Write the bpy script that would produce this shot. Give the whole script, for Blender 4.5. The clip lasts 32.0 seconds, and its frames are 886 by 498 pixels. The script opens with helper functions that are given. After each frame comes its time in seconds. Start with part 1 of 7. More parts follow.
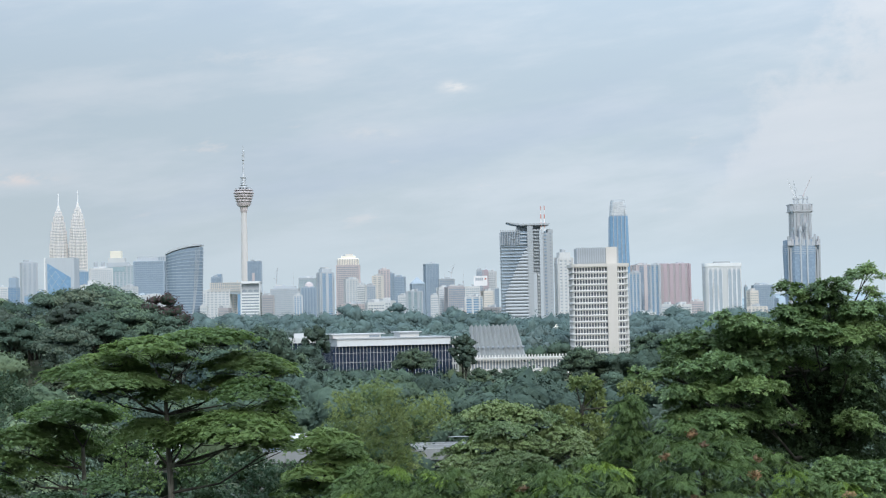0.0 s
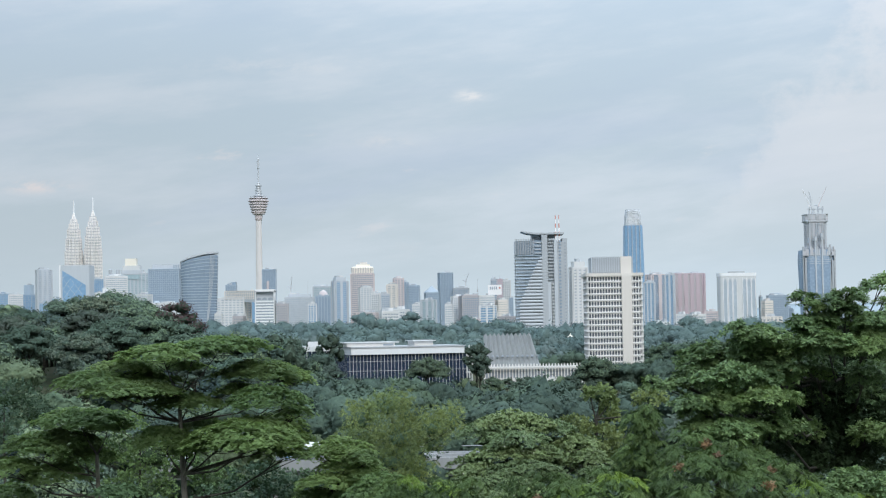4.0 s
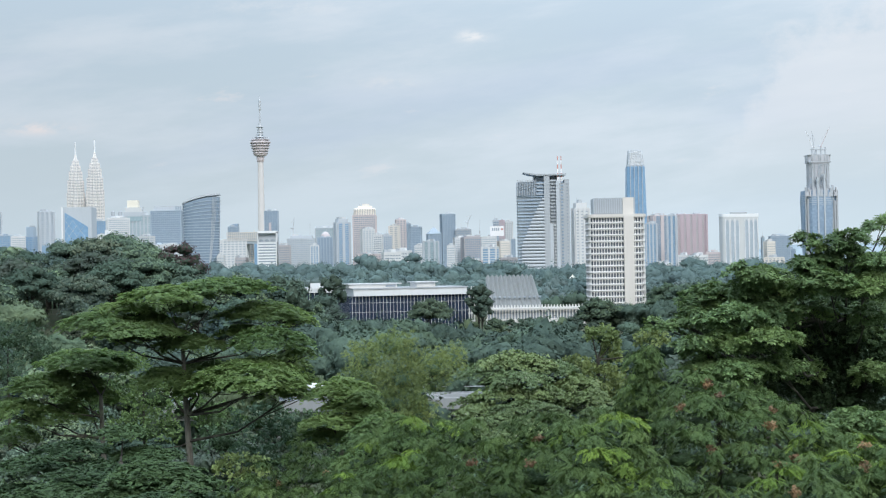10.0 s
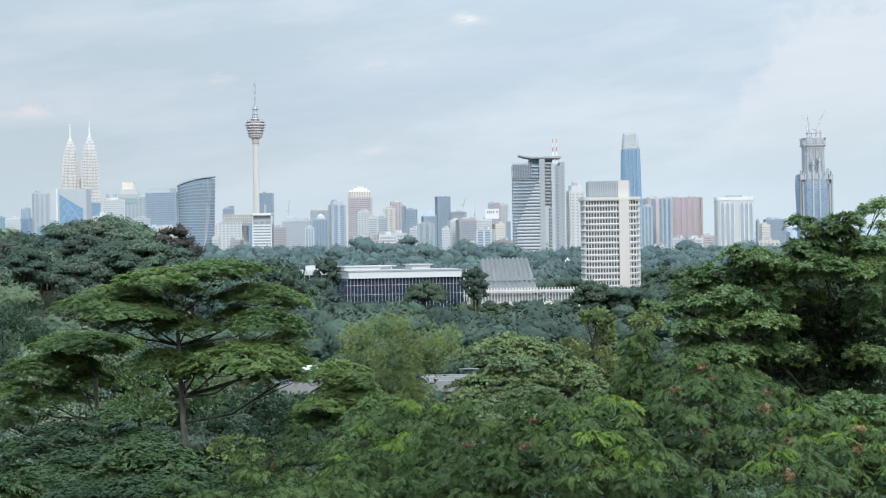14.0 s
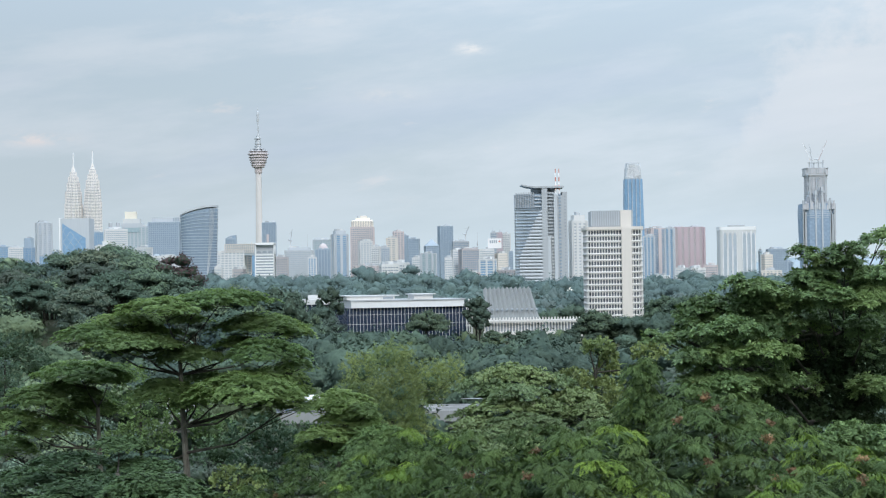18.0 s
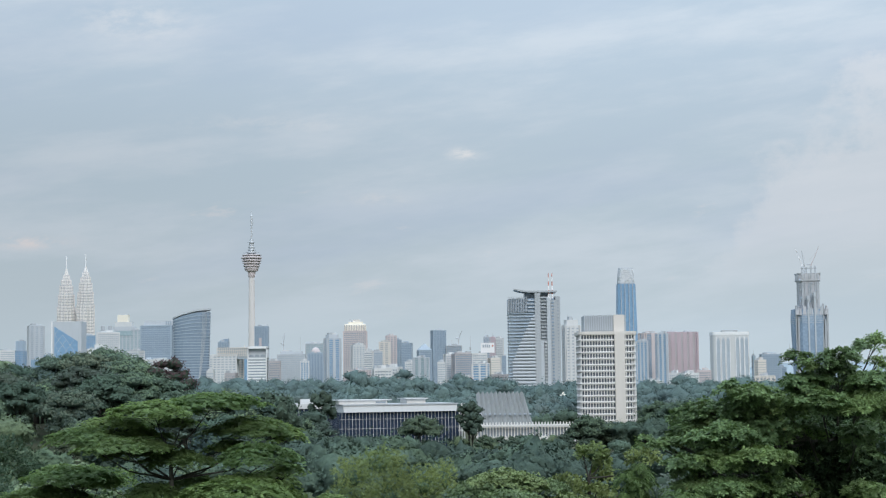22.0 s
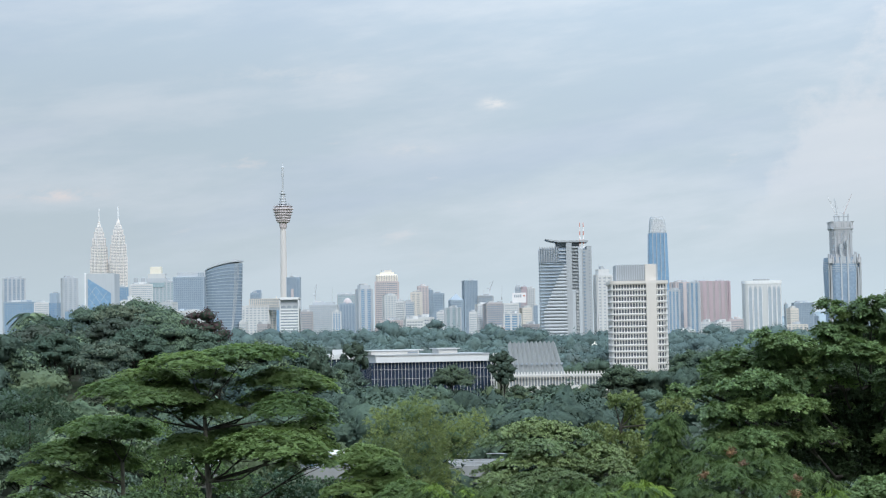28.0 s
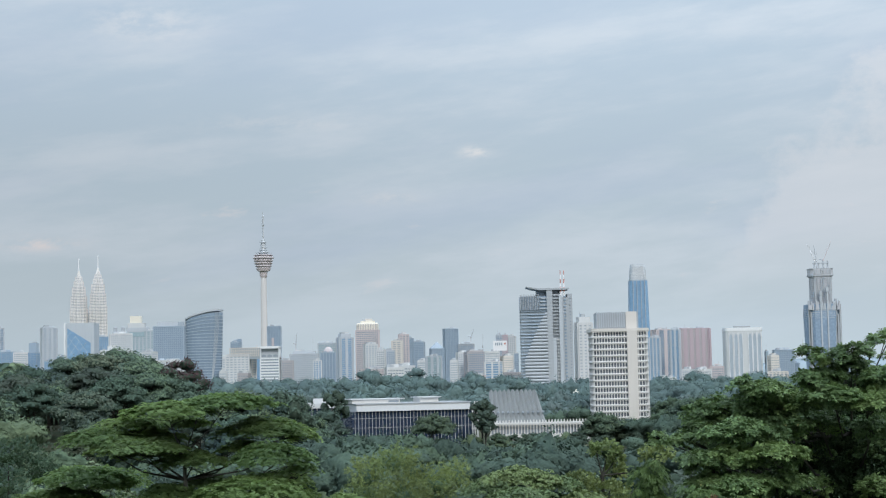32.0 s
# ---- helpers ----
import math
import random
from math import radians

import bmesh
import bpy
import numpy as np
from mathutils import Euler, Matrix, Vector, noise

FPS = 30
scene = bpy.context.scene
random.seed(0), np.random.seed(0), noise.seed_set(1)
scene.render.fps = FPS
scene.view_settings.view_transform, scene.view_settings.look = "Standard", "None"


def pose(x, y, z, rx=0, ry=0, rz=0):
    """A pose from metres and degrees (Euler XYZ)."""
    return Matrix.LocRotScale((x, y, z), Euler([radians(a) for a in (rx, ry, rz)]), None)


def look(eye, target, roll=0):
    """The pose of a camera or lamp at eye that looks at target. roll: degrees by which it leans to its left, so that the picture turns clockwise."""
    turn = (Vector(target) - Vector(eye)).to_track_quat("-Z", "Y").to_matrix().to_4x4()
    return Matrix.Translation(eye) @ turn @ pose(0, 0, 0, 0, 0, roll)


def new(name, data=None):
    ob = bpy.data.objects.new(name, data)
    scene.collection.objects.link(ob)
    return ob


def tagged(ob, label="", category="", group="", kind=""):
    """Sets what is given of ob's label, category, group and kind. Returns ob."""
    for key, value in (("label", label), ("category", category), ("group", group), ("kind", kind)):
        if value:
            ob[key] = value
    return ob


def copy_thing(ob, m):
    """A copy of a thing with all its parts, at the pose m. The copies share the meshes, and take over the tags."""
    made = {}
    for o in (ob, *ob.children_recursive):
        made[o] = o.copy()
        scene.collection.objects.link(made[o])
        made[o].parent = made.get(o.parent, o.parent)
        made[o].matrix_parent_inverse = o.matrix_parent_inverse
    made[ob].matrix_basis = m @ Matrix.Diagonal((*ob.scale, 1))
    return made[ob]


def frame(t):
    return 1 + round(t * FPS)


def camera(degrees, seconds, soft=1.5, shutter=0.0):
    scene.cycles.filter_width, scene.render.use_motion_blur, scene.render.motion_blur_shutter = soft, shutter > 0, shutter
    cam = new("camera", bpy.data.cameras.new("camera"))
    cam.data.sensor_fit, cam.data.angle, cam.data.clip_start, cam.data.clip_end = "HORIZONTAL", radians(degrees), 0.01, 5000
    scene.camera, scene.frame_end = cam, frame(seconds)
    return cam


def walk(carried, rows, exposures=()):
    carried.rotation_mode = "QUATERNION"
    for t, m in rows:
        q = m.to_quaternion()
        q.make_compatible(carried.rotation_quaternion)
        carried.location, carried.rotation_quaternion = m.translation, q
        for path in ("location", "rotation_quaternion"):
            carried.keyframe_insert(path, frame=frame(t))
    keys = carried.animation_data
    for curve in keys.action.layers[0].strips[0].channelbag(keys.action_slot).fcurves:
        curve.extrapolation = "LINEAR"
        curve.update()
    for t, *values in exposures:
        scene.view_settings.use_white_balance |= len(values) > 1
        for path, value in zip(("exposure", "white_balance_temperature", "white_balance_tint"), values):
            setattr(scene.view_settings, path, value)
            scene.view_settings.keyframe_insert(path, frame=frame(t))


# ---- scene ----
cam = camera(29.63, 32.0, soft=1.2)
EYE = (0.0, 0.0, 60.0)


def aim(yaw, pitch, lean):
    """A camera at EYE: degrees to the right of +y, up, and the lean of the hand."""
    return pose(*EYE, 90 + pitch, 0, -yaw) @ pose(0, 0, 0, 0, 0, -lean)


# seconds, yaw, pitch, lean: hand-held from one spot on the hillside
HELD = [
    (0.0, 0.371, 2.217, 1.169), (0.5, 0.410, 2.481, 0.885), (1.0, 0.382, 2.988, 0.596),
    (1.5, 0.341, 3.428, 0.612), (2.0, 0.342, 3.931, 0.864), (2.5, 0.287, 4.283, 0.911),
    (3.0, 0.229, 4.395, 0.879), (3.5, 0.093, 3.964, 0.863), (4.0, -0.117, 2.527, 0.941),
    (4.5, -0.251, 1.531, 1.176), (6.5, -0.340, 0.656, 1.142), (7.0, -0.299, 0.758, 0.972),
    (7.5, -0.208, 0.834, 0.906), (8.0, -0.147, 0.862, 1.058), (8.5, -0.188, 0.879, 1.117),
    (9.0, -0.296, 0.859, 1.108), (9.5, -0.333, 0.711, 1.025), (10.0, -0.225, 0.521, 1.026),
    (10.5, -0.119, 0.339, 1.098), (11.0, -0.057, 0.257, 1.196), (11.5, -0.077, 0.174, 1.230),
    (12.0, -0.133, 0.059, 1.257), (12.5, -0.061, -0.029, 1.335), (13.0, 0.000, -0.097, 1.300),
    (13.5, 0.003, -0.178, 1.142), (14.0, -0.067, -0.077, 0.909), (14.5, -0.002, 0.164, 0.860),
    (16.5, 0.021, 0.490, 0.977), (17.0, 0.088, 0.574, 1.015), (17.5, 0.025, 0.696, 0.883),
    (18.0, -0.138, 0.935, 0.878), (18.5, -0.076, 1.052, 1.004), (19.0, 0.033, 1.141, 1.025),
    (19.5, -0.029, 1.244, 1.099), (20.0, -0.047, 1.475, 1.096), (20.5, 0.098, 2.166, 0.955),
    (21.0, 0.276, 3.041, 0.741), (21.5, 0.164, 3.904, 0.686), (22.0, 0.149, 4.494, 0.715),
    (22.5, 0.145, 5.038, 0.689), (23.0, 0.008, 5.542, 0.726), (23.5, -0.173, 5.838, 0.851),
    (24.0, -0.508, 5.553, 1.085), (24.5, -0.633, 5.145, 1.016), (26.5, -0.597, 3.936, 1.199),
    (27.0, -0.606, 3.607, 1.251), (27.5, -0.695, 3.143, 1.107), (28.0, -0.943, 2.810, 0.962),
    (28.5, -1.058, 2.703, 1.023), (29.0, -0.959, 2.711, 1.075), (29.5, -0.825, 2.725, 1.110),
    (30.0, -0.557, 2.798, 1.020), (30.5, -0.360, 3.060, 0.943), (31.0, -0.269, 3.541, 0.987),
    (31.5, -0.287, 4.093, 1.124), (32.0, -0.247, 4.445, 1.200),
]
walk(cam, [(t, aim(yaw, pitch, lean)) for t, yaw, pitch, lean in HELD], exposures=[(0.0, 0.0), (2.0, -0.12), (3.0, -0.14), (4.5, 0.05), (7.0, 0.12), (9.0, 0.05), (11.0, 0.16), (13.0, 0.16), (18.0, 0.06), (20.0, 0.12), (22.0, -0.18), (24.0, -0.2), (27.0, -0.06), (29.0, 0.02), (31.0, -0.06), (32.0, -0.18)])
# ---- sky and sun: a pale, mostly overcast late afternoon, the low sun behind the eye ----
SUN_UP, SUN_FROM = 33.0, 168.0          # degrees above the horizon; compass degrees from +y, clockwise
world = bpy.data.worlds.new("overcast_sky")
scene.world = world
world.use_nodes = True
wn, wl = world.node_tree.nodes, world.node_tree.links
wn.clear()


def wnode(kind, **values):
    n = wn.new(kind)
    for k, v in values.items():
        n.inputs[k].default_value = v
    return n


def wmath(op, a, b=0.0, clamp=False):
    n = wn.new("ShaderNodeMath")
    n.operation, n.use_clamp = op, clamp
    for i, v in enumerate((a, b)):
        if isinstance(v, (int, float)):
            n.inputs[i].default_value = v
        else:
            wl.new(v, n.inputs[i])
    return n.outputs[0]


def wramp(v, lo, hi):
    n = wn.new("ShaderNodeMapRange")
    n.interpolation_type = "SMOOTHSTEP"
    n.inputs["From Min"].default_value, n.inputs["From Max"].default_value = lo, hi
    wl.new(v, n.inputs["Value"])
    return n.outputs["Result"]


def wmix(fac, a, b):
    n = wn.new("ShaderNodeMix")
    n.data_type = "RGBA"
    wl.new(fac, n.inputs[0]) if not isinstance(fac, float) else setattr(n.inputs[0], "default_value", fac)
    for socket, v in ((n.inputs[6], a), (n.inputs[7], b)):
        if isinstance(v, tuple):
            socket.default_value = (*v, 1)
        else:
            wl.new(v, socket)
    return n.outputs[2]


coord = wn.new("ShaderNodeTexCoord")
split = wn.new("ShaderNodeSeparateXYZ")
wl.new(coord.outputs["Generated"], split.inputs[0])
dx, dy, dz = split.outputs
sky = wn.new("ShaderNodeTexSky")
sky.sky_type, sky.sun_disc = "NISHITA", False
sky.sun_elevation, sky.sun_rotation = radians(SUN_UP), radians(SUN_FROM)
sky.air_density, sky.dust_density = 1.2, 2.0


def wnoise(scale_x, scale_z, shift, detail, rough=0.55, slope=0.0):
    comb = wn.new("ShaderNodeCombineXYZ")
    wl.new(wmath("MULTIPLY", dx, scale_x), comb.inputs[0])
    wl.new(wmath("MULTIPLY", dy, 1.0), comb.inputs[1])
    wl.new(wmath("ADD", wmath("MULTIPLY", wmath("SUBTRACT", dz, wmath("MULTIPLY", dx, slope)), scale_z), shift), comb.inputs[2])
    n = wnode("ShaderNodeTexNoise", Scale=1.0, Detail=detail, Roughness=rough)
    wl.new(comb.outputs[0], n.inputs["Vector"])
    return n.outputs["Fac"]


# a high veil of cloud over the blue, long thin streaks, a few brighter puffs, and a heap of cumulus to the south
veil = wmix(0.80, sky.outputs[0], (5.07, 6.10, 7.20))
streak = wramp(wnoise(5.5, 24.0, 3.1, 8.0, 0.6, 0.10), 0.40, 0.66)
layer = wmix(wmath("MULTIPLY", streak, 0.75), veil, (6.25, 7.00, 7.80))
grey = wramp(wnoise(3.4, 17.0, 7.7, 6.0, 0.55, 0.14), 0.45, 0.72)
layer = wmix(wmath("MULTIPLY", grey, 0.55), layer, (4.48, 5.50, 6.85))
puff_at = wmath("MULTIPLY", wramp(wnoise(14.0, 46.0, 1.4, 8.0, 0.62, 0.06), 0.60, 0.74), wramp(wmath("ABSOLUTE", wmath("SUBTRACT", dz, 0.085)), 0.06, 0.01))
layer = wmix(wmath("MULTIPLY", puff_at, 0.7), layer, (7.38, 7.20, 7.40))
ragged = wnoise(60.0, 130.0, 2.2, 6.0, 0.6, 0.1)
for cx, cz, sx, sz, much, tint in (
        (-0.2405, 0.0832, 0.0209, 0.0037, 0.75, (8.30, 7.50, 7.35)),
        (0.0153, 0.1347, 0.0081, 0.0030, 0.80, (8.60, 8.50, 8.50)),
        (-0.0349, 0.1082, 0.0186, 0.0040, 0.45, (7.30, 7.40, 7.60)),
        (-0.0969, 0.1533, 0.0506, 0.0047, 0.40, (7.10, 7.40, 7.80)),
        (-0.1752, 0.2103, 0.0304, 0.0101, 0.50, (7.90, 8.00, 8.20)),
        (-0.0730, 0.2669, 0.0371, 0.0135, 0.75, (8.70, 8.70, 8.90))):
    u2 = wmath("POWER", wmath("DIVIDE", wmath("SUBTRACT", dx, cx), sx), 2.0)
    v2 = wmath("POWER", wmath("DIVIDE", wmath("SUBTRACT", dz, cz), sz), 2.0)
    spot = wmath("MULTIPLY", wmath("EXPONENT", wmath("MULTIPLY", wmath("ADD", u2, v2), -1.0)), wramp(ragged, 0.36, 0.66))
    layer = wmix(wmath("MULTIPLY", spot, much), layer, tint)
edge = wmath("ADD", wmath("SUBTRACT", wmath("MULTIPLY", dx, 1.0), wmath("MULTIPLY", dz, 0.9)), wmath("MULTIPLY", wnoise(22.0, 30.0, 5.5, 7.0, 0.62), 0.16))
heap = wmath("MULTIPLY", wramp(edge, 0.160, 0.192), wramp(dz, 0.03, 0.10))
layer = wmix(wmath("MULTIPLY", heap, 0.6), layer, (6.72, 7.12, 7.68))
low = wramp(dz, 0.085, 0.0)
layer = wmix(wmath("MULTIPLY", low, 0.85), layer, (5.72, 6.86, 7.62))
# an overcast sky is brighter towards the zenith than at the horizon
rise = wmath("ADD", wmath("ADD", wmath("MULTIPLY", wramp(dz, 0.16, 1.0), 2.3), wmath("MULTIPLY", wramp(dz, 0.12, 0.22), 0.16)), wmath("ADD", wmath("MULTIPLY", wramp(dx, -0.25, 0.15), 0.12), 0.95))
bright = wn.new("ShaderNodeVectorMath")
bright.operation = "SCALE"
wl.new(layer, bright.inputs[0])
wl.new(rise, bright.inputs["Scale"])
backg = wnode("ShaderNodeBackground", Strength=0.1)
wl.new(bright.outputs[0], backg.inputs["Color"])
out = wn.new("ShaderNodeOutputWorld")
wl.new(backg.outputs[0], out.inputs[0])

sun_data = bpy.data.lights.new("sun", "SUN")
sun_data.energy, sun_data.angle, sun_data.color = 1.5, radians(14), (1.0, 0.97, 0.92)
sun = new("sun", sun_data)
sun_way = Vector((math.sin(radians(SUN_FROM)) * math.cos(radians(SUN_UP)), math.cos(radians(SUN_FROM)) * math.cos(radians(SUN_UP)), math.sin(radians(SUN_UP))))
sun.matrix_world = look(sun_way * 300, (0, 0, 0))

# ---- materials ----
def nodes_of(name):
    m = bpy.data.materials.new(name)
    m.use_nodes = True
    nt = m.node_tree
    return m, nt.nodes, nt.links, nt.nodes["Principled BSDF"]


def mix_rgb(nn, ll, fac, a, b, mode="MIX"):
    n = nn.new("ShaderNodeMix")
    n.data_type, n.blend_type = "RGBA", mode
    for socket, v in ((n.inputs[0], fac), (n.inputs[6], a), (n.inputs[7], b)):
        if isinstance(v, tuple):
            socket.default_value = (*v, 1)
        elif isinstance(v, (int, float)):
            socket.default_value = v
        else:
            ll.new(v, socket)
    return n.outputs[2]


def ramp(nn, ll, v, lo, hi, a=0.0, b=1.0):
    n = nn.new("ShaderNodeMapRange")
    for k, x in (("From Min", lo), ("From Max", hi), ("To Min", a), ("To Max", b)):
        n.inputs[k].default_value = x
    ll.new(v, n.inputs["Value"])
    return n.outputs["Result"]


def noise_of(nn, ll, scale, detail=4.0, stretch=(1, 1, 1), where="Object"):
    tc = nn.new("ShaderNodeTexCoord")
    mp = nn.new("ShaderNodeMapping")
    mp.inputs["Scale"].default_value = stretch
    ll.new(tc.outputs[where], mp.inputs["Vector"])
    n = nn.new("ShaderNodeTexNoise")
    n.inputs["Scale"].default_value, n.inputs["Detail"].default_value = scale, detail
    ll.new(mp.outputs[0], n.inputs["Vector"])
    return n.outputs["Fac"]


def wall_paint(name, color, rough=0.75, stain=0.18, warm=(0.90, 0.91, 0.92)):
    """Painted render or concrete: rain streaks, broad patches and a fine grain."""
    m, nn, ll, p = nodes_of(name)
    streak = ramp(nn, ll, noise_of(nn, ll, 0.5, 6, (1, 1, 0.06)), 0.48, 0.72)
    patch = noise_of(nn, ll, 0.045, 3)
    grain = noise_of(nn, ll, 3.0, 3)
    c = mix_rgb(nn, ll, ramp(nn, ll, streak, 0, 1, 0, stain), color, tuple(v * 0.55 for v in color))
    c = mix_rgb(nn, ll, ramp(nn, ll, patch, 0.35, 0.7, 0, 0.35), c, tuple(v * w for v, w in zip(color, warm)))
    c = mix_rgb(nn, ll, ramp(nn, ll, grain, 0.3, 0.7, 0.0, 0.12), c, tuple(v * 0.8 for v in color))
    ll.new(c, p.inputs["Base Color"])
    p.inputs["Roughness"].default_value = rough
    return m


def glazing(name, color, rough=0.35, cell=3.6, vary=0.35, spec=0.35):
    """Tinted curtain-wall glass: each pane a little different, blinds behind some of them."""
    m, nn, ll, p = nodes_of(name)
    tc = nn.new("ShaderNodeTexCoord")
    snap = nn.new("ShaderNodeVectorMath")
    snap.operation = "SNAP"
    snap.inputs[1].default_value = (cell, cell, cell)
    ll.new(tc.outputs["Object"], snap.inputs[0])
    wht = nn.new("ShaderNodeTexWhiteNoise")
    wht.noise_dimensions = "3D"
    ll.new(snap.outputs[0], wht.inputs["Vector"])
    broad = noise_of(nn, ll, 0.03, 3)
    light = tuple(min(0.85, v * 1.25 + 0.03) for v in color)
    c = mix_rgb(nn, ll, ramp(nn, ll, wht.outputs["Value"], 0.45, 1.0, 0, vary), color, light)
    c = mix_rgb(nn, ll, ramp(nn, ll, broad, 0.4, 0.65, 0, 0.3), c, tuple(v * 0.78 for v in color))
    ll.new(c, p.inputs["Base Color"])
    p.inputs["Roughness"].default_value = rough
    p.inputs["Specular IOR Level"].default_value = spec
    return m


def plain(name, color, rough=0.6, metal=0.0):
    m, nn, ll, p = nodes_of(name)
    g = noise_of(nn, ll, 0.8, 4)
    ll.new(mix_rgb(nn, ll, ramp(nn, ll, g, 0.3, 0.7, 0, 0.35), color, tuple(v * 0.78 for v in color)), p.inputs["Base Color"])
    p.inputs["Roughness"].default_value, p.inputs["Metallic"].default_value = rough, metal
    return m


def leafy(name, deep, fresh, tip=None, tips=0.05, gloss=0.45, through_light=0.25, broad_scale=0.35, each=0.75, sheen=0.5, relief=5.0, own=0.40, mottle=0.55, bumpy=0.9):
    """Leaves: each its own green, whole sprays paler or darker, a few yellowing; light passes through."""
    m, nn, ll, p = nodes_of(name)
    geo = nn.new("ShaderNodeNewGeometry")
    obj = nn.new("ShaderNodeObjectInfo")
    isl = geo.outputs["Random Per Island"]
    big = noise_of(nn, ll, broad_scale, 3)
    c = mix_rgb(nn, ll, ramp(nn, ll, isl, 0, 1, 0.5 - each / 2, 0.5 + each / 2), deep, fresh)
    c = mix_rgb(nn, ll, ramp(nn, ll, big, 0.38, 0.64, 0, 0.75), c, tuple(0.5 * (a + b) * f for a, b, f in zip(deep, fresh, (0.72, 0.72, 0.8))))
    c = mix_rgb(nn, ll, ramp(nn, ll, obj.outputs["Random"], 0, 1, 0, 0.35), c, tuple(v * f for v, f in zip(deep, (1.5, 1.05, 1.0))))
    if own:
        frac = nn.new("ShaderNodeMath")
        frac.operation = "FRACT"
        ten = nn.new("ShaderNodeMath")
        ten.operation = "MULTIPLY"
        ten.inputs[1].default_value = 7.31
        ll.new(obj.outputs["Random"], ten.inputs[0])
        ll.new(ten.outputs[0], frac.inputs[0])
        c = mix_rgb(nn, ll, ramp(nn, ll, frac.outputs[0], 0.45, 1.0, 0, own), c, tuple(v * f for v, f in zip(fresh, (1.25, 1.15, 0.95))))
        c = mix_rgb(nn, ll, ramp(nn, ll, frac.outputs[0], 0.0, 0.45, own, 0), c, tuple(v * 0.6 for v in deep))
    fine = noise_of(nn, ll, relief, 5)
    c = mix_rgb(nn, ll, ramp(nn, ll, fine, 0.42, 0.66, 0, mottle), c, tuple(v * 0.6 for v in deep))
    bump = nn.new("ShaderNodeBump")
    bump.inputs["Strength"].default_value, bump.inputs["Distance"].default_value = bumpy, 0.9 / relief
    ll.new(fine, bump.inputs["Height"])
    ll.new(bump.outputs[0], p.inputs["Normal"])
    if tip:
        c = mix_rgb(nn, ll, ramp(nn, ll, isl, 1.0 - tips, 1.0 - tips + 0.01), c, tip)
    ll.new(c, p.inputs["Base Color"])
    p.inputs["Roughness"].default_value = gloss
    p.inputs["Specular IOR Level"].default_value = sheen
    tr = nn.new("ShaderNodeBsdfTranslucent")
    ll.new(mix_rgb(nn, ll, 0.5, c, (fresh[0] * 1.3, fresh[1] * 1.3, fresh[2] * 0.7)), tr.inputs["Color"])
    mx = nn.new("ShaderNodeMixShader")
    mx.inputs[0].default_value = through_light
    ll.new(p.outputs[0], mx.inputs[1])
    ll.new(tr.outputs[0], mx.inputs[2])
    ll.new(mx.outputs[0], nn["Material Output"].inputs["Surface"])
    return m


def bark_paint(name, color):
    m, nn, ll, p = nodes_of(name)
    n = noise_of(nn, ll, 5.0, 6, (1, 1, 0.2))
    l = noise_of(nn, ll, 1.1, 3)
    c = mix_rgb(nn, ll, ramp(nn, ll, n, 0.35, 0.65), tuple(v * 0.5 for v in color), color)
    c = mix_rgb(nn, ll, ramp(nn, ll, l, 0.5, 0.75, 0, 0.4), c, (0.20, 0.22, 0.15))
    ll.new(c, p.inputs["Base Color"])
    p.inputs["Roughness"].default_value = 0.9
    bp = nn.new("ShaderNodeBump")
    bp.inputs["Strength"].default_value, bp.inputs["Distance"].default_value = 0.6, 0.05
    ll.new(n, bp.inputs["Height"])
    ll.new(bp.outputs[0], p.inputs["Normal"])
    return m


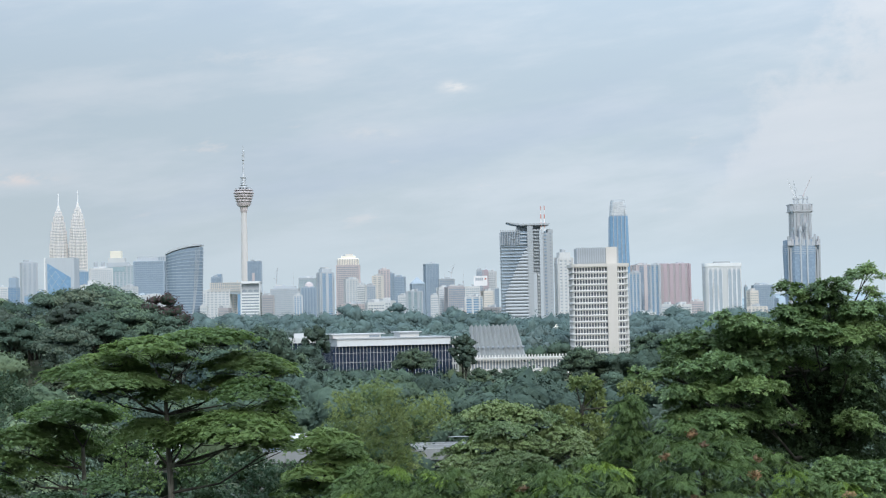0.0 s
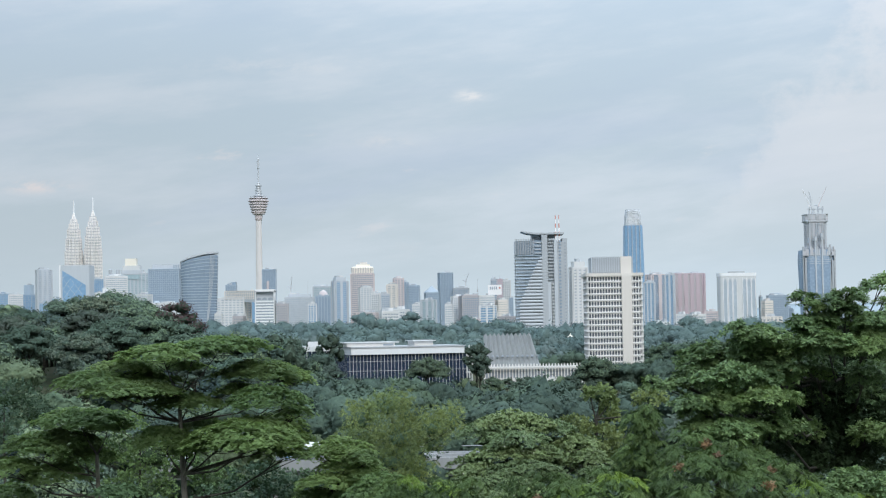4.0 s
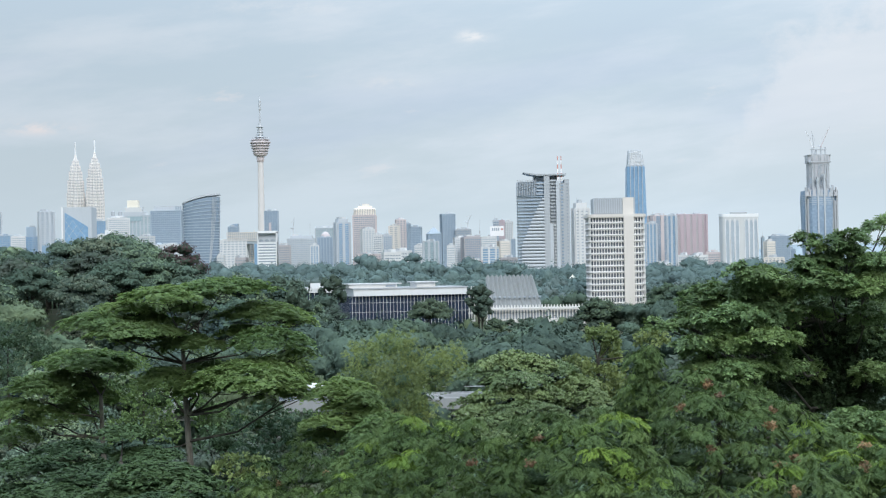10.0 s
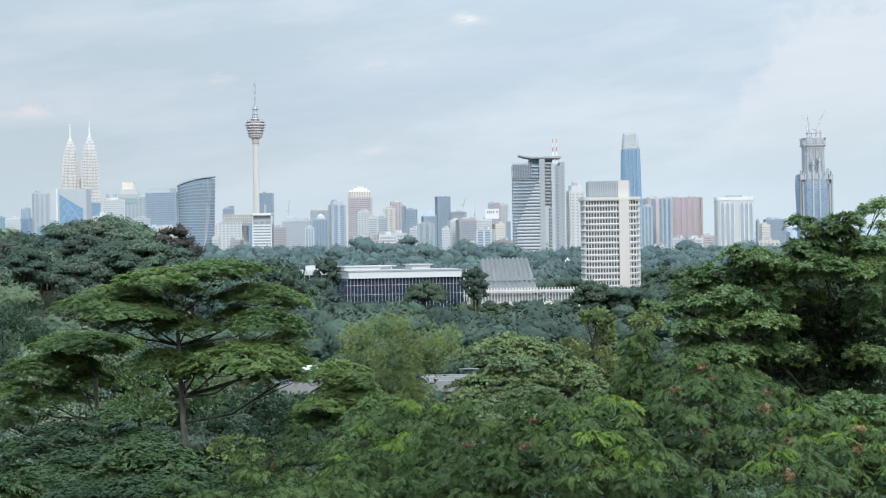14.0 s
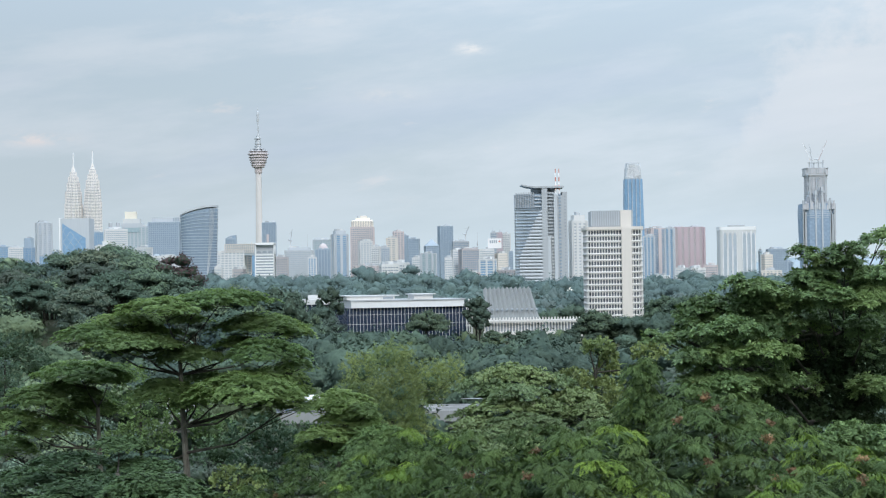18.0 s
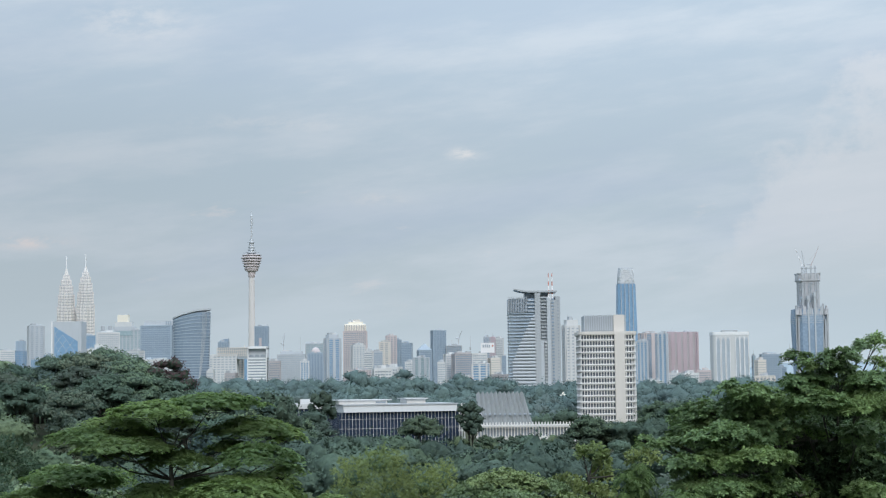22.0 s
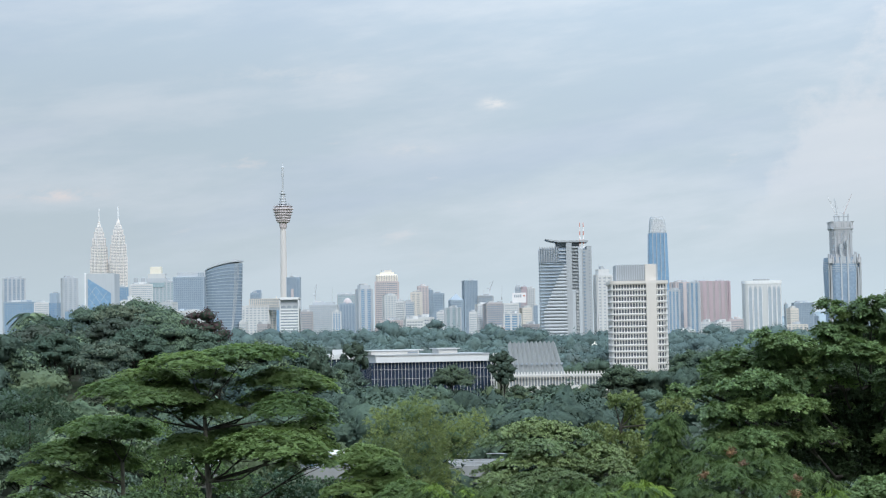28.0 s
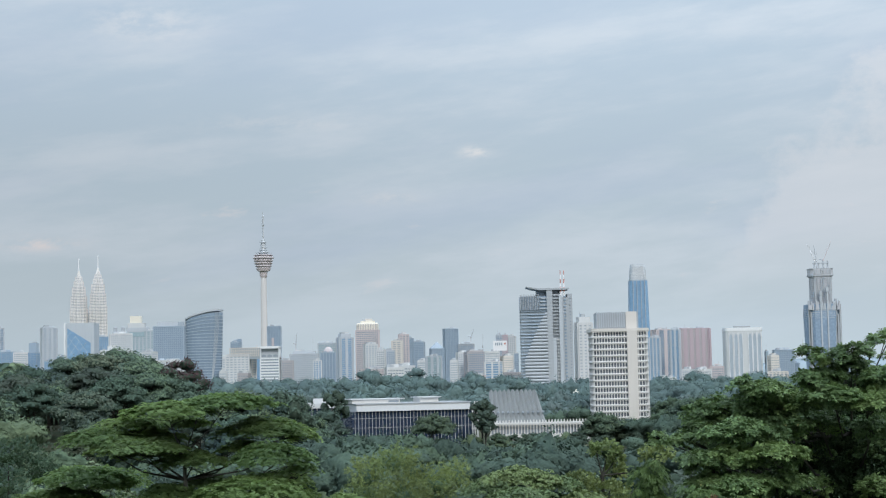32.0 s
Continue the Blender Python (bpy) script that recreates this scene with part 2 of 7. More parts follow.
# far paints and glass are paled and blued: distance haze put into the colour
M = {
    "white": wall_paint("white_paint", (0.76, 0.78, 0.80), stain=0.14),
    "shaft": wall_paint("warm_white_shaft", (0.62, 0.60, 0.59), stain=0.12),
    "citywhite": wall_paint("white_city_render", (0.63, 0.645, 0.655), stain=0.16),
    "offwhite": wall_paint("off_white_paint", (0.57, 0.59, 0.60), stain=0.14),
    "cream": wall_paint("cream_paint", (0.65, 0.62, 0.58), stain=0.12),
    "grey": wall_paint("grey_concrete", (0.39, 0.42, 0.45)),
    "palegrey": wall_paint("pale_grey_concrete", (0.47, 0.51, 0.55)),
    "bluegrey": wall_paint("blue_grey_cladding", (0.34, 0.42, 0.50), 0.5),
    "brown": wall_paint("pink_brown_cladding", (0.43, 0.415, 0.43)),
    "red": wall_paint("brick_red_cladding", (0.46, 0.38, 0.415), 0.7, 0.18),
    "pink": wall_paint("pink_render", (0.55, 0.495, 0.50)),
    "darkconc": wall_paint("weathered_concrete", (0.31, 0.33, 0.34), 0.85, 0.35),
    "rawconc": wall_paint("raw_site_concrete", (0.49, 0.50, 0.53), 0.85, 0.25),
    "gslate": glazing("slate_blue_glass", (0.21, 0.275, 0.35), 0.2, 1.9, 0.4),
    "hallconc": wall_paint("dark_weathered_concrete", (0.265, 0.285, 0.29), 0.85, 0.3),
    "gpale": glazing("hazed_pale_blue_glass", (0.37, 0.43, 0.49)),
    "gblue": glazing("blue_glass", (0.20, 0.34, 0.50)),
    "gdark": glazing("hazed_dark_blue_glass", (0.25, 0.325, 0.41)),
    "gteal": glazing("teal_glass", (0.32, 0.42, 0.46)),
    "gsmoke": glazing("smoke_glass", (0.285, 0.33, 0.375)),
    "ginky": glazing("shaded_window_glass", (0.12, 0.14, 0.17), 0.2, 2.4),
    "gnear": glazing("dark_window_glass", (0.028, 0.044, 0.080), 0.15, 2.0, 0.35),
    "steel": plain("brushed_steel_cladding", (0.84, 0.81, 0.785), 0.42, 0.1),
    "mast": plain("painted_steel", (0.50, 0.53, 0.56), 0.5, 0.3),
    "redsteel": plain("red_painted_steel", (0.56, 0.24, 0.20), 0.5),
    "roof": plain("flat_roof_felt", (0.42, 0.43, 0.42), 0.9),
    "tierglass": glazing("shaded_tower_glass", (0.31, 0.335, 0.375), 0.3, 4.0, 0.3),
    "gsite": glazing("dusty_site_glass", (0.24, 0.325, 0.43), 0.55, 4.2, 0.6, 0.25),
    "screen": wall_paint("precast_screen_paint", (0.66, 0.655, 0.64), stain=0.2),
    # warm sun on roof tops put into a colour; cream pavilion roofs share it
    "gold": plain("cream_and_sunlit_cladding", (0.80, 0.76, 0.66), 0.45),
    "sign": plain("white_sign_panel", (0.78, 0.78, 0.80), 0.5),
    "signbar": plain("grey_sign_letters", (0.30, 0.36, 0.42), 0.5),
}

# ---- builders ----
class Shape:
    """Collects boxes, prisms and lathes into one mesh."""

    def __init__(self):
        self.v, self.f = [], []

    def loft(self, rings, cap=True):
        n, base = len(rings[0]), len(self.v)
        for r in rings:
            self.v.extend(r)
        for k in range(len(rings) - 1):
            for i in range(n):
                j = (i + 1) % n
                a = base + k * n
                self.f.append((a + i, a + j, a + n + j, a + n + i))
        if cap:
            self.f.append(tuple(base + i for i in reversed(range(n))))
            self.f.append(tuple(base + (len(rings) - 1) * n + i for i in range(n)))
        return self

    def box(self, x0, x1, y0, y1, z0, z1, lean=0.0):
        lo = [(x0, y0, z0), (x1, y0, z0), (x1, y1, z0), (x0, y1, z0)]
        hi = [(x0 + lean, y0, z1), (x1 + lean, y0, z1), (x1 + lean, y1, z1), (x0 + lean, y1, z1)]
        return self.loft([lo, hi])

    def lathe(self, profile, seg=20, cx=0.0, cy=0.0, lobes=0, depth=0.0):
        rings = []
        for r, z in profile:
            rings.append([(cx + r * (1 + depth * math.cos(lobes * a)) * math.cos(a), cy + r * (1 + depth * math.cos(lobes * a)) * math.sin(a), z)
                          for a in (2 * math.pi * i / seg for i in range(seg))])
        return self.loft(rings)

    def bar(self, a, b, r, seg=5, r2=None):
        a, b = Vector(a), Vector(b)
        q = (b - a).to_track_quat("Z", "Y")
        rings = []
        for p, rr in ((a, r), (b, r if r2 is None else r2)):
            rings.append([tuple(p + q @ Vector((rr * math.cos(2 * math.pi * i / seg), rr * math.sin(2 * math.pi * i / seg), 0))) for i in range(seg)])
        return self.loft(rings)

    def mesh(self, name, mat):
        me = bpy.data.meshes.new(name)
        me.from_pydata(self.v, [], self.f)
        me.materials.append(mat)
        me.update()
        return me


def part(name, shape, mat, parent, label=""):
    me = shape.mesh(name, mat) if isinstance(shape, Shape) else shape
    ob = new(name, me)
    ob.parent = parent
    return tagged(ob, label)


def thing(name, at, label, category, turn=0.0, group=""):
    ob = new(name)
    ob.empty_display_size = 1.0
    ob.matrix_world = pose(*at, 0, 0, turn)
    return tagged(ob, label, category, group)


def smooth(a, b, t):
    t = min(1.0, max(0.0, (t - a) / (b - a)))
    return a * 0 + t * t * (3 - 2 * t)


GROUND = ((-400, 56), (-8, 58.2), (5, 58.0), (12, 52), (25, 43), (45, 37), (70, 34), (120, 28), (200, 23), (350, 20), (500, 13), (850, -3), (1050, -6), (1092, 6),
          (1180, 13), (1280, 22), (1420, 26), (1650, 41), (1850, 38), (2100, 26), (2700, 10), (3400, 6), (5200, 4))


def ground_z(x, y):
    z = GROUND[-1][1]
    for (ya, za), (yb, zb) in zip(GROUND, GROUND[1:]):
        if y <= yb:
            z = za + (zb - za) * max(0.0, (y - ya) / (yb - ya))
            break
    z += 40 * math.exp(-((x + 140) / 100) ** 2 - ((y - 640) / 190) ** 2)
    z += 7 * math.exp(-((x + 30) / 90) ** 2 - ((y - 1640) / 120) ** 2)
    z += 10 * math.exp(-((x + 300) / 260) ** 2 - ((y - 1300) / 400) ** 2)
    z += 52 * math.exp(-((x + 455) / 260) ** 2 - ((y - 4085) / 260) ** 2)
    z += 1.6 * noise.noise((x * 0.012, y * 0.012, 0.3)) * min(1.0, max(0.0, y / 100))
    return z


def ground_sheet():
    ys = [-400, -200, -80, -30, -8, 0, 4, 8, 12, 18, 25, 34, 45, 57, 70, 90, 120, 160, 200]
    ys += list(range(240, 2101, 50)) + list(range(2200, 5001, 200)) + [6000, 9000, 16000]
    xs = [-9000, -4000, -2200, -1400] + list(range(-1000, -239, 80)) + list(range(-220, 221, 20)) + list(range(280, 1001, 80)) + [1400, 2200, 4000, 9000]
    v = [(x, y, ground_z(x, y)) for y in ys for x in xs]
    n = len(xs)
    f = [(j * n + i, j * n + i + 1, (j + 1) * n + i + 1, (j + 1) * n + i) for j in range(len(ys) - 1) for i in range(n - 1)]
    m, nn, ll, p = nodes_of("forest_floor")
    g = noise_of(nn, ll, 0.08, 5)
    d = noise_of(nn, ll, 1.2, 4)
    c = mix_rgb(nn, ll, ramp(nn, ll, g, 0.4, 0.6), (0.035, 0.055, 0.022), (0.085, 0.08, 0.05))
    ll.new(mix_rgb(nn, ll, ramp(nn, ll, d, 0.4, 0.65, 0, 0.5), c, (0.05, 0.085, 0.03)), p.inputs["Base Color"])
    p.inputs["Roughness"].default_value = 0.95
    me = bpy.data.meshes.new("ground")
    me.from_pydata(v, [], f)
    me.materials.append(m)
    for q in me.polygons:
        q.use_smooth = True
    tagged(new("ground", me), "green hillside ground falling to a wooded valley and the city plain", "ground", kind="structure")


ground_sheet()


KEYED = {}


def on_tower(key, name, at, shape, mat, label=""):
    """A part built in its own coordinates and set on a tower at a place of the world."""
    e = KEYED[key]
    ob = part(name, shape, M[mat], e, label)
    ob.location = Vector(at) - e.location
    return ob


def tower(name, label, x, y, w, d, top, wall="white", glass="gpale", floor=3.6, band=0.45, bay=0.0, pier=0.35, turn=0.0, group="city buildings",
          roof="box", crown=0.0, split=False, sink=0.0, key=""):
    """A slab or tower: glazed core, a spandrel band round each floor, piers each bay, corner columns, a parapet and a roof house."""
    z0 = ground_z(x, y) - sink
    e = thing(name, (x, y, z0), label, "building", turn, group)
    h, a, b = top - z0, w / 2, d / 2
    if key:
        KEYED[key] = e
    part("core", Shape().box(-a + 0.5, a - 0.5, -b + 0.5, b - 0.5, 0, h - 0.6), M[glass], e, "tinted window glass")
    n = max(1, int(h / floor))
    floor = h / n
    first = max(0, n - int(105 / floor))
    bands = Shape()
    for k in range(first, n):
        z = k * floor
        if split and band:
            part("spandrel", Shape().box(-a, a, -b, b, z, z + floor * band), M[wall], e)
        elif band:
            bands.box(-a, a, -b, b, z, z + floor * band)
    if band and not split:
        tagged(part("cladding", bands, M[wall], e), kind="stuff")
    if bay:
        piers = Shape()
        for half, across, front in ((a, True, -b), (b, False, -a), (b, False, a)):
            m = max(1, round(2 * half / bay))
            for i in range(m + 1):
                c = -half + 2 * half * i / m
                t = pier * bay / 2
                if across:
                    piers.box(c - t, c + t, front - 0.25, front + 0.6, 0, h - 1)
                else:
                    piers.box(front - 0.25 if front < 0 else front - 0.6, front + 0.6 if front < 0 else front + 0.25, c - t, c + t, 0, h - 1)
        tagged(part("ribbing", piers, M[wall], e), kind="stuff")
    if band and not bay:
        lines = Shape()
        for half, across, front in ((a, True, -b), (b, False, -a), (b, False, a)):
            m = max(2, round(2 * half / 3.4))
            for i in range(1, m):
                c = -half + 2 * half * i / m
                if across:
                    lines.box(c - 0.28, c + 0.28, front + 0.05, front + 0.55, max(0, h - 105), h - 1)
                else:
                    lines.box(front if front < 0 else front - 0.55, front + 0.55 if front < 0 else front, c - 0.28, c + 0.28, max(0, h - 105), h - 1)
        tagged(part("mullion_work", lines, M[wall], e), kind="stuff")
    rnd = random.Random(int(x * 7 + y))
    if roof in ("box", "tanks", "crown", "none"):
        top_z = h + (crown if roof == "crown" else 0)
        for k in range(3):
            cx, sx, sz = rnd.uniform(-0.7, 0.7) * a, rnd.uniform(0.06, 0.16) * w, rnd.uniform(1.2, 3.6)
            part("roof_plant", Shape().box(cx - sx, cx + sx, -b * (0.58 + 0.05 * k), b * (0.27 + 0.04 * k), top_z + 0.02, top_z + sz), M[rnd.choice(("grey", "palegrey", "offwhite"))], e)
        if rnd.random() < 0.55:
            cx = rnd.uniform(-0.6, 0.6) * a
            part("aerial", Shape().bar((cx, 0, top_z - 0.3), (cx + 0.3, 0, top_z + rnd.uniform(6, 12)), 0.28, 4, 0.12), M["mast"], e)
    t = max(0.6, min(2.2, w * 0.05))
    for sx in (-1, 1):
        for sy in (-1, 1):
            part("corner_column", Shape().box(sx * a - t / 2, sx * a + t / 2, sy * b - t / 2, sy * b + t / 2, 0, h - 0.3), M[wall], e)
    part("parapet", Shape().box(-a - 0.2, a + 0.2, -b - 0.2, b + 0.2, h - 1.6, h), M[wall], e)
    if roof in ("box", "tanks"):
        part("roof_house", Shape().box(-a * 0.35, a * 0.45, -b * 0.5, b * 0.5, h, h + 3.4 + crown), M[wall], e)
        part("roof_house", Shape().box(-a * 0.8, -a * 0.5, -b * 0.4, b * 0.4, h, h + 2.0), M["grey"], e)
    if roof == "tanks":
        for sx in (-0.25, 0.1):
            part("water_tank", Shape().lathe([(w * 0.09, h + 3.4), (w * 0.09, h + 11), (w * 0.05, h + 12)], 12, sx * w, -b * 0.2), M["grey"], e)
    if roof == "mast":
        part("roof_house", Shape().box(-a * 0.6, a * 0.6, -b * 0.6, b * 0.6, h, h + 4), M[wall], e)
        part("mast", Shape().bar((0, 0, h + 4), (0, 0, h + 4 + crown), 0.5, 5, 0.15), M["mast"], e)
    if roof == "pyramid":
        part("roof", Shape().loft([[(-a, -b, h), (a, -b, h), (a, b, h), (-a, b, h)], [(-0.3, -0.3, h + crown), (0.3, -0.3, h + crown), (0.3, 0.3, h + crown), (-0.3, 0.3, h + crown)]]), M[wall], e)
    if roof == "crown":
        part("crown", Shape().box(-a * 0.8, a * 0.8, -b * 0.8, b * 0.8, h, h + crown), M[wall], e)
    return e

# ---- the city: towers and blocks beyond the woods, haze held in their colours ----
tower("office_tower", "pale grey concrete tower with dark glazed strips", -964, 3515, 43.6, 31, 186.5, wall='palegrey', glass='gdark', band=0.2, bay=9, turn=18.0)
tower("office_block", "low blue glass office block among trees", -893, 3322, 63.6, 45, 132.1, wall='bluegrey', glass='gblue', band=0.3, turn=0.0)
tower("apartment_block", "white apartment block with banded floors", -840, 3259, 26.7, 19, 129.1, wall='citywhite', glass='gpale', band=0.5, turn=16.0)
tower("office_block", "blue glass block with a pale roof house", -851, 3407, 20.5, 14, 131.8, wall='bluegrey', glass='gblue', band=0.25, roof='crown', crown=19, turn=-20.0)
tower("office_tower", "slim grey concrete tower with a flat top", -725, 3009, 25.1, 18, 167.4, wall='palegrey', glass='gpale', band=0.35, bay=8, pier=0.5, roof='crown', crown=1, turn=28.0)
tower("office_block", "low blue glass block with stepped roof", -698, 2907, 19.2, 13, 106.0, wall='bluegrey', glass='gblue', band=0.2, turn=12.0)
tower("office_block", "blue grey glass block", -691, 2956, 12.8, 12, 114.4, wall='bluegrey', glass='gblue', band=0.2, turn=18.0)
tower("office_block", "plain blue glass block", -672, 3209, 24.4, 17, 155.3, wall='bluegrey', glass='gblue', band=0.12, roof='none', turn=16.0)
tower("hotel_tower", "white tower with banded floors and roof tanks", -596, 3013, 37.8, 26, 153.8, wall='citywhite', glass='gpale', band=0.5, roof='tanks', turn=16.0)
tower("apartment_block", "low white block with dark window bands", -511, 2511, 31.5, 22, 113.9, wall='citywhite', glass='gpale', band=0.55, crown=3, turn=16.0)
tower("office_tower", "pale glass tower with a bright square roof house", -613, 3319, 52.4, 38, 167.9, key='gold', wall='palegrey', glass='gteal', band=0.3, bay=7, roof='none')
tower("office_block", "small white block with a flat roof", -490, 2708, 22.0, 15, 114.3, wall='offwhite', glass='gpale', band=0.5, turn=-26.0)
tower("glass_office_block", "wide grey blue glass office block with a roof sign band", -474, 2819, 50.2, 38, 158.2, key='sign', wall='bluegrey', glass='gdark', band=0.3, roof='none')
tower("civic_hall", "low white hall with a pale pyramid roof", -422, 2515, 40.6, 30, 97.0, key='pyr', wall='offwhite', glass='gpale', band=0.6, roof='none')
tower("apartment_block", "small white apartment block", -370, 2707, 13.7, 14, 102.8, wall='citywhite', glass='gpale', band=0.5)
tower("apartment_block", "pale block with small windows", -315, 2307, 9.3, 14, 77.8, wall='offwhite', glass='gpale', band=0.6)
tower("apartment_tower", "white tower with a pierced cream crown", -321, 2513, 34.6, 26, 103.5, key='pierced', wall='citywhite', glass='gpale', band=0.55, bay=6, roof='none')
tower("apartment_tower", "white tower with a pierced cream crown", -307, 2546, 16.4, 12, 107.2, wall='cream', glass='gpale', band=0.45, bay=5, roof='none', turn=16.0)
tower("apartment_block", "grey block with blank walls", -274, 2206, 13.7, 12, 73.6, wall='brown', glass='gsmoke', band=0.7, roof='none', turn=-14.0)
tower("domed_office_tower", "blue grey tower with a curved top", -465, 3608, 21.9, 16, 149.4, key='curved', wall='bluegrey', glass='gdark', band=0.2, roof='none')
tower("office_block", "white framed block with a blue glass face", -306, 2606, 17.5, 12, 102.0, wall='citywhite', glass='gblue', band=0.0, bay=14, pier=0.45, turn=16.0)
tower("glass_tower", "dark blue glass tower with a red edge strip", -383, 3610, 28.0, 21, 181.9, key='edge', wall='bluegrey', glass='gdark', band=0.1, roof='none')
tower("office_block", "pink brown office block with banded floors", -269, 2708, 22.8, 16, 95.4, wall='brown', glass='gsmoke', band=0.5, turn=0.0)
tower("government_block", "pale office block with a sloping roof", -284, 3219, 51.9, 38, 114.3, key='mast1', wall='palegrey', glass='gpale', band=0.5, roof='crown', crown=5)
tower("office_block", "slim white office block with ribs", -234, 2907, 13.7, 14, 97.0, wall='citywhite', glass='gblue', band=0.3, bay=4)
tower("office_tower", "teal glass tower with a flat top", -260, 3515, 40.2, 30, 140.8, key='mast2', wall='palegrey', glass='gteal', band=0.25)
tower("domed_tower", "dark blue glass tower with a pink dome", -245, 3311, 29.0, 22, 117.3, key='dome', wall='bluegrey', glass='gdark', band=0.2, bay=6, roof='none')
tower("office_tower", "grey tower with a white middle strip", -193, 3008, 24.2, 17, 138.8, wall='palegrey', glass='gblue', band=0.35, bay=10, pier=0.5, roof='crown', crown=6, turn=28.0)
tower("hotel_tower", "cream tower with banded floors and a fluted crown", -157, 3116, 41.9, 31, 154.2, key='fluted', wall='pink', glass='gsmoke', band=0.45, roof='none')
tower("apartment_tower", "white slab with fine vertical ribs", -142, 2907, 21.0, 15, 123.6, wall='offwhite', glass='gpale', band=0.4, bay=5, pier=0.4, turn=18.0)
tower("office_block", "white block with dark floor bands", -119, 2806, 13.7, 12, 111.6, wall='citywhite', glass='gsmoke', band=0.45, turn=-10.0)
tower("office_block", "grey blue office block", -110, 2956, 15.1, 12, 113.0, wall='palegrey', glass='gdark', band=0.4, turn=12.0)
# the wall's sunlit look is put into its cream colour
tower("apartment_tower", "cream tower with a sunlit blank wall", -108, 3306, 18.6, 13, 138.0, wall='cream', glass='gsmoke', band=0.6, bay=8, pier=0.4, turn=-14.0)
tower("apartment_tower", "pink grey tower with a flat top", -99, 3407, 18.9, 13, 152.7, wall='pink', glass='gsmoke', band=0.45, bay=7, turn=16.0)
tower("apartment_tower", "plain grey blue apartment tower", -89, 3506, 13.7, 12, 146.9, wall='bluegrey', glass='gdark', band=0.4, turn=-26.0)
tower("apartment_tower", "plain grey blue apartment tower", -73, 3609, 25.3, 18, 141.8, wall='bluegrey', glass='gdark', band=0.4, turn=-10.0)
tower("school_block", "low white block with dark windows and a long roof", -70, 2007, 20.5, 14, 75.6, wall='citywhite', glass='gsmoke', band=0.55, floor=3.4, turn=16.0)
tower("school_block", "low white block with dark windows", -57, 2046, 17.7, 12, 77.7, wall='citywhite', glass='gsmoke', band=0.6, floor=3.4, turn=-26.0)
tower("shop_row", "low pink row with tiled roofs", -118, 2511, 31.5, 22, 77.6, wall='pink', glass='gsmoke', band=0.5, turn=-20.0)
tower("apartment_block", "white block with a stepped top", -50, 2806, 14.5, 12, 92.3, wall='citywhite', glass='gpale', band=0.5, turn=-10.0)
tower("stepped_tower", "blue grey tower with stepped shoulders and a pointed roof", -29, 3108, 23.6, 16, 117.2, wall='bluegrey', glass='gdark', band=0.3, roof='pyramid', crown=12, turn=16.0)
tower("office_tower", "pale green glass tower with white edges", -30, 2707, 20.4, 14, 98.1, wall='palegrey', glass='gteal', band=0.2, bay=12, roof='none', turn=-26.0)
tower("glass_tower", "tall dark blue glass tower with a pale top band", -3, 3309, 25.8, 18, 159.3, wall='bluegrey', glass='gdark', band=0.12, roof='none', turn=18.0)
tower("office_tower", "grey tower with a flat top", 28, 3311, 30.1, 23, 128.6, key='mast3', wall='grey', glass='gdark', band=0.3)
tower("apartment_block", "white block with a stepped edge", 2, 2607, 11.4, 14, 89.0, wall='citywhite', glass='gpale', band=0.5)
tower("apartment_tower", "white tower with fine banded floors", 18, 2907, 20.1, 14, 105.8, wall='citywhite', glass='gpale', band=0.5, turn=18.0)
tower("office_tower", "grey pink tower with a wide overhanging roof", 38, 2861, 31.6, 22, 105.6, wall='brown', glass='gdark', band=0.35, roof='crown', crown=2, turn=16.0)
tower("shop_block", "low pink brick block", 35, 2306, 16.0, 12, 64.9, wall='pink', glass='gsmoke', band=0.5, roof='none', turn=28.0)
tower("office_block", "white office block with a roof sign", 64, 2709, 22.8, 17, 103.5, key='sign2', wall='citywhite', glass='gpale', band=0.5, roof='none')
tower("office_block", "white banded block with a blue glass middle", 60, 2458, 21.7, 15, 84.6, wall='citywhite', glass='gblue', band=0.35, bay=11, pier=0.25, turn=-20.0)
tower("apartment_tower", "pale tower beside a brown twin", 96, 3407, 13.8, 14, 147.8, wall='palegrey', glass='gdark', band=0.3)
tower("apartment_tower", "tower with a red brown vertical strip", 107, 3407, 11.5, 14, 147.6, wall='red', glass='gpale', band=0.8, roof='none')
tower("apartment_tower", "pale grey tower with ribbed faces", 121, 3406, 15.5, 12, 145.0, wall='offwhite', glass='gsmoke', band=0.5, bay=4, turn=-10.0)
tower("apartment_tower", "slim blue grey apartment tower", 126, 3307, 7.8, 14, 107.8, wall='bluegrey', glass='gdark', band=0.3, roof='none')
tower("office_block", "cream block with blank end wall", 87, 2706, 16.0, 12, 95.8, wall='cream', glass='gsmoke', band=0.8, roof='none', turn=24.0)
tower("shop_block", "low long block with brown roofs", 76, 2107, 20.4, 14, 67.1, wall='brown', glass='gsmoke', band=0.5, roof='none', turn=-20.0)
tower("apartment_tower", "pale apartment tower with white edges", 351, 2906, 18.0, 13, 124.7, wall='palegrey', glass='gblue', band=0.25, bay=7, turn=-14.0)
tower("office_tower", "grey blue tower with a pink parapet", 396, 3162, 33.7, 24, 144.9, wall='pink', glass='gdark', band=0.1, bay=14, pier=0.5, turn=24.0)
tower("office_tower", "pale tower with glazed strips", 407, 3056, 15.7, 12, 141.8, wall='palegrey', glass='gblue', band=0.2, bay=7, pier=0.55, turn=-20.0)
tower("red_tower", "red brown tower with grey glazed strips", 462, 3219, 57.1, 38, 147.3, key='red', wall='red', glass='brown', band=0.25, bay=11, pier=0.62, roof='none')
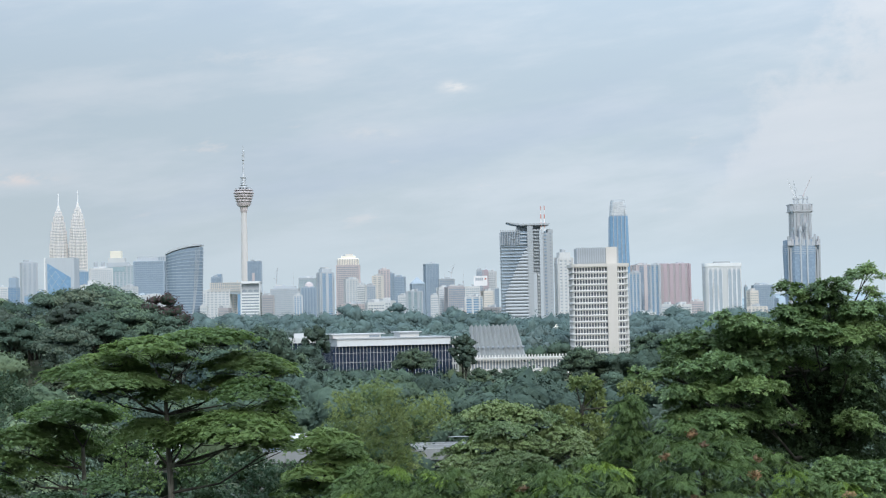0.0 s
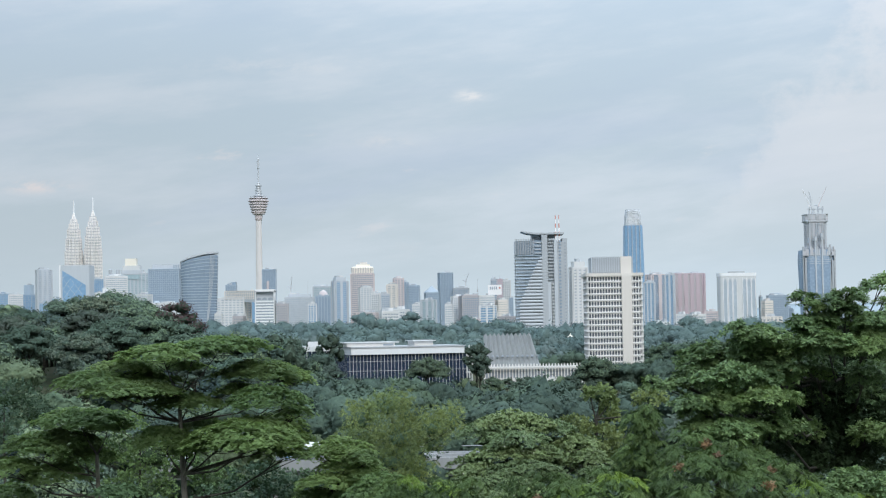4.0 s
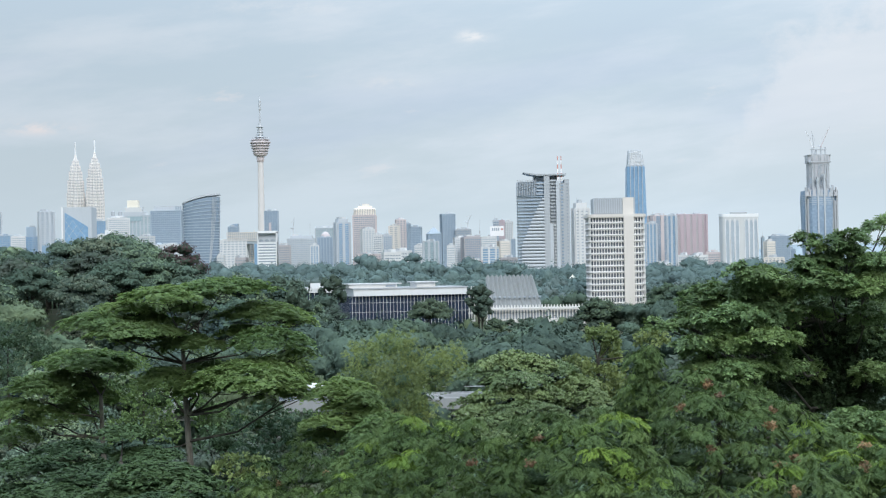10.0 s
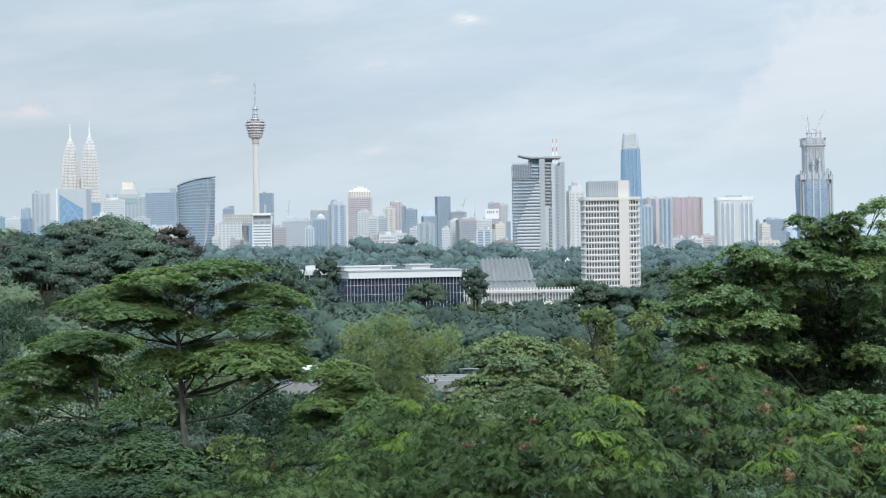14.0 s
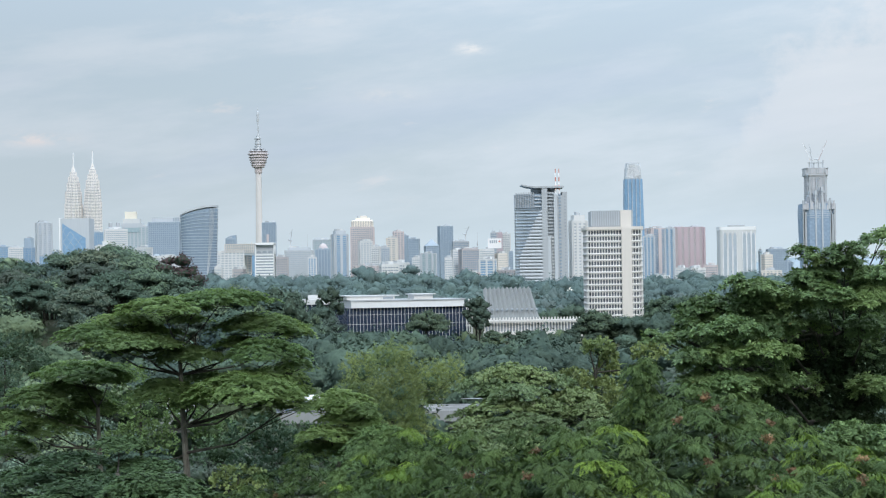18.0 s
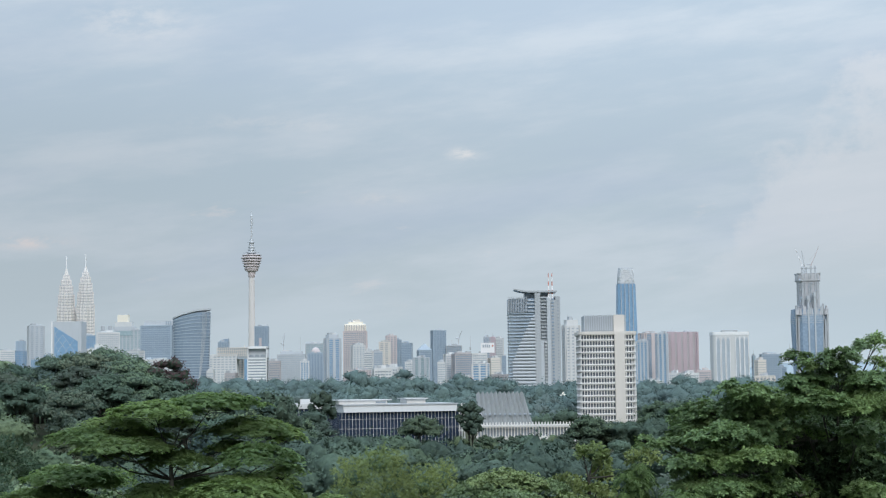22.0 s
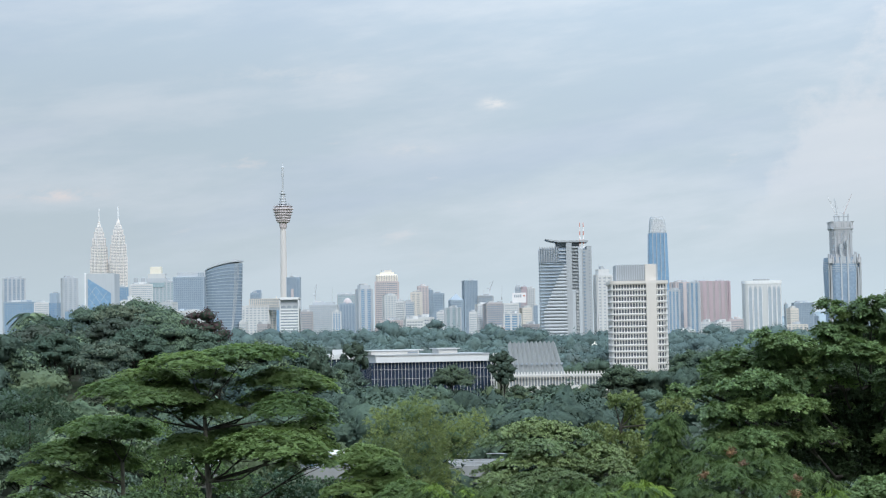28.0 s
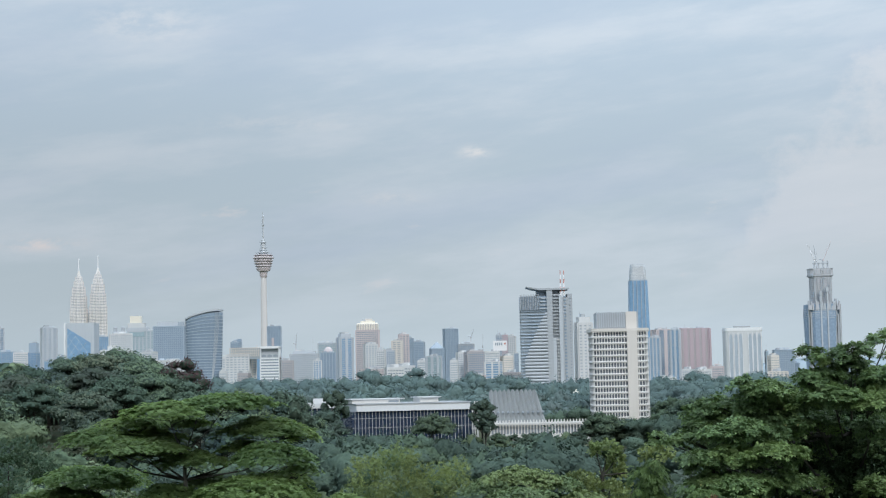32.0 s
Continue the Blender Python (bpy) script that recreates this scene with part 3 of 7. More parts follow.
tower("mosque_office", "low white block with a crenellated roof", 292, 2307, 21.3, 15, 56.8, wall='citywhite', glass='gpale', band=0.5, bay=5, roof='none', turn=24.0)
tower("office_block", "low white block with banded floors", 351, 2506, 15.7, 12, 67.7, wall='citywhite', glass='gpale', band=0.5, turn=-20.0)
tower("office_block", "low white striped block", 365, 2458, 21.9, 15, 67.1, wall='citywhite', glass='gsmoke', band=0.55, turn=18.0)
tower("shop_block", "low pink block with arches", 402, 2557, 20.2, 14, 71.2, wall='pink', glass='gsmoke', band=0.5, turn=-10.0)
tower("shop_block", "small white gabled block", 311, 2207, 10.4, 14, 57.8, wall='cream', glass='gsmoke', band=0.6, roof='none')
tower("office_tower", "slim green grey office slab", 562, 3007, 4.0, 14, 97.8, wall='bluegrey', glass='gteal', band=0.2, roof='none')
tower("apartment_tower", "cream tower with a blank face", 478, 2506, 13.0, 12, 85.4, wall='cream', glass='gsmoke', band=0.75, turn=18.0)
tower("arcade_block", "cream block with two rows of arched windows", 437, 2259, 25.3, 18, 61.5, wall='cream', glass='gsmoke', band=0.4, bay=5, pier=0.45, roof='none', turn=-10.0)
tower("glass_tower", "dark blue tower under construction with a crane", 652, 3314, 36.7, 27, 104.3, key='mast4', wall='bluegrey', glass='gdark', band=0.25, roof='box')
tower("office_block", "dark blue stepped block", 684, 3356, 15.3, 12, 78.5, wall='bluegrey', glass='gdark', band=0.25, turn=-20.0)
tower("hotel_tower", "white tower with a ribbed cap", 154, 1966, 17.5, 12, 123.2, wall='citywhite', glass='gpale', band=0.6, bay=6, pier=0.5, roof='crown', crown=6, turn=18.0)
tower("office_block", "long low white block half hidden by trees", 116, 1811, 31.9, 22, 46.9, wall='offwhite', glass='gsmoke', band=0.5, roof='none', floor=3.2, turn=-20.0)

def rounded(w, d, r, z, cx=0.0, cy=0.0, n=4):
    pts = []
    for sx, sy, t0 in ((1, 1, 0), (-1, 1, 90), (-1, -1, 180), (1, -1, 270)):
        for i in range(n + 1):
            t = radians(t0 + 90 * i / n)
            pts.append((cx + sx * (w / 2 - r) + r * math.cos(t), cy + sy * (d / 2 - r) + r * math.sin(t), z))
    return pts


# ---- details on single towers ----
# sunlight on this roof house is put into its pale gold colour
house = on_tower("gold", "roof_house", (-624, 3312, 168), Shape().box(-10.7, 10.7, -10, 8, 15, 29), "gold", "roof house with sunlight put into its pale gold colour")
part("attic", Shape().box(-15, 18, -11, 10, 6, 15), M["offwhite"], house)
part("attic", Shape().box(-18, 24, -12, 12, 0, 6), M["palegrey"], house)
part("ledge", Shape().box(-14, 14, -12, 12, -3, 0.0), M["palegrey"], house)
part("podium", Shape().box(-18, 18, -13, 14, -12, -3), M["gteal"], house)
panel = on_tower("sign", "roof_sign", (-470, 2803, 158), Shape().box(-24, 24, 0, 3, 0, 7.5), "palegrey", "pale roof sign band")
for k in range(3):
    part("letter_bar", Shape().box(12 + k * 3.6, 14.4 + k * 3.6, -0.4, 0.2, 1.0, 7.0), M["signbar"], panel)
panel = on_tower("sign2", "roof_sign", (77, 2703, 104), Shape().box(-11, 11, 0, 2, 0, 16), "sign", "white roof sign panel")
for k in range(4):
    part("letter_bar", Shape().box(-8 + k * 3.2, -6 + k * 3.2, -0.3, 0.1, 8.5, 13), M["signbar"], panel)
part("emblem", Shape().loft([[(6, y, 11), (8, y, 9), (10, y, 11), (8, y, 13)] for y in (-0.3, 0.1)]), M["redsteel"], panel)
on_tower("edge", "edge_strip", (-385, 3598, 60), Shape().box(-2.5, 2.5, 0, 3, 0, 96), "pink", "red edge strip")
drum = on_tower("dome", "roof_drum", (-245, 3312, 118), Shape().box(-10, 10, -8, 8, -4, 1), "bluegrey")
part("dome", Shape().lathe([(9, 0), (8.6, 3), (7, 6.5), (4, 9.5), (0.6, 11)], 16), M["pink"], drum, "pink rounded dome")
on_tower("curved", "curved_roof", (-465, 3612, 143), Shape().loft([[(-11, y, -6), (-10, y, 5), (-6, y, 9), (1, y, 11.5), (10.5, y, 12.5), (10.5, y, -6)] for y in (-9, 9)]), "gdark")
plinth = on_tower("pyr", "roof_plinth", (-436, 2514, 85), Shape().box(-11, 11, -9, 9, -5, 1), "white")
part("pyramid", Shape().loft([[(-10, -8, 1), (10, -8, 1), (10, 8, 1), (-10, 8, 1)], [(-2.5, -1, 15), (2.5, -1, 15), (2.5, 1, 15), (-2.5, 1, 15)]]), M["gpale"], plinth, "pale pyramid roof")

# a crown of square openings under a flat lid
w, d, h, n = 46, 28, 13, 15
back = on_tower("pierced", "crown", (-309, 2514, 100), Shape().box(-w / 2 + 1, w / 2 - 1, -d / 2 + 1.2, d / 2 - 1, -4, h - 0.5), "gpale", "pierced cream crown")
for k in range(4):
    part("rail", Shape().box(-w / 2, w / 2, -d / 2, d / 2, k * h / 3.2, k * h / 3.2 + 0.9), M["cream"], back)
for i in range(n + 1):
    c = -w / 2 + w * i / n
    part("post", Shape().box(c - 0.55, c + 0.55, -d / 2 - 0.2, -d / 2 + 1.0, 0, h), M["cream"], back)
part("pinnacle", Shape().bar((w * 0.35, 0, h), (w * 0.35, 0, h + 4), 0.8, 6, 0.3), M["cream"], back)

# the crown looks sunlit through its pale gold colour
drum = on_tower("fluted", "crown", (-157, 3117, 152), Shape().loft([rounded(41, 28, 7, -4), rounded(41, 28, 7, 12), rounded(38, 26, 7, 15)]), "gold", "sunlit cream fluted crown")
part("cornice", Shape().loft([rounded(42.5, 29.5, 7, 0), rounded(42.5, 29.5, 7, 1.6)]), M["cream"], drum)
for i in range(13):
    part("flute", Shape().box(-19.2 + i * 3.1, -18.0 + i * 3.1, -14.8, -13.5, 1.6, 13), M["brown"], drum)
part("step", Shape().box(-12, 14, -9, 9, 15, 19), M["gold"], drum)
part("step", Shape().box(-4, 9, -6, 6, 19, 23), M["cream"], drum)
part("tank", Shape().lathe([(2, 15), (2, 23)], 10, -8, 0), M["palegrey"], drum)
for key, x, y, z, h in (("mast1", -268, 3215, 100, 46), ("mast2", -222, 3512, 122, 18), ("mast3", 60, 3312, 122, 26), ("red", 390, 3217, 136, 18), ("red", 434, 3217, 136, 16), ("mast4", 690, 3312, 100, 26)):
    foot = on_tower(key, "mast_foot", (x, y, z), Shape().box(-1.2, 1.2, -1.2, 1.2, -3, 3), "grey")
    part("mast", Shape().bar((0, 0, 1), (1.0, 0, h), 0.55, 5, 0.2), M["mast"], foot)
cornice = on_tower("red", "cornice", (412, 3217, 135), Shape().box(-29, 29, -15, 15, 0, 6.5), "red")
part("roof_house", Shape().box(-20, 22, -10, 10, 6.5, 10), M["pink"], cornice)
for c in (-14, 0, 14):
    part("glass_strip", Shape().box(c - 3, c + 3, -17.6, -16.5, -85, -4), M["gsmoke"], cornice)


# ---- landmark towers ----
def twin_tower(x, y, top, name="tapering_tower"):
    z0 = ground_z(x, y)
    e = thing(name, (x, y, z0), "steel and glass tapering tower with a needle spire", "skyscraper", group="twin towers")
    h = top - z0
    tiers = ((0.0, 26.0, 26.0), (h - 262, 25.7, 25.5), (h - 150, 23.4, 22.6), (h - 113, 19.4, 18.4), (h - 86, 14.8, 13.8), (h - 69, 10.6, 9.0), (h - 55, 5.8, 2.4), (h - 42, 1.6, 1.4), (h - 38, 1.4, 1.4))
    for k in range(len(tiers) - 1):
        a, b = tiers[k][0], tiers[k + 1][0]
        r0, r1 = tiers[k][1], tiers[k][2]
        part("tier", Shape().lathe([(r0 * 0.95, a), (r1 * 0.95, b)], 48, lobes=16, depth=0.07), M["tierglass"], e)
        rings = Shape()
        n = max(1, int((b - a) / 4.2))
        for i in range(n):
            if a + i * 4.2 > h - 320:
                r = r0 + (r1 - r0) * i / n
                z = a + (b - a) * i / n
                rings.lathe([(r, z), (r, z + 2.5)], 48, lobes=16, depth=0.07)
        if rings.v:
            tagged(part("sunshade", rings, M["steel"], e), kind="stuff")
        ribs = Shape()
        for i in range(16):
            t = 2 * math.pi * i / 16
            c, s = math.cos(t) * 1.05, math.sin(t) * 1.05
            ribs.bar((r0 * c, r0 * s, a), (r1 * c, r1 * s, b), 0.55, 4)
        tagged(part("ribbing", ribs, M["steel"], e), kind="stuff")
    part("ball", Shape().lathe([(0.5, h - 43), (3.2, h - 41), (3.2, h - 38.5), (0.5, h - 36.5)], 14), M["steel"], e)
    part("spire", Shape().bar((0, 0, h - 44), (0, 0, h), 2.3, 8, 1.6), M["white"], e)
    part("bustle", Shape().lathe([(12, 0), (12, h - 178), (10, h - 170)], 32, 25 if x < -1070 else -25, 14), M["gpale"], e)
    return e


twin_tower(-1101.5, 4945, 440)
twin_tower(-1044.5, 4945, 447)
bridge = thing("skybridge", (-1073, 4945, 168), "two-storey steel bridge between twin towers", "bridge")
part("deck", Shape().box(-30, 30, -3, 3, 0, 9), M["gpale"], bridge)
for s in (-1, 1):
    part("leg", Shape().bar((0, 0, 0), (s * 26, 0, -48), 0.8), M["steel"], bridge)

kl = thing("telecom_tower", (-457.5, 4085, ground_z(-457.5, 4085)), "pale concrete telecom tower with a pink funnel pod and mast", "tower")
zz = 481 - kl.location.z
for name, prof, mat, lab in (
        ("shaft", [(9.6, 0), (8.6, zz - 330), (7.0, zz - 163)], "shaft", ""),
        ("funnel", [(7.4, zz - 164), (9.0, zz - 160), (9.6, zz - 150), (15.5, zz - 148), (16.5, zz - 144)], "pink", "pink concrete funnel"),
        ("pod_core", [(15, zz - 146), (19.5, zz - 131), (22.5, zz - 114), (20, zz - 111), (12, zz - 109)], "brown", "mauve window glass"),
        ("neck", [(11, zz - 110), (7.5, zz - 100), (6, zz - 84), (3.6, zz - 70)], "mast", ""),
        ("mast", [(2.2, zz - 82), (1.7, zz - 38), (2.9, zz - 36), (2.7, zz - 13), (1.0, zz - 10), (0.4, zz)], "mast", "")):
    part(name, Shape().lathe(prof, 28), M[mat], kl, lab)
for r, z, t in ((17.5, 144, 3.0), (19.5, 137.5, 3.0), (21.5, 131, 3.0), (23.3, 124.5, 3.0), (24.8, 118, 3.6), (23, 110.5, 1.6)):
    part("pod_ring", Shape().lathe([(r, zz - z), (r + 0.7, zz - z + t * 0.5), (r, zz - z + t)], 32), M["pink"], kl)
for r, z in ((14.5, 104), (9.5, 98), (8.5, 91.5), (7.0, 85), (9.0, 79), (4.5, 73)):
    part("antenna_deck", Shape().lathe([(r, zz - z), (r, zz - z + 1.5)], 16), M["mast"], kl)
for i in range(14):
    t = 2 * math.pi * i / 14
    part("aerial", Shape().bar((19 * math.cos(t), 19 * math.sin(t), zz - 110), (19 * math.cos(t), 19 * math.sin(t), zz - 103.5), 0.6, 4), M["mast"], kl)


trx = thing("exchange_tower", (549.5, 4925, 5), "tall blue glass tower with a pale lattice crown", "skyscraper")
part("body", Shape().loft([rounded(66, 62, 10, 0), rounded(61, 58, 10, 150), rounded(53, 52, 9, 331)]), M["gblue"], trx)
part("crown", Shape().loft([rounded(48, 47, 9, 331), rounded(45, 44, 9, 360), rounded(40, 40, 11, 379)]), M["palegrey"], trx)
fins = Shape()
for s in (-17.5, -6, 6, 17.5):
    fins.box(s - 1.1, s + 1.1, -30.6, -28, 120, 334, lean=-s * 0.02)
part("light_strip", fins, M["gpale"], trx)
for k in range(9):
    z = 334 + k * 4.6
    ring = rounded(50 - k * 0.95, 49 - k * 0.95, 9, z)
    part("crown_ring", Shape().loft([ring, [(a, b, c + 0.8) for a, b, c in ring]]), M["white"], trx)
lat = Shape()
for i in range(-7, 8):
    for s in (-1, 1):
        x0, x1 = i * 3.4, i * 3.4 + s * 12
        if abs(x1) < 23 and abs(x0) < 24:
            lat.bar((x0, -24.3, 334), (x1 * 0.86, -22.0, 376), 0.45, 4)
part("lattice", lat, M["white"], trx)


def crane(x, y, z, reach, rise, mat):
    c = thing("tower_crane", (x, y, z), "luffing tower crane standing on a building under work", "crane", group="tower cranes")
    part("tower", Shape().box(-1.0, 1.0, -1.0, 1.0, 0, 18), M["mast"], c)
    part("cab", Shape().box(-1.8, 1.8, -1.8, 1.8, 18, 21), M[mat], c)
    part("jib", Shape().bar((0, 0, 20), (reach, 0, 20 + rise), 0.9, 4, 0.5), M[mat], c)
    part("counter_jib", Shape().bar((0, 0, 20), (-0.3 * abs(reach) * (1 if reach > 0 else -1) - 4, 0, 22), 1.0, 4), M["mast"], c)
    part("tie", Shape().bar((-3 if reach > 0 else 3, 0, 31), (reach * 0.9, 0, 20 + rise * 0.9), 0.25, 3), M["mast"], c)


mx, my = 855.5, 3880
m118 = thing("unfinished_tower", (mx, my, ground_z(mx, my)), "unfinished supertall tower, concrete core over blue glass", "skyscraper")
b = -m118.location.z
part("glass_body", Shape().loft([rounded(66, 62, 14, 0, n=1), rounded(72, 66, 15, b + 100, n=1), rounded(77, 70, 16, b + 190, n=1), rounded(74, 68, 16, b + 214, n=1)]), M["gsite"], m118)
part("core", Shape().loft([rounded(47, 44, 6, 0, n=1), rounded(46, 42, 6, b + 278, n=1)]), M["rawconc"], m118)
part("core_head", Shape().loft([rounded(50, 46, 6, b + 278, n=1), rounded(52, 47, 6, b + 283, n=1), rounded(52, 47, 6, b + 297, n=1)]), M["rawconc"], m118)
for z, s in ((280, 52.6), (296, 53.6)):
    part("formwork_deck", Shape().box(-s / 2, s / 2, -24, 24, b + z, b + z + 1.2), M["palegrey"], m118)
for k in range(14):
    part("pour_joint", Shape().loft([rounded(47.4 - 0.02 * k, 43.6, 6, b + 214 + k * 4.6, n=1), rounded(47.4, 43.6, 6, b + 214.7 + k * 4.6, n=1)]), M["grey"], m118)
for c, w in ((-17, 2.2), (-11.5, 1.0), (-2.5, 1.6), (2.5, 1.4), (12, 1.2), (18, 2.2)):
    part("core_recess", Shape().box(c - w, c + w, -23.0, -20, b + 205, b + 276), M["grey"], m118)
    part("form_bracket", Shape().box(c - w * 0.8, c + w * 0.8, -25.2, -22, b + 284, b + 294), M["grey" if w > 1.3 else "palegrey"], m118)
for c, zt in ((-8, 236), (7, 244)):
    part("megacolumn", Shape().box(c - 1.6, c + 1.6, -37, -31, 0, b + zt), M["palegrey"], m118)
    part("climbing_form", Shape().box(c - 2.6, c + 2.6, -39, -30, b + zt - 2, b + zt + 8), M["palegrey"], m118)
for c, zt, w in ((-34, 222, 2.0), (-31, 196, 3), (27.5, 226, 2.2), (37, 214, 2.0), (31, 190, 3)):
    part("corner_column", Shape().box(c - w, c + w, -30, -24, 0, b + zt), M["grey"], m118)
slabs = Shape()
for k in range(40):
    z = b + 60 + k * 4.2
    g = 1 - abs(z - b - 190) / 700
    if z > b + 204:
        break
    slabs.loft([rounded(77.5 * g, 70.5 * g, 16, z, n=1), rounded(77.5 * g, 70.5 * g, 16, z + 0.9, n=1)])
tagged(part("floor_edging", slabs, M["palegrey"], m118), kind="stuff")
for c in (-15, -5, 6, 16):
    part("form_post", Shape().box(c - 1.4, c + 1.4, -12, -9, b + 297, b + 311 + (4 if c > 0 else 0)), M["grey"], m118)
part("form_beam", Shape().box(-18, 18, -13, -8, b + 308, b + 310), M["grey"], m118)
for k in range(12):
    part("core_opening", Shape().box(-4 + (k % 3) * 3, -2 + (k % 3) * 3, -23.4, -21, b + 226 + k * 4.3, b + 228 + k * 4.3), M["gdark"], m118)
dice6 = random.Random(6)
for k in range(26):
    c, z = dice6.uniform(-36, 36), dice6.uniform(205, 222)
    part("site_frame", Shape().box(c - dice6.uniform(0.6, 2.2), c + dice6.uniform(0.6, 2.2), -35 - 0.05 * k, -29 + 0.05 * k, b + 200 + 0.05 * k, b + z), M[dice6.choice(("palegrey", "rawconc"))], m118)
for k in range(18):
    c, z = dice6.uniform(-24, 24), dice6.uniform(225, 292)
    part("core_box", Shape().box(c - 1.2, c + 1.2, -23.2, -21, b + z, b + z + dice6.uniform(1.5, 5)), M[dice6.choice(("grey", "palegrey", "bluegrey"))], m118)
crane(mx - 13, my - 5, 297, -15, 38, "sign")
crane(mx - 6, my + 6, 297, -5, 36, "mast")
# pink here is red steel paled, with haze put into the colour
crane(mx + 8, my - 4, 297, 20, 44, "pink")

crane(-300, 3215, 113, 3, 22, "mast")
crane(37, 3311, 122, 7, 16, "mast")

# curved glass tower with a sloping rim and sweeping white ribs
cv = thing("curved_glass_tower", (-343.5, 2325, ground_z(-343, 2325)), "curved dark glass tower with a slanting rim and white ribs", "skyscraper")
b = -cv.location.z


def curved_ring(z, grow=0.0):
    w = 23.4 + 2.5 * smooth(70, 160, z) + grow
    pts = []
    for i in range(28):
        t = 2 * math.pi * i / 28
        c, s = math.cos(t), math.sin(t)
        px_, py_ = abs(c) ** 0.62 * math.copysign(1, c) * w, abs(s) ** 0.8 * math.copysign(1, s) * (18 + grow)
        lift = (px_ + w) / (2 * w)
        pts.append((px_, py_, z, lift))
    return pts


def flat_ring(z, grow=0.0, tilt=0.0):
    return [(x, y, b + zz_ + tilt * (1.0 - (1.0 - l) ** 2)) for x, y, zz_, l in curved_ring(z, grow)]


part("glass_body", Shape().loft([flat_ring(10), flat_ring(70), flat_ring(110), flat_ring(148, 0, 11)]), M["gslate"], cv)
for k in range(26):
    z = 52 + k * 3.75
    part("floor_band", Shape().loft([flat_ring(z, 0.5, 9 * max(0, (z - 120) / 30)), flat_ring(z + 1.0, 0.5, 9 * max(0, (z - 120) / 30))], cap=True), M["bluegrey"], cv)
rim = flat_ring(148.5, 0.7, 12.5)
part("rim", Shape().loft([rim, [(x, y, z + 2.2) for x, y, z in rim]]), M["palegrey"], cv)
for k in range(4):
    rib = Shape()
    last = None
    for i in range(11):
        u = i / 10
        x = 23.6 - 3 - k * 1.6 - (8.5 - k * 1.3) * (1 - u) ** 1.6 + 2.0 * u
        y = -18.6 * math.sqrt(max(0.05, 1 - (abs(x) / 27.5) ** 3))
        p = (x, y - 0.6, b + 55 + u * 104)
        if last:
            rib.bar(last, p, 0.3, 4)
        last = p
    part("rib", rib, M["palegrey"], cv, "pale sweeping rib")

# glass tower cut by a diagonal
dg = thing("diagonal_glass_tower", (-579, 2620, ground_z(-579, 2620)), "pale tower with a blue diagrid glass face cut by a diagonal", "skyscraper")
b = -dg.location.z
part("body", Shape().box(-23, 23, -18, 20, 0, b + 159), M["palegrey"], dg)
part("glass_face", Shape().loft([[(-18.5, y, 0), (17.5, y, 0), (17.5, y, b + 128), (-18.5, y, b + 151)] for y in (-18.2, -18.9)]), M["gblue"], dg)
grid = Shape()
for i in range(-3, 4):
    for s in (-1, 1):
        xa = i * 12.0
        for k in range(14):
            za, zb = b + 40 + k * 8.2, b + 40 + (k + 1) * 8.2
            xs = [((xa + s * (k + q) * 6.0 + 18) % 72) - 36 for q in (0, 1)]
            if abs(xs[0] - xs[1]) < 7 and max(xs) <= 17.5 and min(xs) >= -18.5 and zb < b + 151 - 23 * (max(xs) + 18.5) / 36:
                grid.bar((xs[0], -19.0, za), (xs[1], -19.0, zb), 0.24, 4)
part("diagrid", grid, M["palegrey"], dg, "white diagonal lattice")
part("edge_fin", Shape().box(-23.6, -21.5, -19.5, 20, 0, b + 159.6), M["white"], dg)

# white tower with tall arched window strips
db = thing("arched_tower", (521.5, 3020, ground_z(521, 3020)), "white tower with tall pointed-arch window strips", "skyscraper")
b = -db.location.z
part("body", Shape().loft([rounded(66, 40, 6, 0), rounded(66, 40, 6, b + 139)]), M["offwhite"], db)
part("parapet", Shape().loft([rounded(67.5, 41, 6, b + 135), rounded(67.5, 41, 6, b + 141)]), M["white"], db)
part("roof_house", Shape().box(-14, 14, -8, 8, b + 141, b + 144), M["darkconc"], db)
for c in (-23.5, -14.5, -6, 11, 19, 27):
    part("arched_window", Shape().loft([[(c - 2.7, y, 0), (c + 2.7, y, 0), (c + 2.7, y, b + 124), (c + 1.7, y, b + 128), (c, y, b + 130.5), (c - 1.7, y, b + 128), (c - 2.7, y, b + 124)] for y in (-19.7, -20.3)]), M["gpale"], db)
    for s in (-3.4, 3.4):
        part("pilaster", Shape().box(c + s - 0.5, c + s + 0.5, -21.4, -19.8, 0, b + 132), M["white"], db)

# banded government slab with an open roof frame
gv = thing("banded_slab", (-240, 2215, ground_z(-240, 2215)), "white slab with dark floor bands and an open roof frame", "building")
b = -gv.location.z
part("core", Shape().box(-12.2, 12.2, -12, 12, 0, b + 92), M["gsmoke"], gv)
for k in range(18):
    z = b + 91 - k * 3.75
    part("spandrel", Shape().box(-12.6, 12.6, -12.6, 12.6, z, z + 1.9), M["white"], gv)
for c in (-12.6, 11.6):
    part("end_wall", Shape().box(c, c + 1, -13, 13, 0, b + 106), M["white"], gv)
part("roof_beam", Shape().box(-12.6, 12.6, -13, 13, b + 105, b + 108), M["white"], gv)
part("roof_screen", Shape().box(-11.5, 11.5, -6, 10, b + 93, b + 105), M["palegrey"], gv)
for c in (-7.6, 0, 7.6):
    part("arch", Shape().loft([[(c - 3.2, y, b + 94), (c + 3.2, y, b + 94), (c + 3.0, y, b + 96), (c, y, b + 97.4), (c - 3.0, y, b + 96)] for y in (-12.9, -11)]), M["gsmoke"], gv)

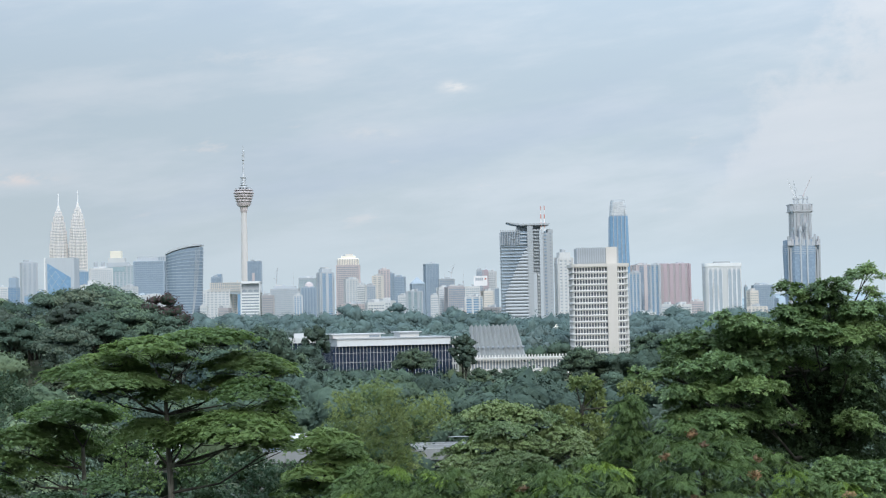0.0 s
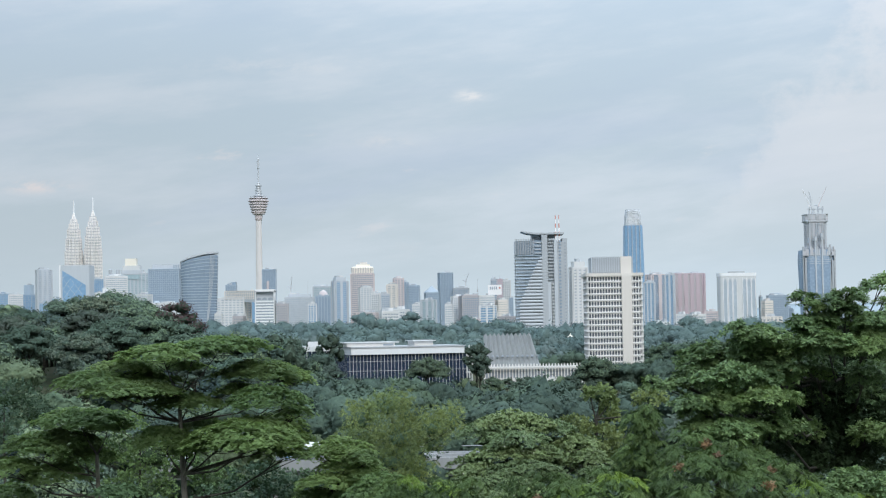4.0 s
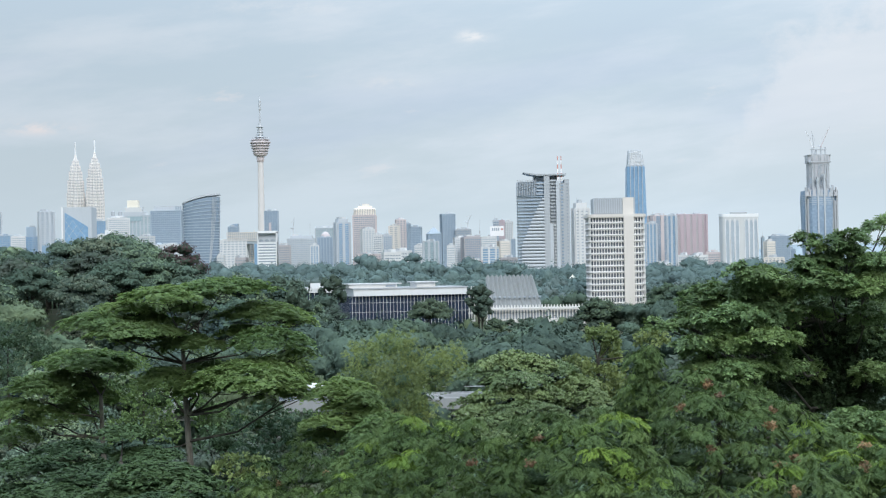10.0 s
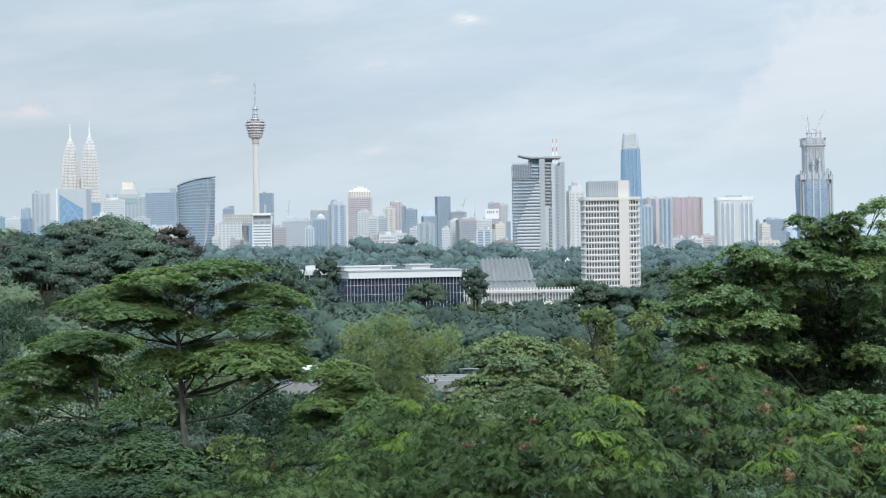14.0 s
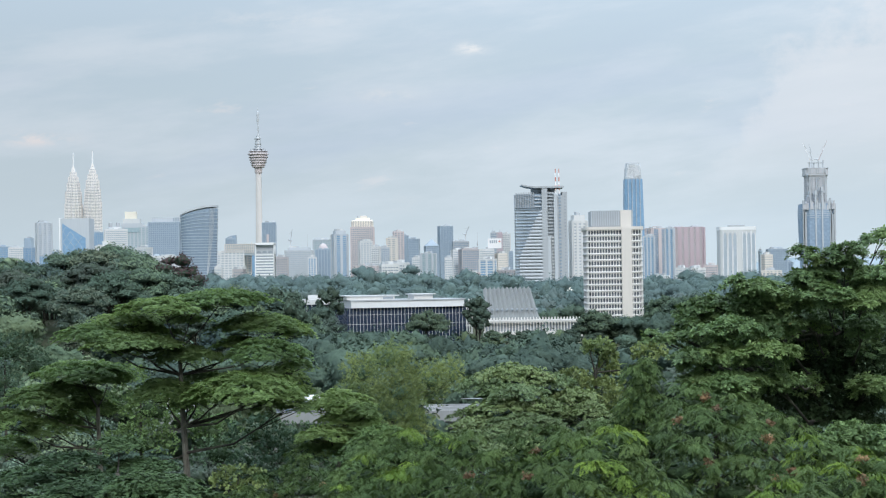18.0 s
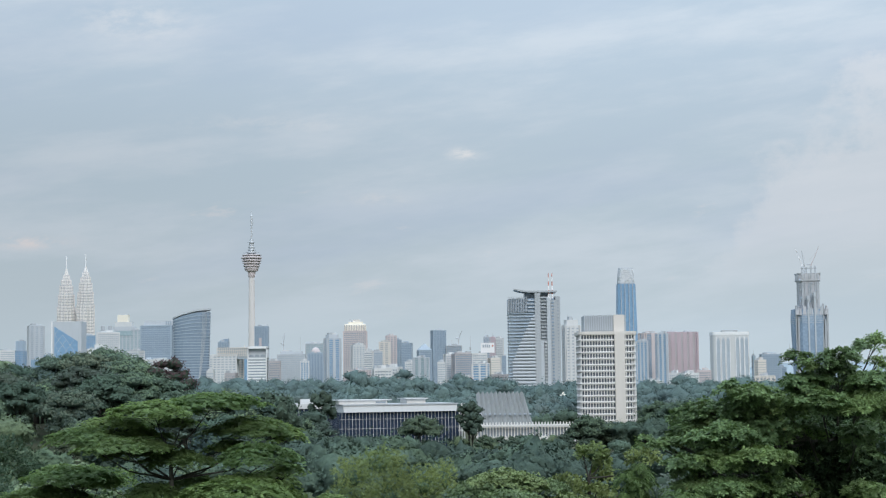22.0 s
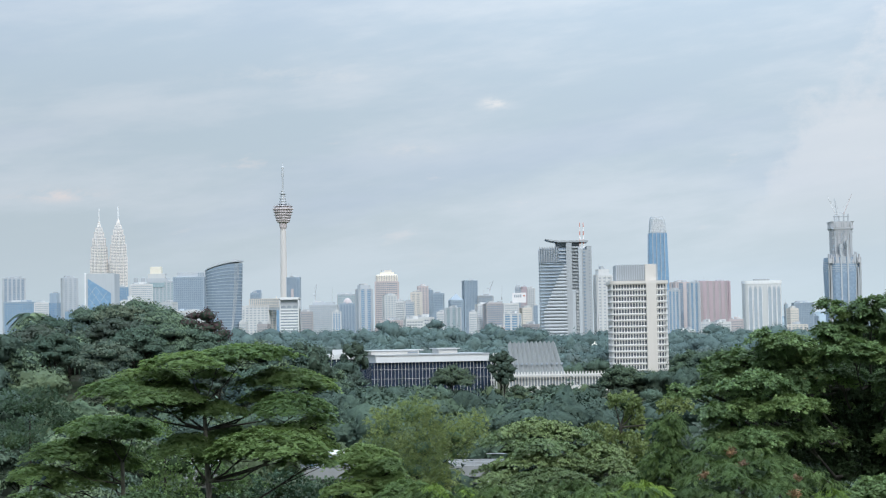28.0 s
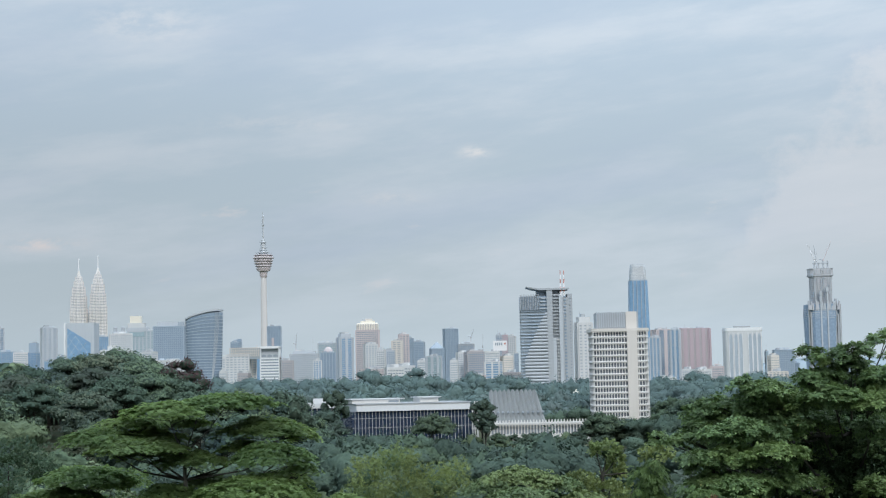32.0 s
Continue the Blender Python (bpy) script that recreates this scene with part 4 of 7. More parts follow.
# grey bank tower: curved louvred half, recessed balconies, winged roof, red and white masts
bk = thing("winged_roof_tower", (107.3, 1920, ground_z(107, 1920)), "grey tower with louvred glass, a winged roof and red masts", "skyscraper")
b = -bk.location.z
part("glass_half", Shape().box(-28.5, 1, -15, 18, 0, b + 136), M["gsmoke"], bk)
for k in range(27):
    z = b + 134 - k * 3.75
    part("louvre", Shape().loft([[(-29.0, -15.3, z), (-16, -16.3, z), (1, -15.8, z), (1, 18, z), (-29.0, 18, z)], [(-29.2, -15.8, z + 0.6), (-16, -17.0, z + 0.6), (1, -16.4, z + 0.6), (1, 18, z + 0.6), (-29.2, 18, z + 0.6)],
                                 [(-28.8, -15.2, z + 1.3), (-16, -16.2, z + 1.3), (1, -15.7, z + 1.3), (1, 18, z + 1.3), (-28.8, 18, z + 1.3)]]), M["bluegrey"], bk)
    x0 = max(-25.0, 0.2 - 26.0 * ((k - 0.5) / 15.0) ** 0.85) if k else 0.2
    if k > 0:
        part("screen_band", Shape().loft([[(x0, -18.2, z + 0.1), (1, -18.6, z + 0.1), (1, -15, z + 0.1), (x0, -15, z + 0.1)], [(x0, -18.8, z + 1.4), (1, -19.2, z + 1.4), (1, -15, z + 1.4), (x0, -15, z + 1.4)], [(x0, -18.2, z + 2.9), (1, -18.6, z + 2.9), (1, -15, z + 2.9), (x0, -15, z + 2.9)]]), M["palegrey"], bk)
part("crown_core", Shape().box(-29, 1, -15.5, 17, b + 136, b + 152), M["gdark"], bk)
for i in range(12):
    c = -29.3 + i * 1.9
    part("crown_fin", Shape().box(c, c + 0.7, -17.6, -15, b + 136, b + 154), M["grey"], bk)
for k in range(4):
    part("crown_slab", Shape().box(-7, 1, -17.5, -14, b + 137 + k * 4, b + 138.2 + k * 4), M["palegrey"], bk)
part("pier", Shape().box(1, 7.5, -19, 18, 0, b + 158), M["grey"], bk)
part("recess", Shape().box(7.5, 17.5, -15.5, 18, 0, b + 154), M["grey"], bk)
for k in range(13):
    z = b + 152 - k * 3.75
    part("balcony", Shape().box(8, 17, -18.2, -13, z, z + 1.1), M["grey"], bk)
part("recess_pier", Shape().box(7.5, 11, -18.5, -13, 0, b + 104), M["palegrey"], bk)
for k in range(36):
    z = b + 150 - k * 3.75
    if k >= 13:
        part("window", Shape().box(12, 14.6, -18.1, -13.5, z, z + 1.6), M["offwhite"], bk)
    part("window", Shape().box(20.2, 22.8, -18.8, -17, z, z + 1.6), M["gdark"], bk)
part("pier", Shape().box(14.8, 18.5, -19, 18, 0, b + 152), M["palegrey"], bk)
part("shaft_wall", Shape().box(18.5, 24.5, -18, 18, 0, b + 150), M["grey"], bk)
part("pier", Shape().box(24.5, 30, -17.5, 18, 0, b + 154), M["grey"], bk)
for k in range(30):
    part("slit", Shape().box(26.6, 28.2, -17.8, -17.2, b + 148 - k * 3.75, b + 149.4 - k * 3.75), M["gsmoke"], bk)
part("roof_house", Shape().box(-10, 18, -8, 12, b + 152, b + 159), M["gsmoke"], bk)
part("wing_roof", Shape().loft([[(-22, y, b + 162.2), (-16, y, b + 160.2), (-6, y, b + 158.6), (26, y, b + 158.6), (27, y, b + 160.6), (-6, y, b + 160.6), (-16, y, b + 161.8), (-22, y, b + 163.0)] for y in (-19, 15)]), M["grey"], bk)
for c in (17.2, 21.2):
    for k in range(7):
        part("mast_section", Shape().box(c - (1.0 - k * 0.1), c + (1.0 - k * 0.1), -16.5, -14.5, b + 147 + k * 4.8, b + 151.8 + k * 4.8), M["redsteel" if k % 2 == 0 else "sign"], bk)
for k in range(3):
    part("podium_slab", Shape().box(-24 + k * 6, 46, -26, 20, b + 40 + k * 3, b + 41.2 + k * 3), M["palegrey"], bk)

# ---- parliament: precast-screen tower, folded-roof hall, colonnade, long glazed wing ----
pt = thing("screen_tower", (128.2, 1300, ground_z(128, 1300)), "white office tower with precast screen floors and a blank strip", "building")
b = -pt.location.z
part("core", Shape().loft([rounded(39, 36, 3, 0), rounded(39, 36, 3, b + 92)]), M["ginky"], pt)
cell = Shape()
SW, SD, FH = 43.4, 39.0, 4.72
ringa, ringb, ringc, ringd = (rounded(SW - 1.0, SD - 1.0, 5, 0), rounded(SW, SD, 5, 0.45), rounded(SW, SD, 5, 1.2), rounded(SW - 1.0, SD - 1.0, 5, 1.6))
cell.loft([ringa, ringb, ringc, ringd])
ledge = cell.mesh("floor_ring", M["screen"])
fin = Shape().loft([[(-0.72, 0, 0.6), (0.72, 0, 0.6), (0.72, 1.0, 0.6), (-0.72, 1.0, 0.6)], [(-0.30, 0.1, 2.2), (0.30, 0.1, 2.2), (0.30, 1.0, 2.2), (-0.30, 1.0, 2.2)],
                    [(-0.30, 0.1, 3.9), (0.30, 0.1, 3.9), (0.30, 1.0, 3.9), (-0.30, 1.0, 3.9)], [(-0.72, 0, FH), (0.72, 0, FH), (0.72, 1.0, FH), (-0.72, 1.0, FH)]]).mesh("fin", M["screen"])
tall = [m for m in range(15)]
for k in tall:
    z = b + 22.5 + k * FH
    fl = part("screen_floor", ledge, M["screen"], pt)
    fl.location.z = z
    for i in range(20):
        f = new("fin", fin)
        f.parent = fl
        f.location = (-SW / 2 + 1.3 + i * (SW - 2.6) / 19, -SD / 2 + 0.2, 0)
    for s in (-1, 1):
        for i in range(0, 14, 2):
            f = new("fin", fin)
            f.parent = fl
            f.rotation_euler.z = radians(90 * s)
            f.location = (s * (SW / 2 - 0.2), -SD / 2 + 2.0 + i * (SD - 4) / 13, 0)
part("blank_strip", Shape().box(5.2, 13.0, -20.6, -15, 0, b + 94.5), M["cream"], pt, "cream blank concrete strip")
part("roof_slab", Shape().loft([rounded(44.6, 40, 5, b + 93.2), rounded(45.2, 40.6, 5, b + 94.0), rounded(45.2, 40.6, 5, b + 96.0)]), M["cream"], pt)
part("shadow_gap", Shape().loft([rounded(40, 36, 3, b + 91.5), rounded(40, 36, 3, b + 93.2)]), M["ginky"], pt)
part("roof_box", Shape().box(-17, 14.5, -14, 14, b + 96, b + 108.4), M["grey"], pt)
for i in range(13):
    c = -17.2 + i * 1.72
    part("roof_fin", Shape().box(c, c + 0.75, -15, -13.9, b + 97, b + 108.8), M["palegrey"], pt)
part("roof_panel", Shape().box(5.2, 13.4, -15, -13.8, b + 96, b + 108.8), M["cream"], pt)

hl = thing("folded_roof_hall", (46, 1205, ground_z(46, 1205)), "grey hall under a steep folded-plate roof", "building")
b = -hl.location.z
part("body", Shape().box(-18, 18, -10, 24, 0, b + 27), M["offwhite"], hl)
NF = 11
for i in range(NF):
    x0, x1 = -19.5 + i * 39.0 / NF, -19.5 + (i + 1) * 39.0 / NF
    t0, t1 = -20.5 + i * 34.0 / NF, -20.5 + (i + 1) * 34.0 / NF
    xm, tm = (x0 + x1) / 2 + 0.5, (t0 + t1) / 2 + 0.3
    s = Shape()
    lo = [(x0, -14, b + 27.5), (xm, -15.6, b + 27.5), (x1, -14, b + 27.5), (xm, -9, b + 27.5)]
    hi = [(t0, 1.5, b + 50.0), (tm, 0.3, b + 52.0), (t1, 1.5, b + 50.0), (tm, 5, b + 50.0)]
    s.loft([lo, hi])
    part("roof_fold", s, M["hallconc"], hl)
    part("roof_vent", Shape().box(xm - 1.4, xm - 0.1, -13.2, -9.5, b + 35.2, b + 36.3), M["gsmoke"], hl)
part("end_wall", Shape().loft([[(13.2, -2, b + 50), (19.4, -14, b + 27.5), (19.4, 22, b + 27.5), (13.2, 8, b + 50)], [(12.6, -2, b + 50), (18.6, -14, b + 27.5), (18.6, 22, b + 27.5), (12.6, 8, b + 50)]]), M["hallconc"], hl)
part("back_slope", Shape().loft([[(-20, 5, b + 50), (13, 5, b + 50), (19, 24, b + 27), (-19, 24, b + 27)], [(-20, 5.5, b + 49), (13, 5.5, b + 49), (19, 23, b + 26), (-19, 23, b + 26)]]), M["hallconc"], hl)

cl = thing("colonnade", (60, 1176, ground_z(60, 1176)), "white colonnade with pointed fins along its roof", "colonnade")
b = -cl.location.z
part("back_wall", Shape().box(-34, 34, 3, 12, 0, b + 27), M["gsmoke"], cl)
part("roof_slab", Shape().box(-35, 35, -1, 13, b + 27, b + 28.4), M["screen"], cl)
part("plinth", Shape().box(-35, 35, -1.5, 13, 0, b + 20.5), M["screen"], cl)
for i in range(33):
    c = -34.2 + i * 68.4 / 32
    part("column", Shape().loft([[(c - 0.42, -0.6, b + 20.5), (c + 0.42, -0.6, b + 20.5), (c + 0.42, 0.6, b + 20.5), (c - 0.42, 0.6, b + 20.5)], [(c - 0.3, -0.5, b + 25), (c + 0.3, -0.5, b + 25), (c + 0.3, 0.5, b + 25), (c - 0.3, 0.5, b + 25)], [(c - 0.8, -1.2, b + 28), (c + 0.8, -1.2, b + 28), (c + 0.8, 0.6, b + 28), (c - 0.8, 0.6, b + 28)], [(c - 0.25, -0.9, b + 30.6), (c + 0.25, -0.9, b + 30.6), (c + 0.25, -0.4, b + 30.6), (c - 0.25, -0.4, b + 30.6)]]), M["screen"], cl)

lw = thing("glazed_wing", (-33, 1150, ground_z(-34, 1145)), "long low wing of dark glass with white mullions and roof", "building", 14.0)
b = -lw.location.z
part("glass", Shape().box(-41, 41, -22, 22, 0, b + 39.5), M["gnear"], lw)
part("roof_band", Shape().loft([[(-38.5, -24.6, b + 39.6), (39.5, -24.6, b + 39.6), (39.5, 24, b + 39.6), (-38.5, 24, b + 39.6)], [(-38.5, -23.6, b + 44.0), (39.5, -23.6, b + 44.0), (39.5, 24, b + 44.0), (-38.5, 24, b + 44.0)]]), M["offwhite"], lw)
part("roof_edge", Shape().box(-38.9, 40.3, -24.2, 24, b + 44.0, b + 44.9), M["grey"], lw)
part("attic", Shape().box(-40, -7, -16, 10, b + 44.9, b + 47.3), M["screen"], lw)
part("attic_roof", Shape().box(-41, -4, -17, 11, b + 47.3, b + 47.9), M["offwhite"], lw)
part("attic", Shape().box(7, 20, -14, 6, b + 44.9, b + 47.9), M["screen"], lw)
part("attic_roof", Shape().box(5.5, 21.5, -16, 8, b + 47.9, b + 48.5), M["offwhite"], lw)
part("attic_window", Shape().box(-15, -8, -16.2, -15, b + 45.4, b + 46.6), M["gsmoke"], lw)
for i in range(34):
    c = -39.2 + i * 2.36
    part("mullion", Shape().box(c - 0.08, c + 0.08, -22.6, -21.8, 0, b + 39.6), M["screen"], lw)
for z in (34.9, 28.6):
    part("transom", Shape().box(-41, 41, -22.65, -21.9, b + z, b + z + 0.2), M["screen"], lw)
part("end_glass", Shape().box(41, 44.5, -20, 20, 0, b + 42), M["gnear"], lw)
for c in (41.3, 43.0, 44.8):
    part("end_post", Shape().box(c - 0.35, c + 0.35, -23.5, -22.5, 0, b + 43 + (1.6 if c > 42 else 0)), M["screen"], lw)
for z in (21, 26, 31, 36, 41):
    part("end_beam", Shape().box(40.5, 45.4, -23.4, -22.6, b + z, b + z + 0.9), M["screen"], lw)
lw2 = thing("glazed_annex", (-88, 1180, ground_z(-88, 1180)), "low glazed annex with a white flat roof among trees", "building")
b = -lw2.location.z
part("glass", Shape().box(-14, 14, -10, 10, 0, b + 42), M["gnear"], lw2)
part("roof_band", Shape().box(-15, 15, -11.5, 11, b + 41.6, b + 45.2), M["offwhite"], lw2)
part("attic", Shape().box(-10, 4, -6, 8, b + 45.2, b + 48.2), M["offwhite"], lw2)
for i in range(9):
    part("mullion", Shape().box(-14 + i * 3.5 - 0.2, -14 + i * 3.5 + 0.2, -10.8, -9.8, 0, b + 41.6), M["offwhite"], lw2)

for x, y, s in ((82, 1560, 0.7), (114, 1560, 0.45)):
    pv = thing("park_pavilion", (x, y, ground_z(x, y)), "small park pavilion with a cream pointed roof", "pavilion", group="park pavilions")
    h0 = 46.5 - pv.location.z
    part("roof", Shape().loft([[(-8 * s, -6, h0 - 4 * s), (8 * s, -6, h0 - 4 * s), (8 * s, 6, h0 - 4 * s), (-8 * s, 6, h0 - 4 * s)], [(-2.4 * s, -1, h0), (2.4 * s, -1, h0), (2.4 * s, 1, h0), (-2.4 * s, 1, h0)], [(-0.2, -0.2, h0 + 4 * s), (0.2, -0.2, h0 + 4 * s), (0.2, 0.2, h0 + 4 * s), (-0.2, 0.2, h0 + 4 * s)]]), M["gold"], pv)
    part("walls", Shape().box(-6 * s, 6 * s, -4, 4, 0, h0 - 4 * s), M["cream"], pv)

# ---- railway viaduct in the valley ----
vy = 340
vd = thing("railway_viaduct", (-20, vy, 0), "grey concrete railway viaduct half hidden by trees", "viaduct")
part("deck", Shape().box(-110, 110, -4.5, 4.5, 31.2, 32.6), M["darkconc"], vd)
part("girder", Shape().box(-110, 110, -2.6, 2.6, 29.4, 31.2), M["darkconc"], vd)
for i in range(44):
    part("parapet_panel", Shape().box(-110 + i * 5, -105.05 + i * 5, -4.9, -4.5, 31.0, 33.2), M["darkconc"], vd)
part("parapet_back", Shape().box(-110, 110, 4.5, 4.9, 31.0, 33.6), M["grey"], vd)
part("hand_rail", Shape().bar((-110, -4.7, 34.4), (110, -4.7, 34.4), 0.06), M["mast"], vd)
for i in range(8):
    x = -105 + i * 30
    part("pier", Shape().loft([rounded(2.2, 2.2, 0.5, ground_z(x - 20, vy) - 1, x), rounded(2.2, 2.2, 0.5, 27, x), rounded(5.5, 3, 0.6, 29.4, x)]), M["darkconc"], vd)
for z, y in ((34.0, -4.7), (34.8, 4.7)):
    part("hand_rail", Shape().bar((-110, y, z), (110, y, z), 0.09), M["mast"], vd)
for i in range(74):
    part("rail_post", Shape().box(-109 + i * 3 - 0.05, -109 + i * 3 + 0.05, -4.76, -4.64, 33.6, 34.4), M["mast"], vd)
for y in (-2.2, -0.75, 0.75, 2.2):
    part("rail", Shape().box(-110, 110, y - 0.06, y + 0.06, 32.6, 32.78), M["mast"], vd)
for i in range(8):
    part("signal_post", Shape().bar((-98 + i * 27, 3.6, 32.6), (-98 + i * 27, 3.6, 37.5), 0.12, 6), M["mast"], vd)


train = thing("commuter_train", (-60, vy - 1.5, 32.8), "white commuter train with dark windows and doors on the viaduct", "train")
for k in range(3):
    x = -34.6 + k * 23.2
    car = part("carriage", Shape().loft([[(x, y, z) for y, z in ((-1.35, 0.5), (-1.45, 1.2), (-1.4, 2.9), (-1.0, 3.6), (1.0, 3.6), (1.4, 2.9), (1.45, 1.2), (1.35, 0.5))], [(x + 22.4, y, z) for y, z in ((-1.35, 0.5), (-1.45, 1.2), (-1.4, 2.9), (-1.0, 3.6), (1.0, 3.6), (1.4, 2.9), (1.45, 1.2), (1.35, 0.5))]]), M["white"], train)
    for i in range(4):
        part("door", Shape().box(x + 2.4 + i * 5.4, x + 3.8 + i * 5.4, -1.52, -1.3, 0.6, 2.75), M["gsmoke"], car)
        part("window", Shape().box(x + 4.6 + i * 5.4, x + 7.0 + i * 5.4, -1.50, -1.3, 1.6, 2.6), M["ginky"], car)
    part("stripe", Shape().box(x, x + 22.4, -1.49, -1.3, 0.75, 0.95), M["gblue"], car)
    for c in (3.2, 19.2):
        part("bogie", Shape().box(x + c - 1.4, x + c + 1.4, -1.1, 1.1, 0.0, 0.5), M["ginky"], car)
    part("roof_unit", Shape().box(x + 8, x + 14, -0.8, 0.8, 3.6, 3.85), M["palegrey"], car)


# ---- wooded hills at the edge of the plain, pale by haze put into their colour ----
hv, hf, cols = [], [], 60
for i in range(cols):
    u = i / (cols - 1)
    x = -2600 + 5200 * u
    rise = 40 + 62 * math.exp(-((x - 1150) / 420) ** 2) + 26 * math.exp(-((x + 1700) / 500) ** 2) + 16 * noise.noise((x * 0.004, 0.2, 0.9)) + 7 * noise.noise((x * 0.014, 0.7, 0.1))
    hv += [(x, 4930, 0.0), (x, 4955, rise * 0.7), (x, 4978, rise), (x, 4998, 0.0)]
for i in range(cols - 1):
    for k in range(3):
        hf.append((i * 4 + k, i * 4 + 4 + k, i * 4 + 5 + k, i * 4 + 1 + k))
hill_mesh = bpy.data.meshes.new("far_hills")
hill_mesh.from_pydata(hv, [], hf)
hill_mesh.materials.append(wall_paint("hazed_wooded_slope", (0.31, 0.385, 0.43), 0.95, 0.05))
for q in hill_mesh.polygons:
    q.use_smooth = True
tagged(new("far_hills", hill_mesh), "wooded hills on the horizon, haze blue put into their colour", "hills", kind="structure")

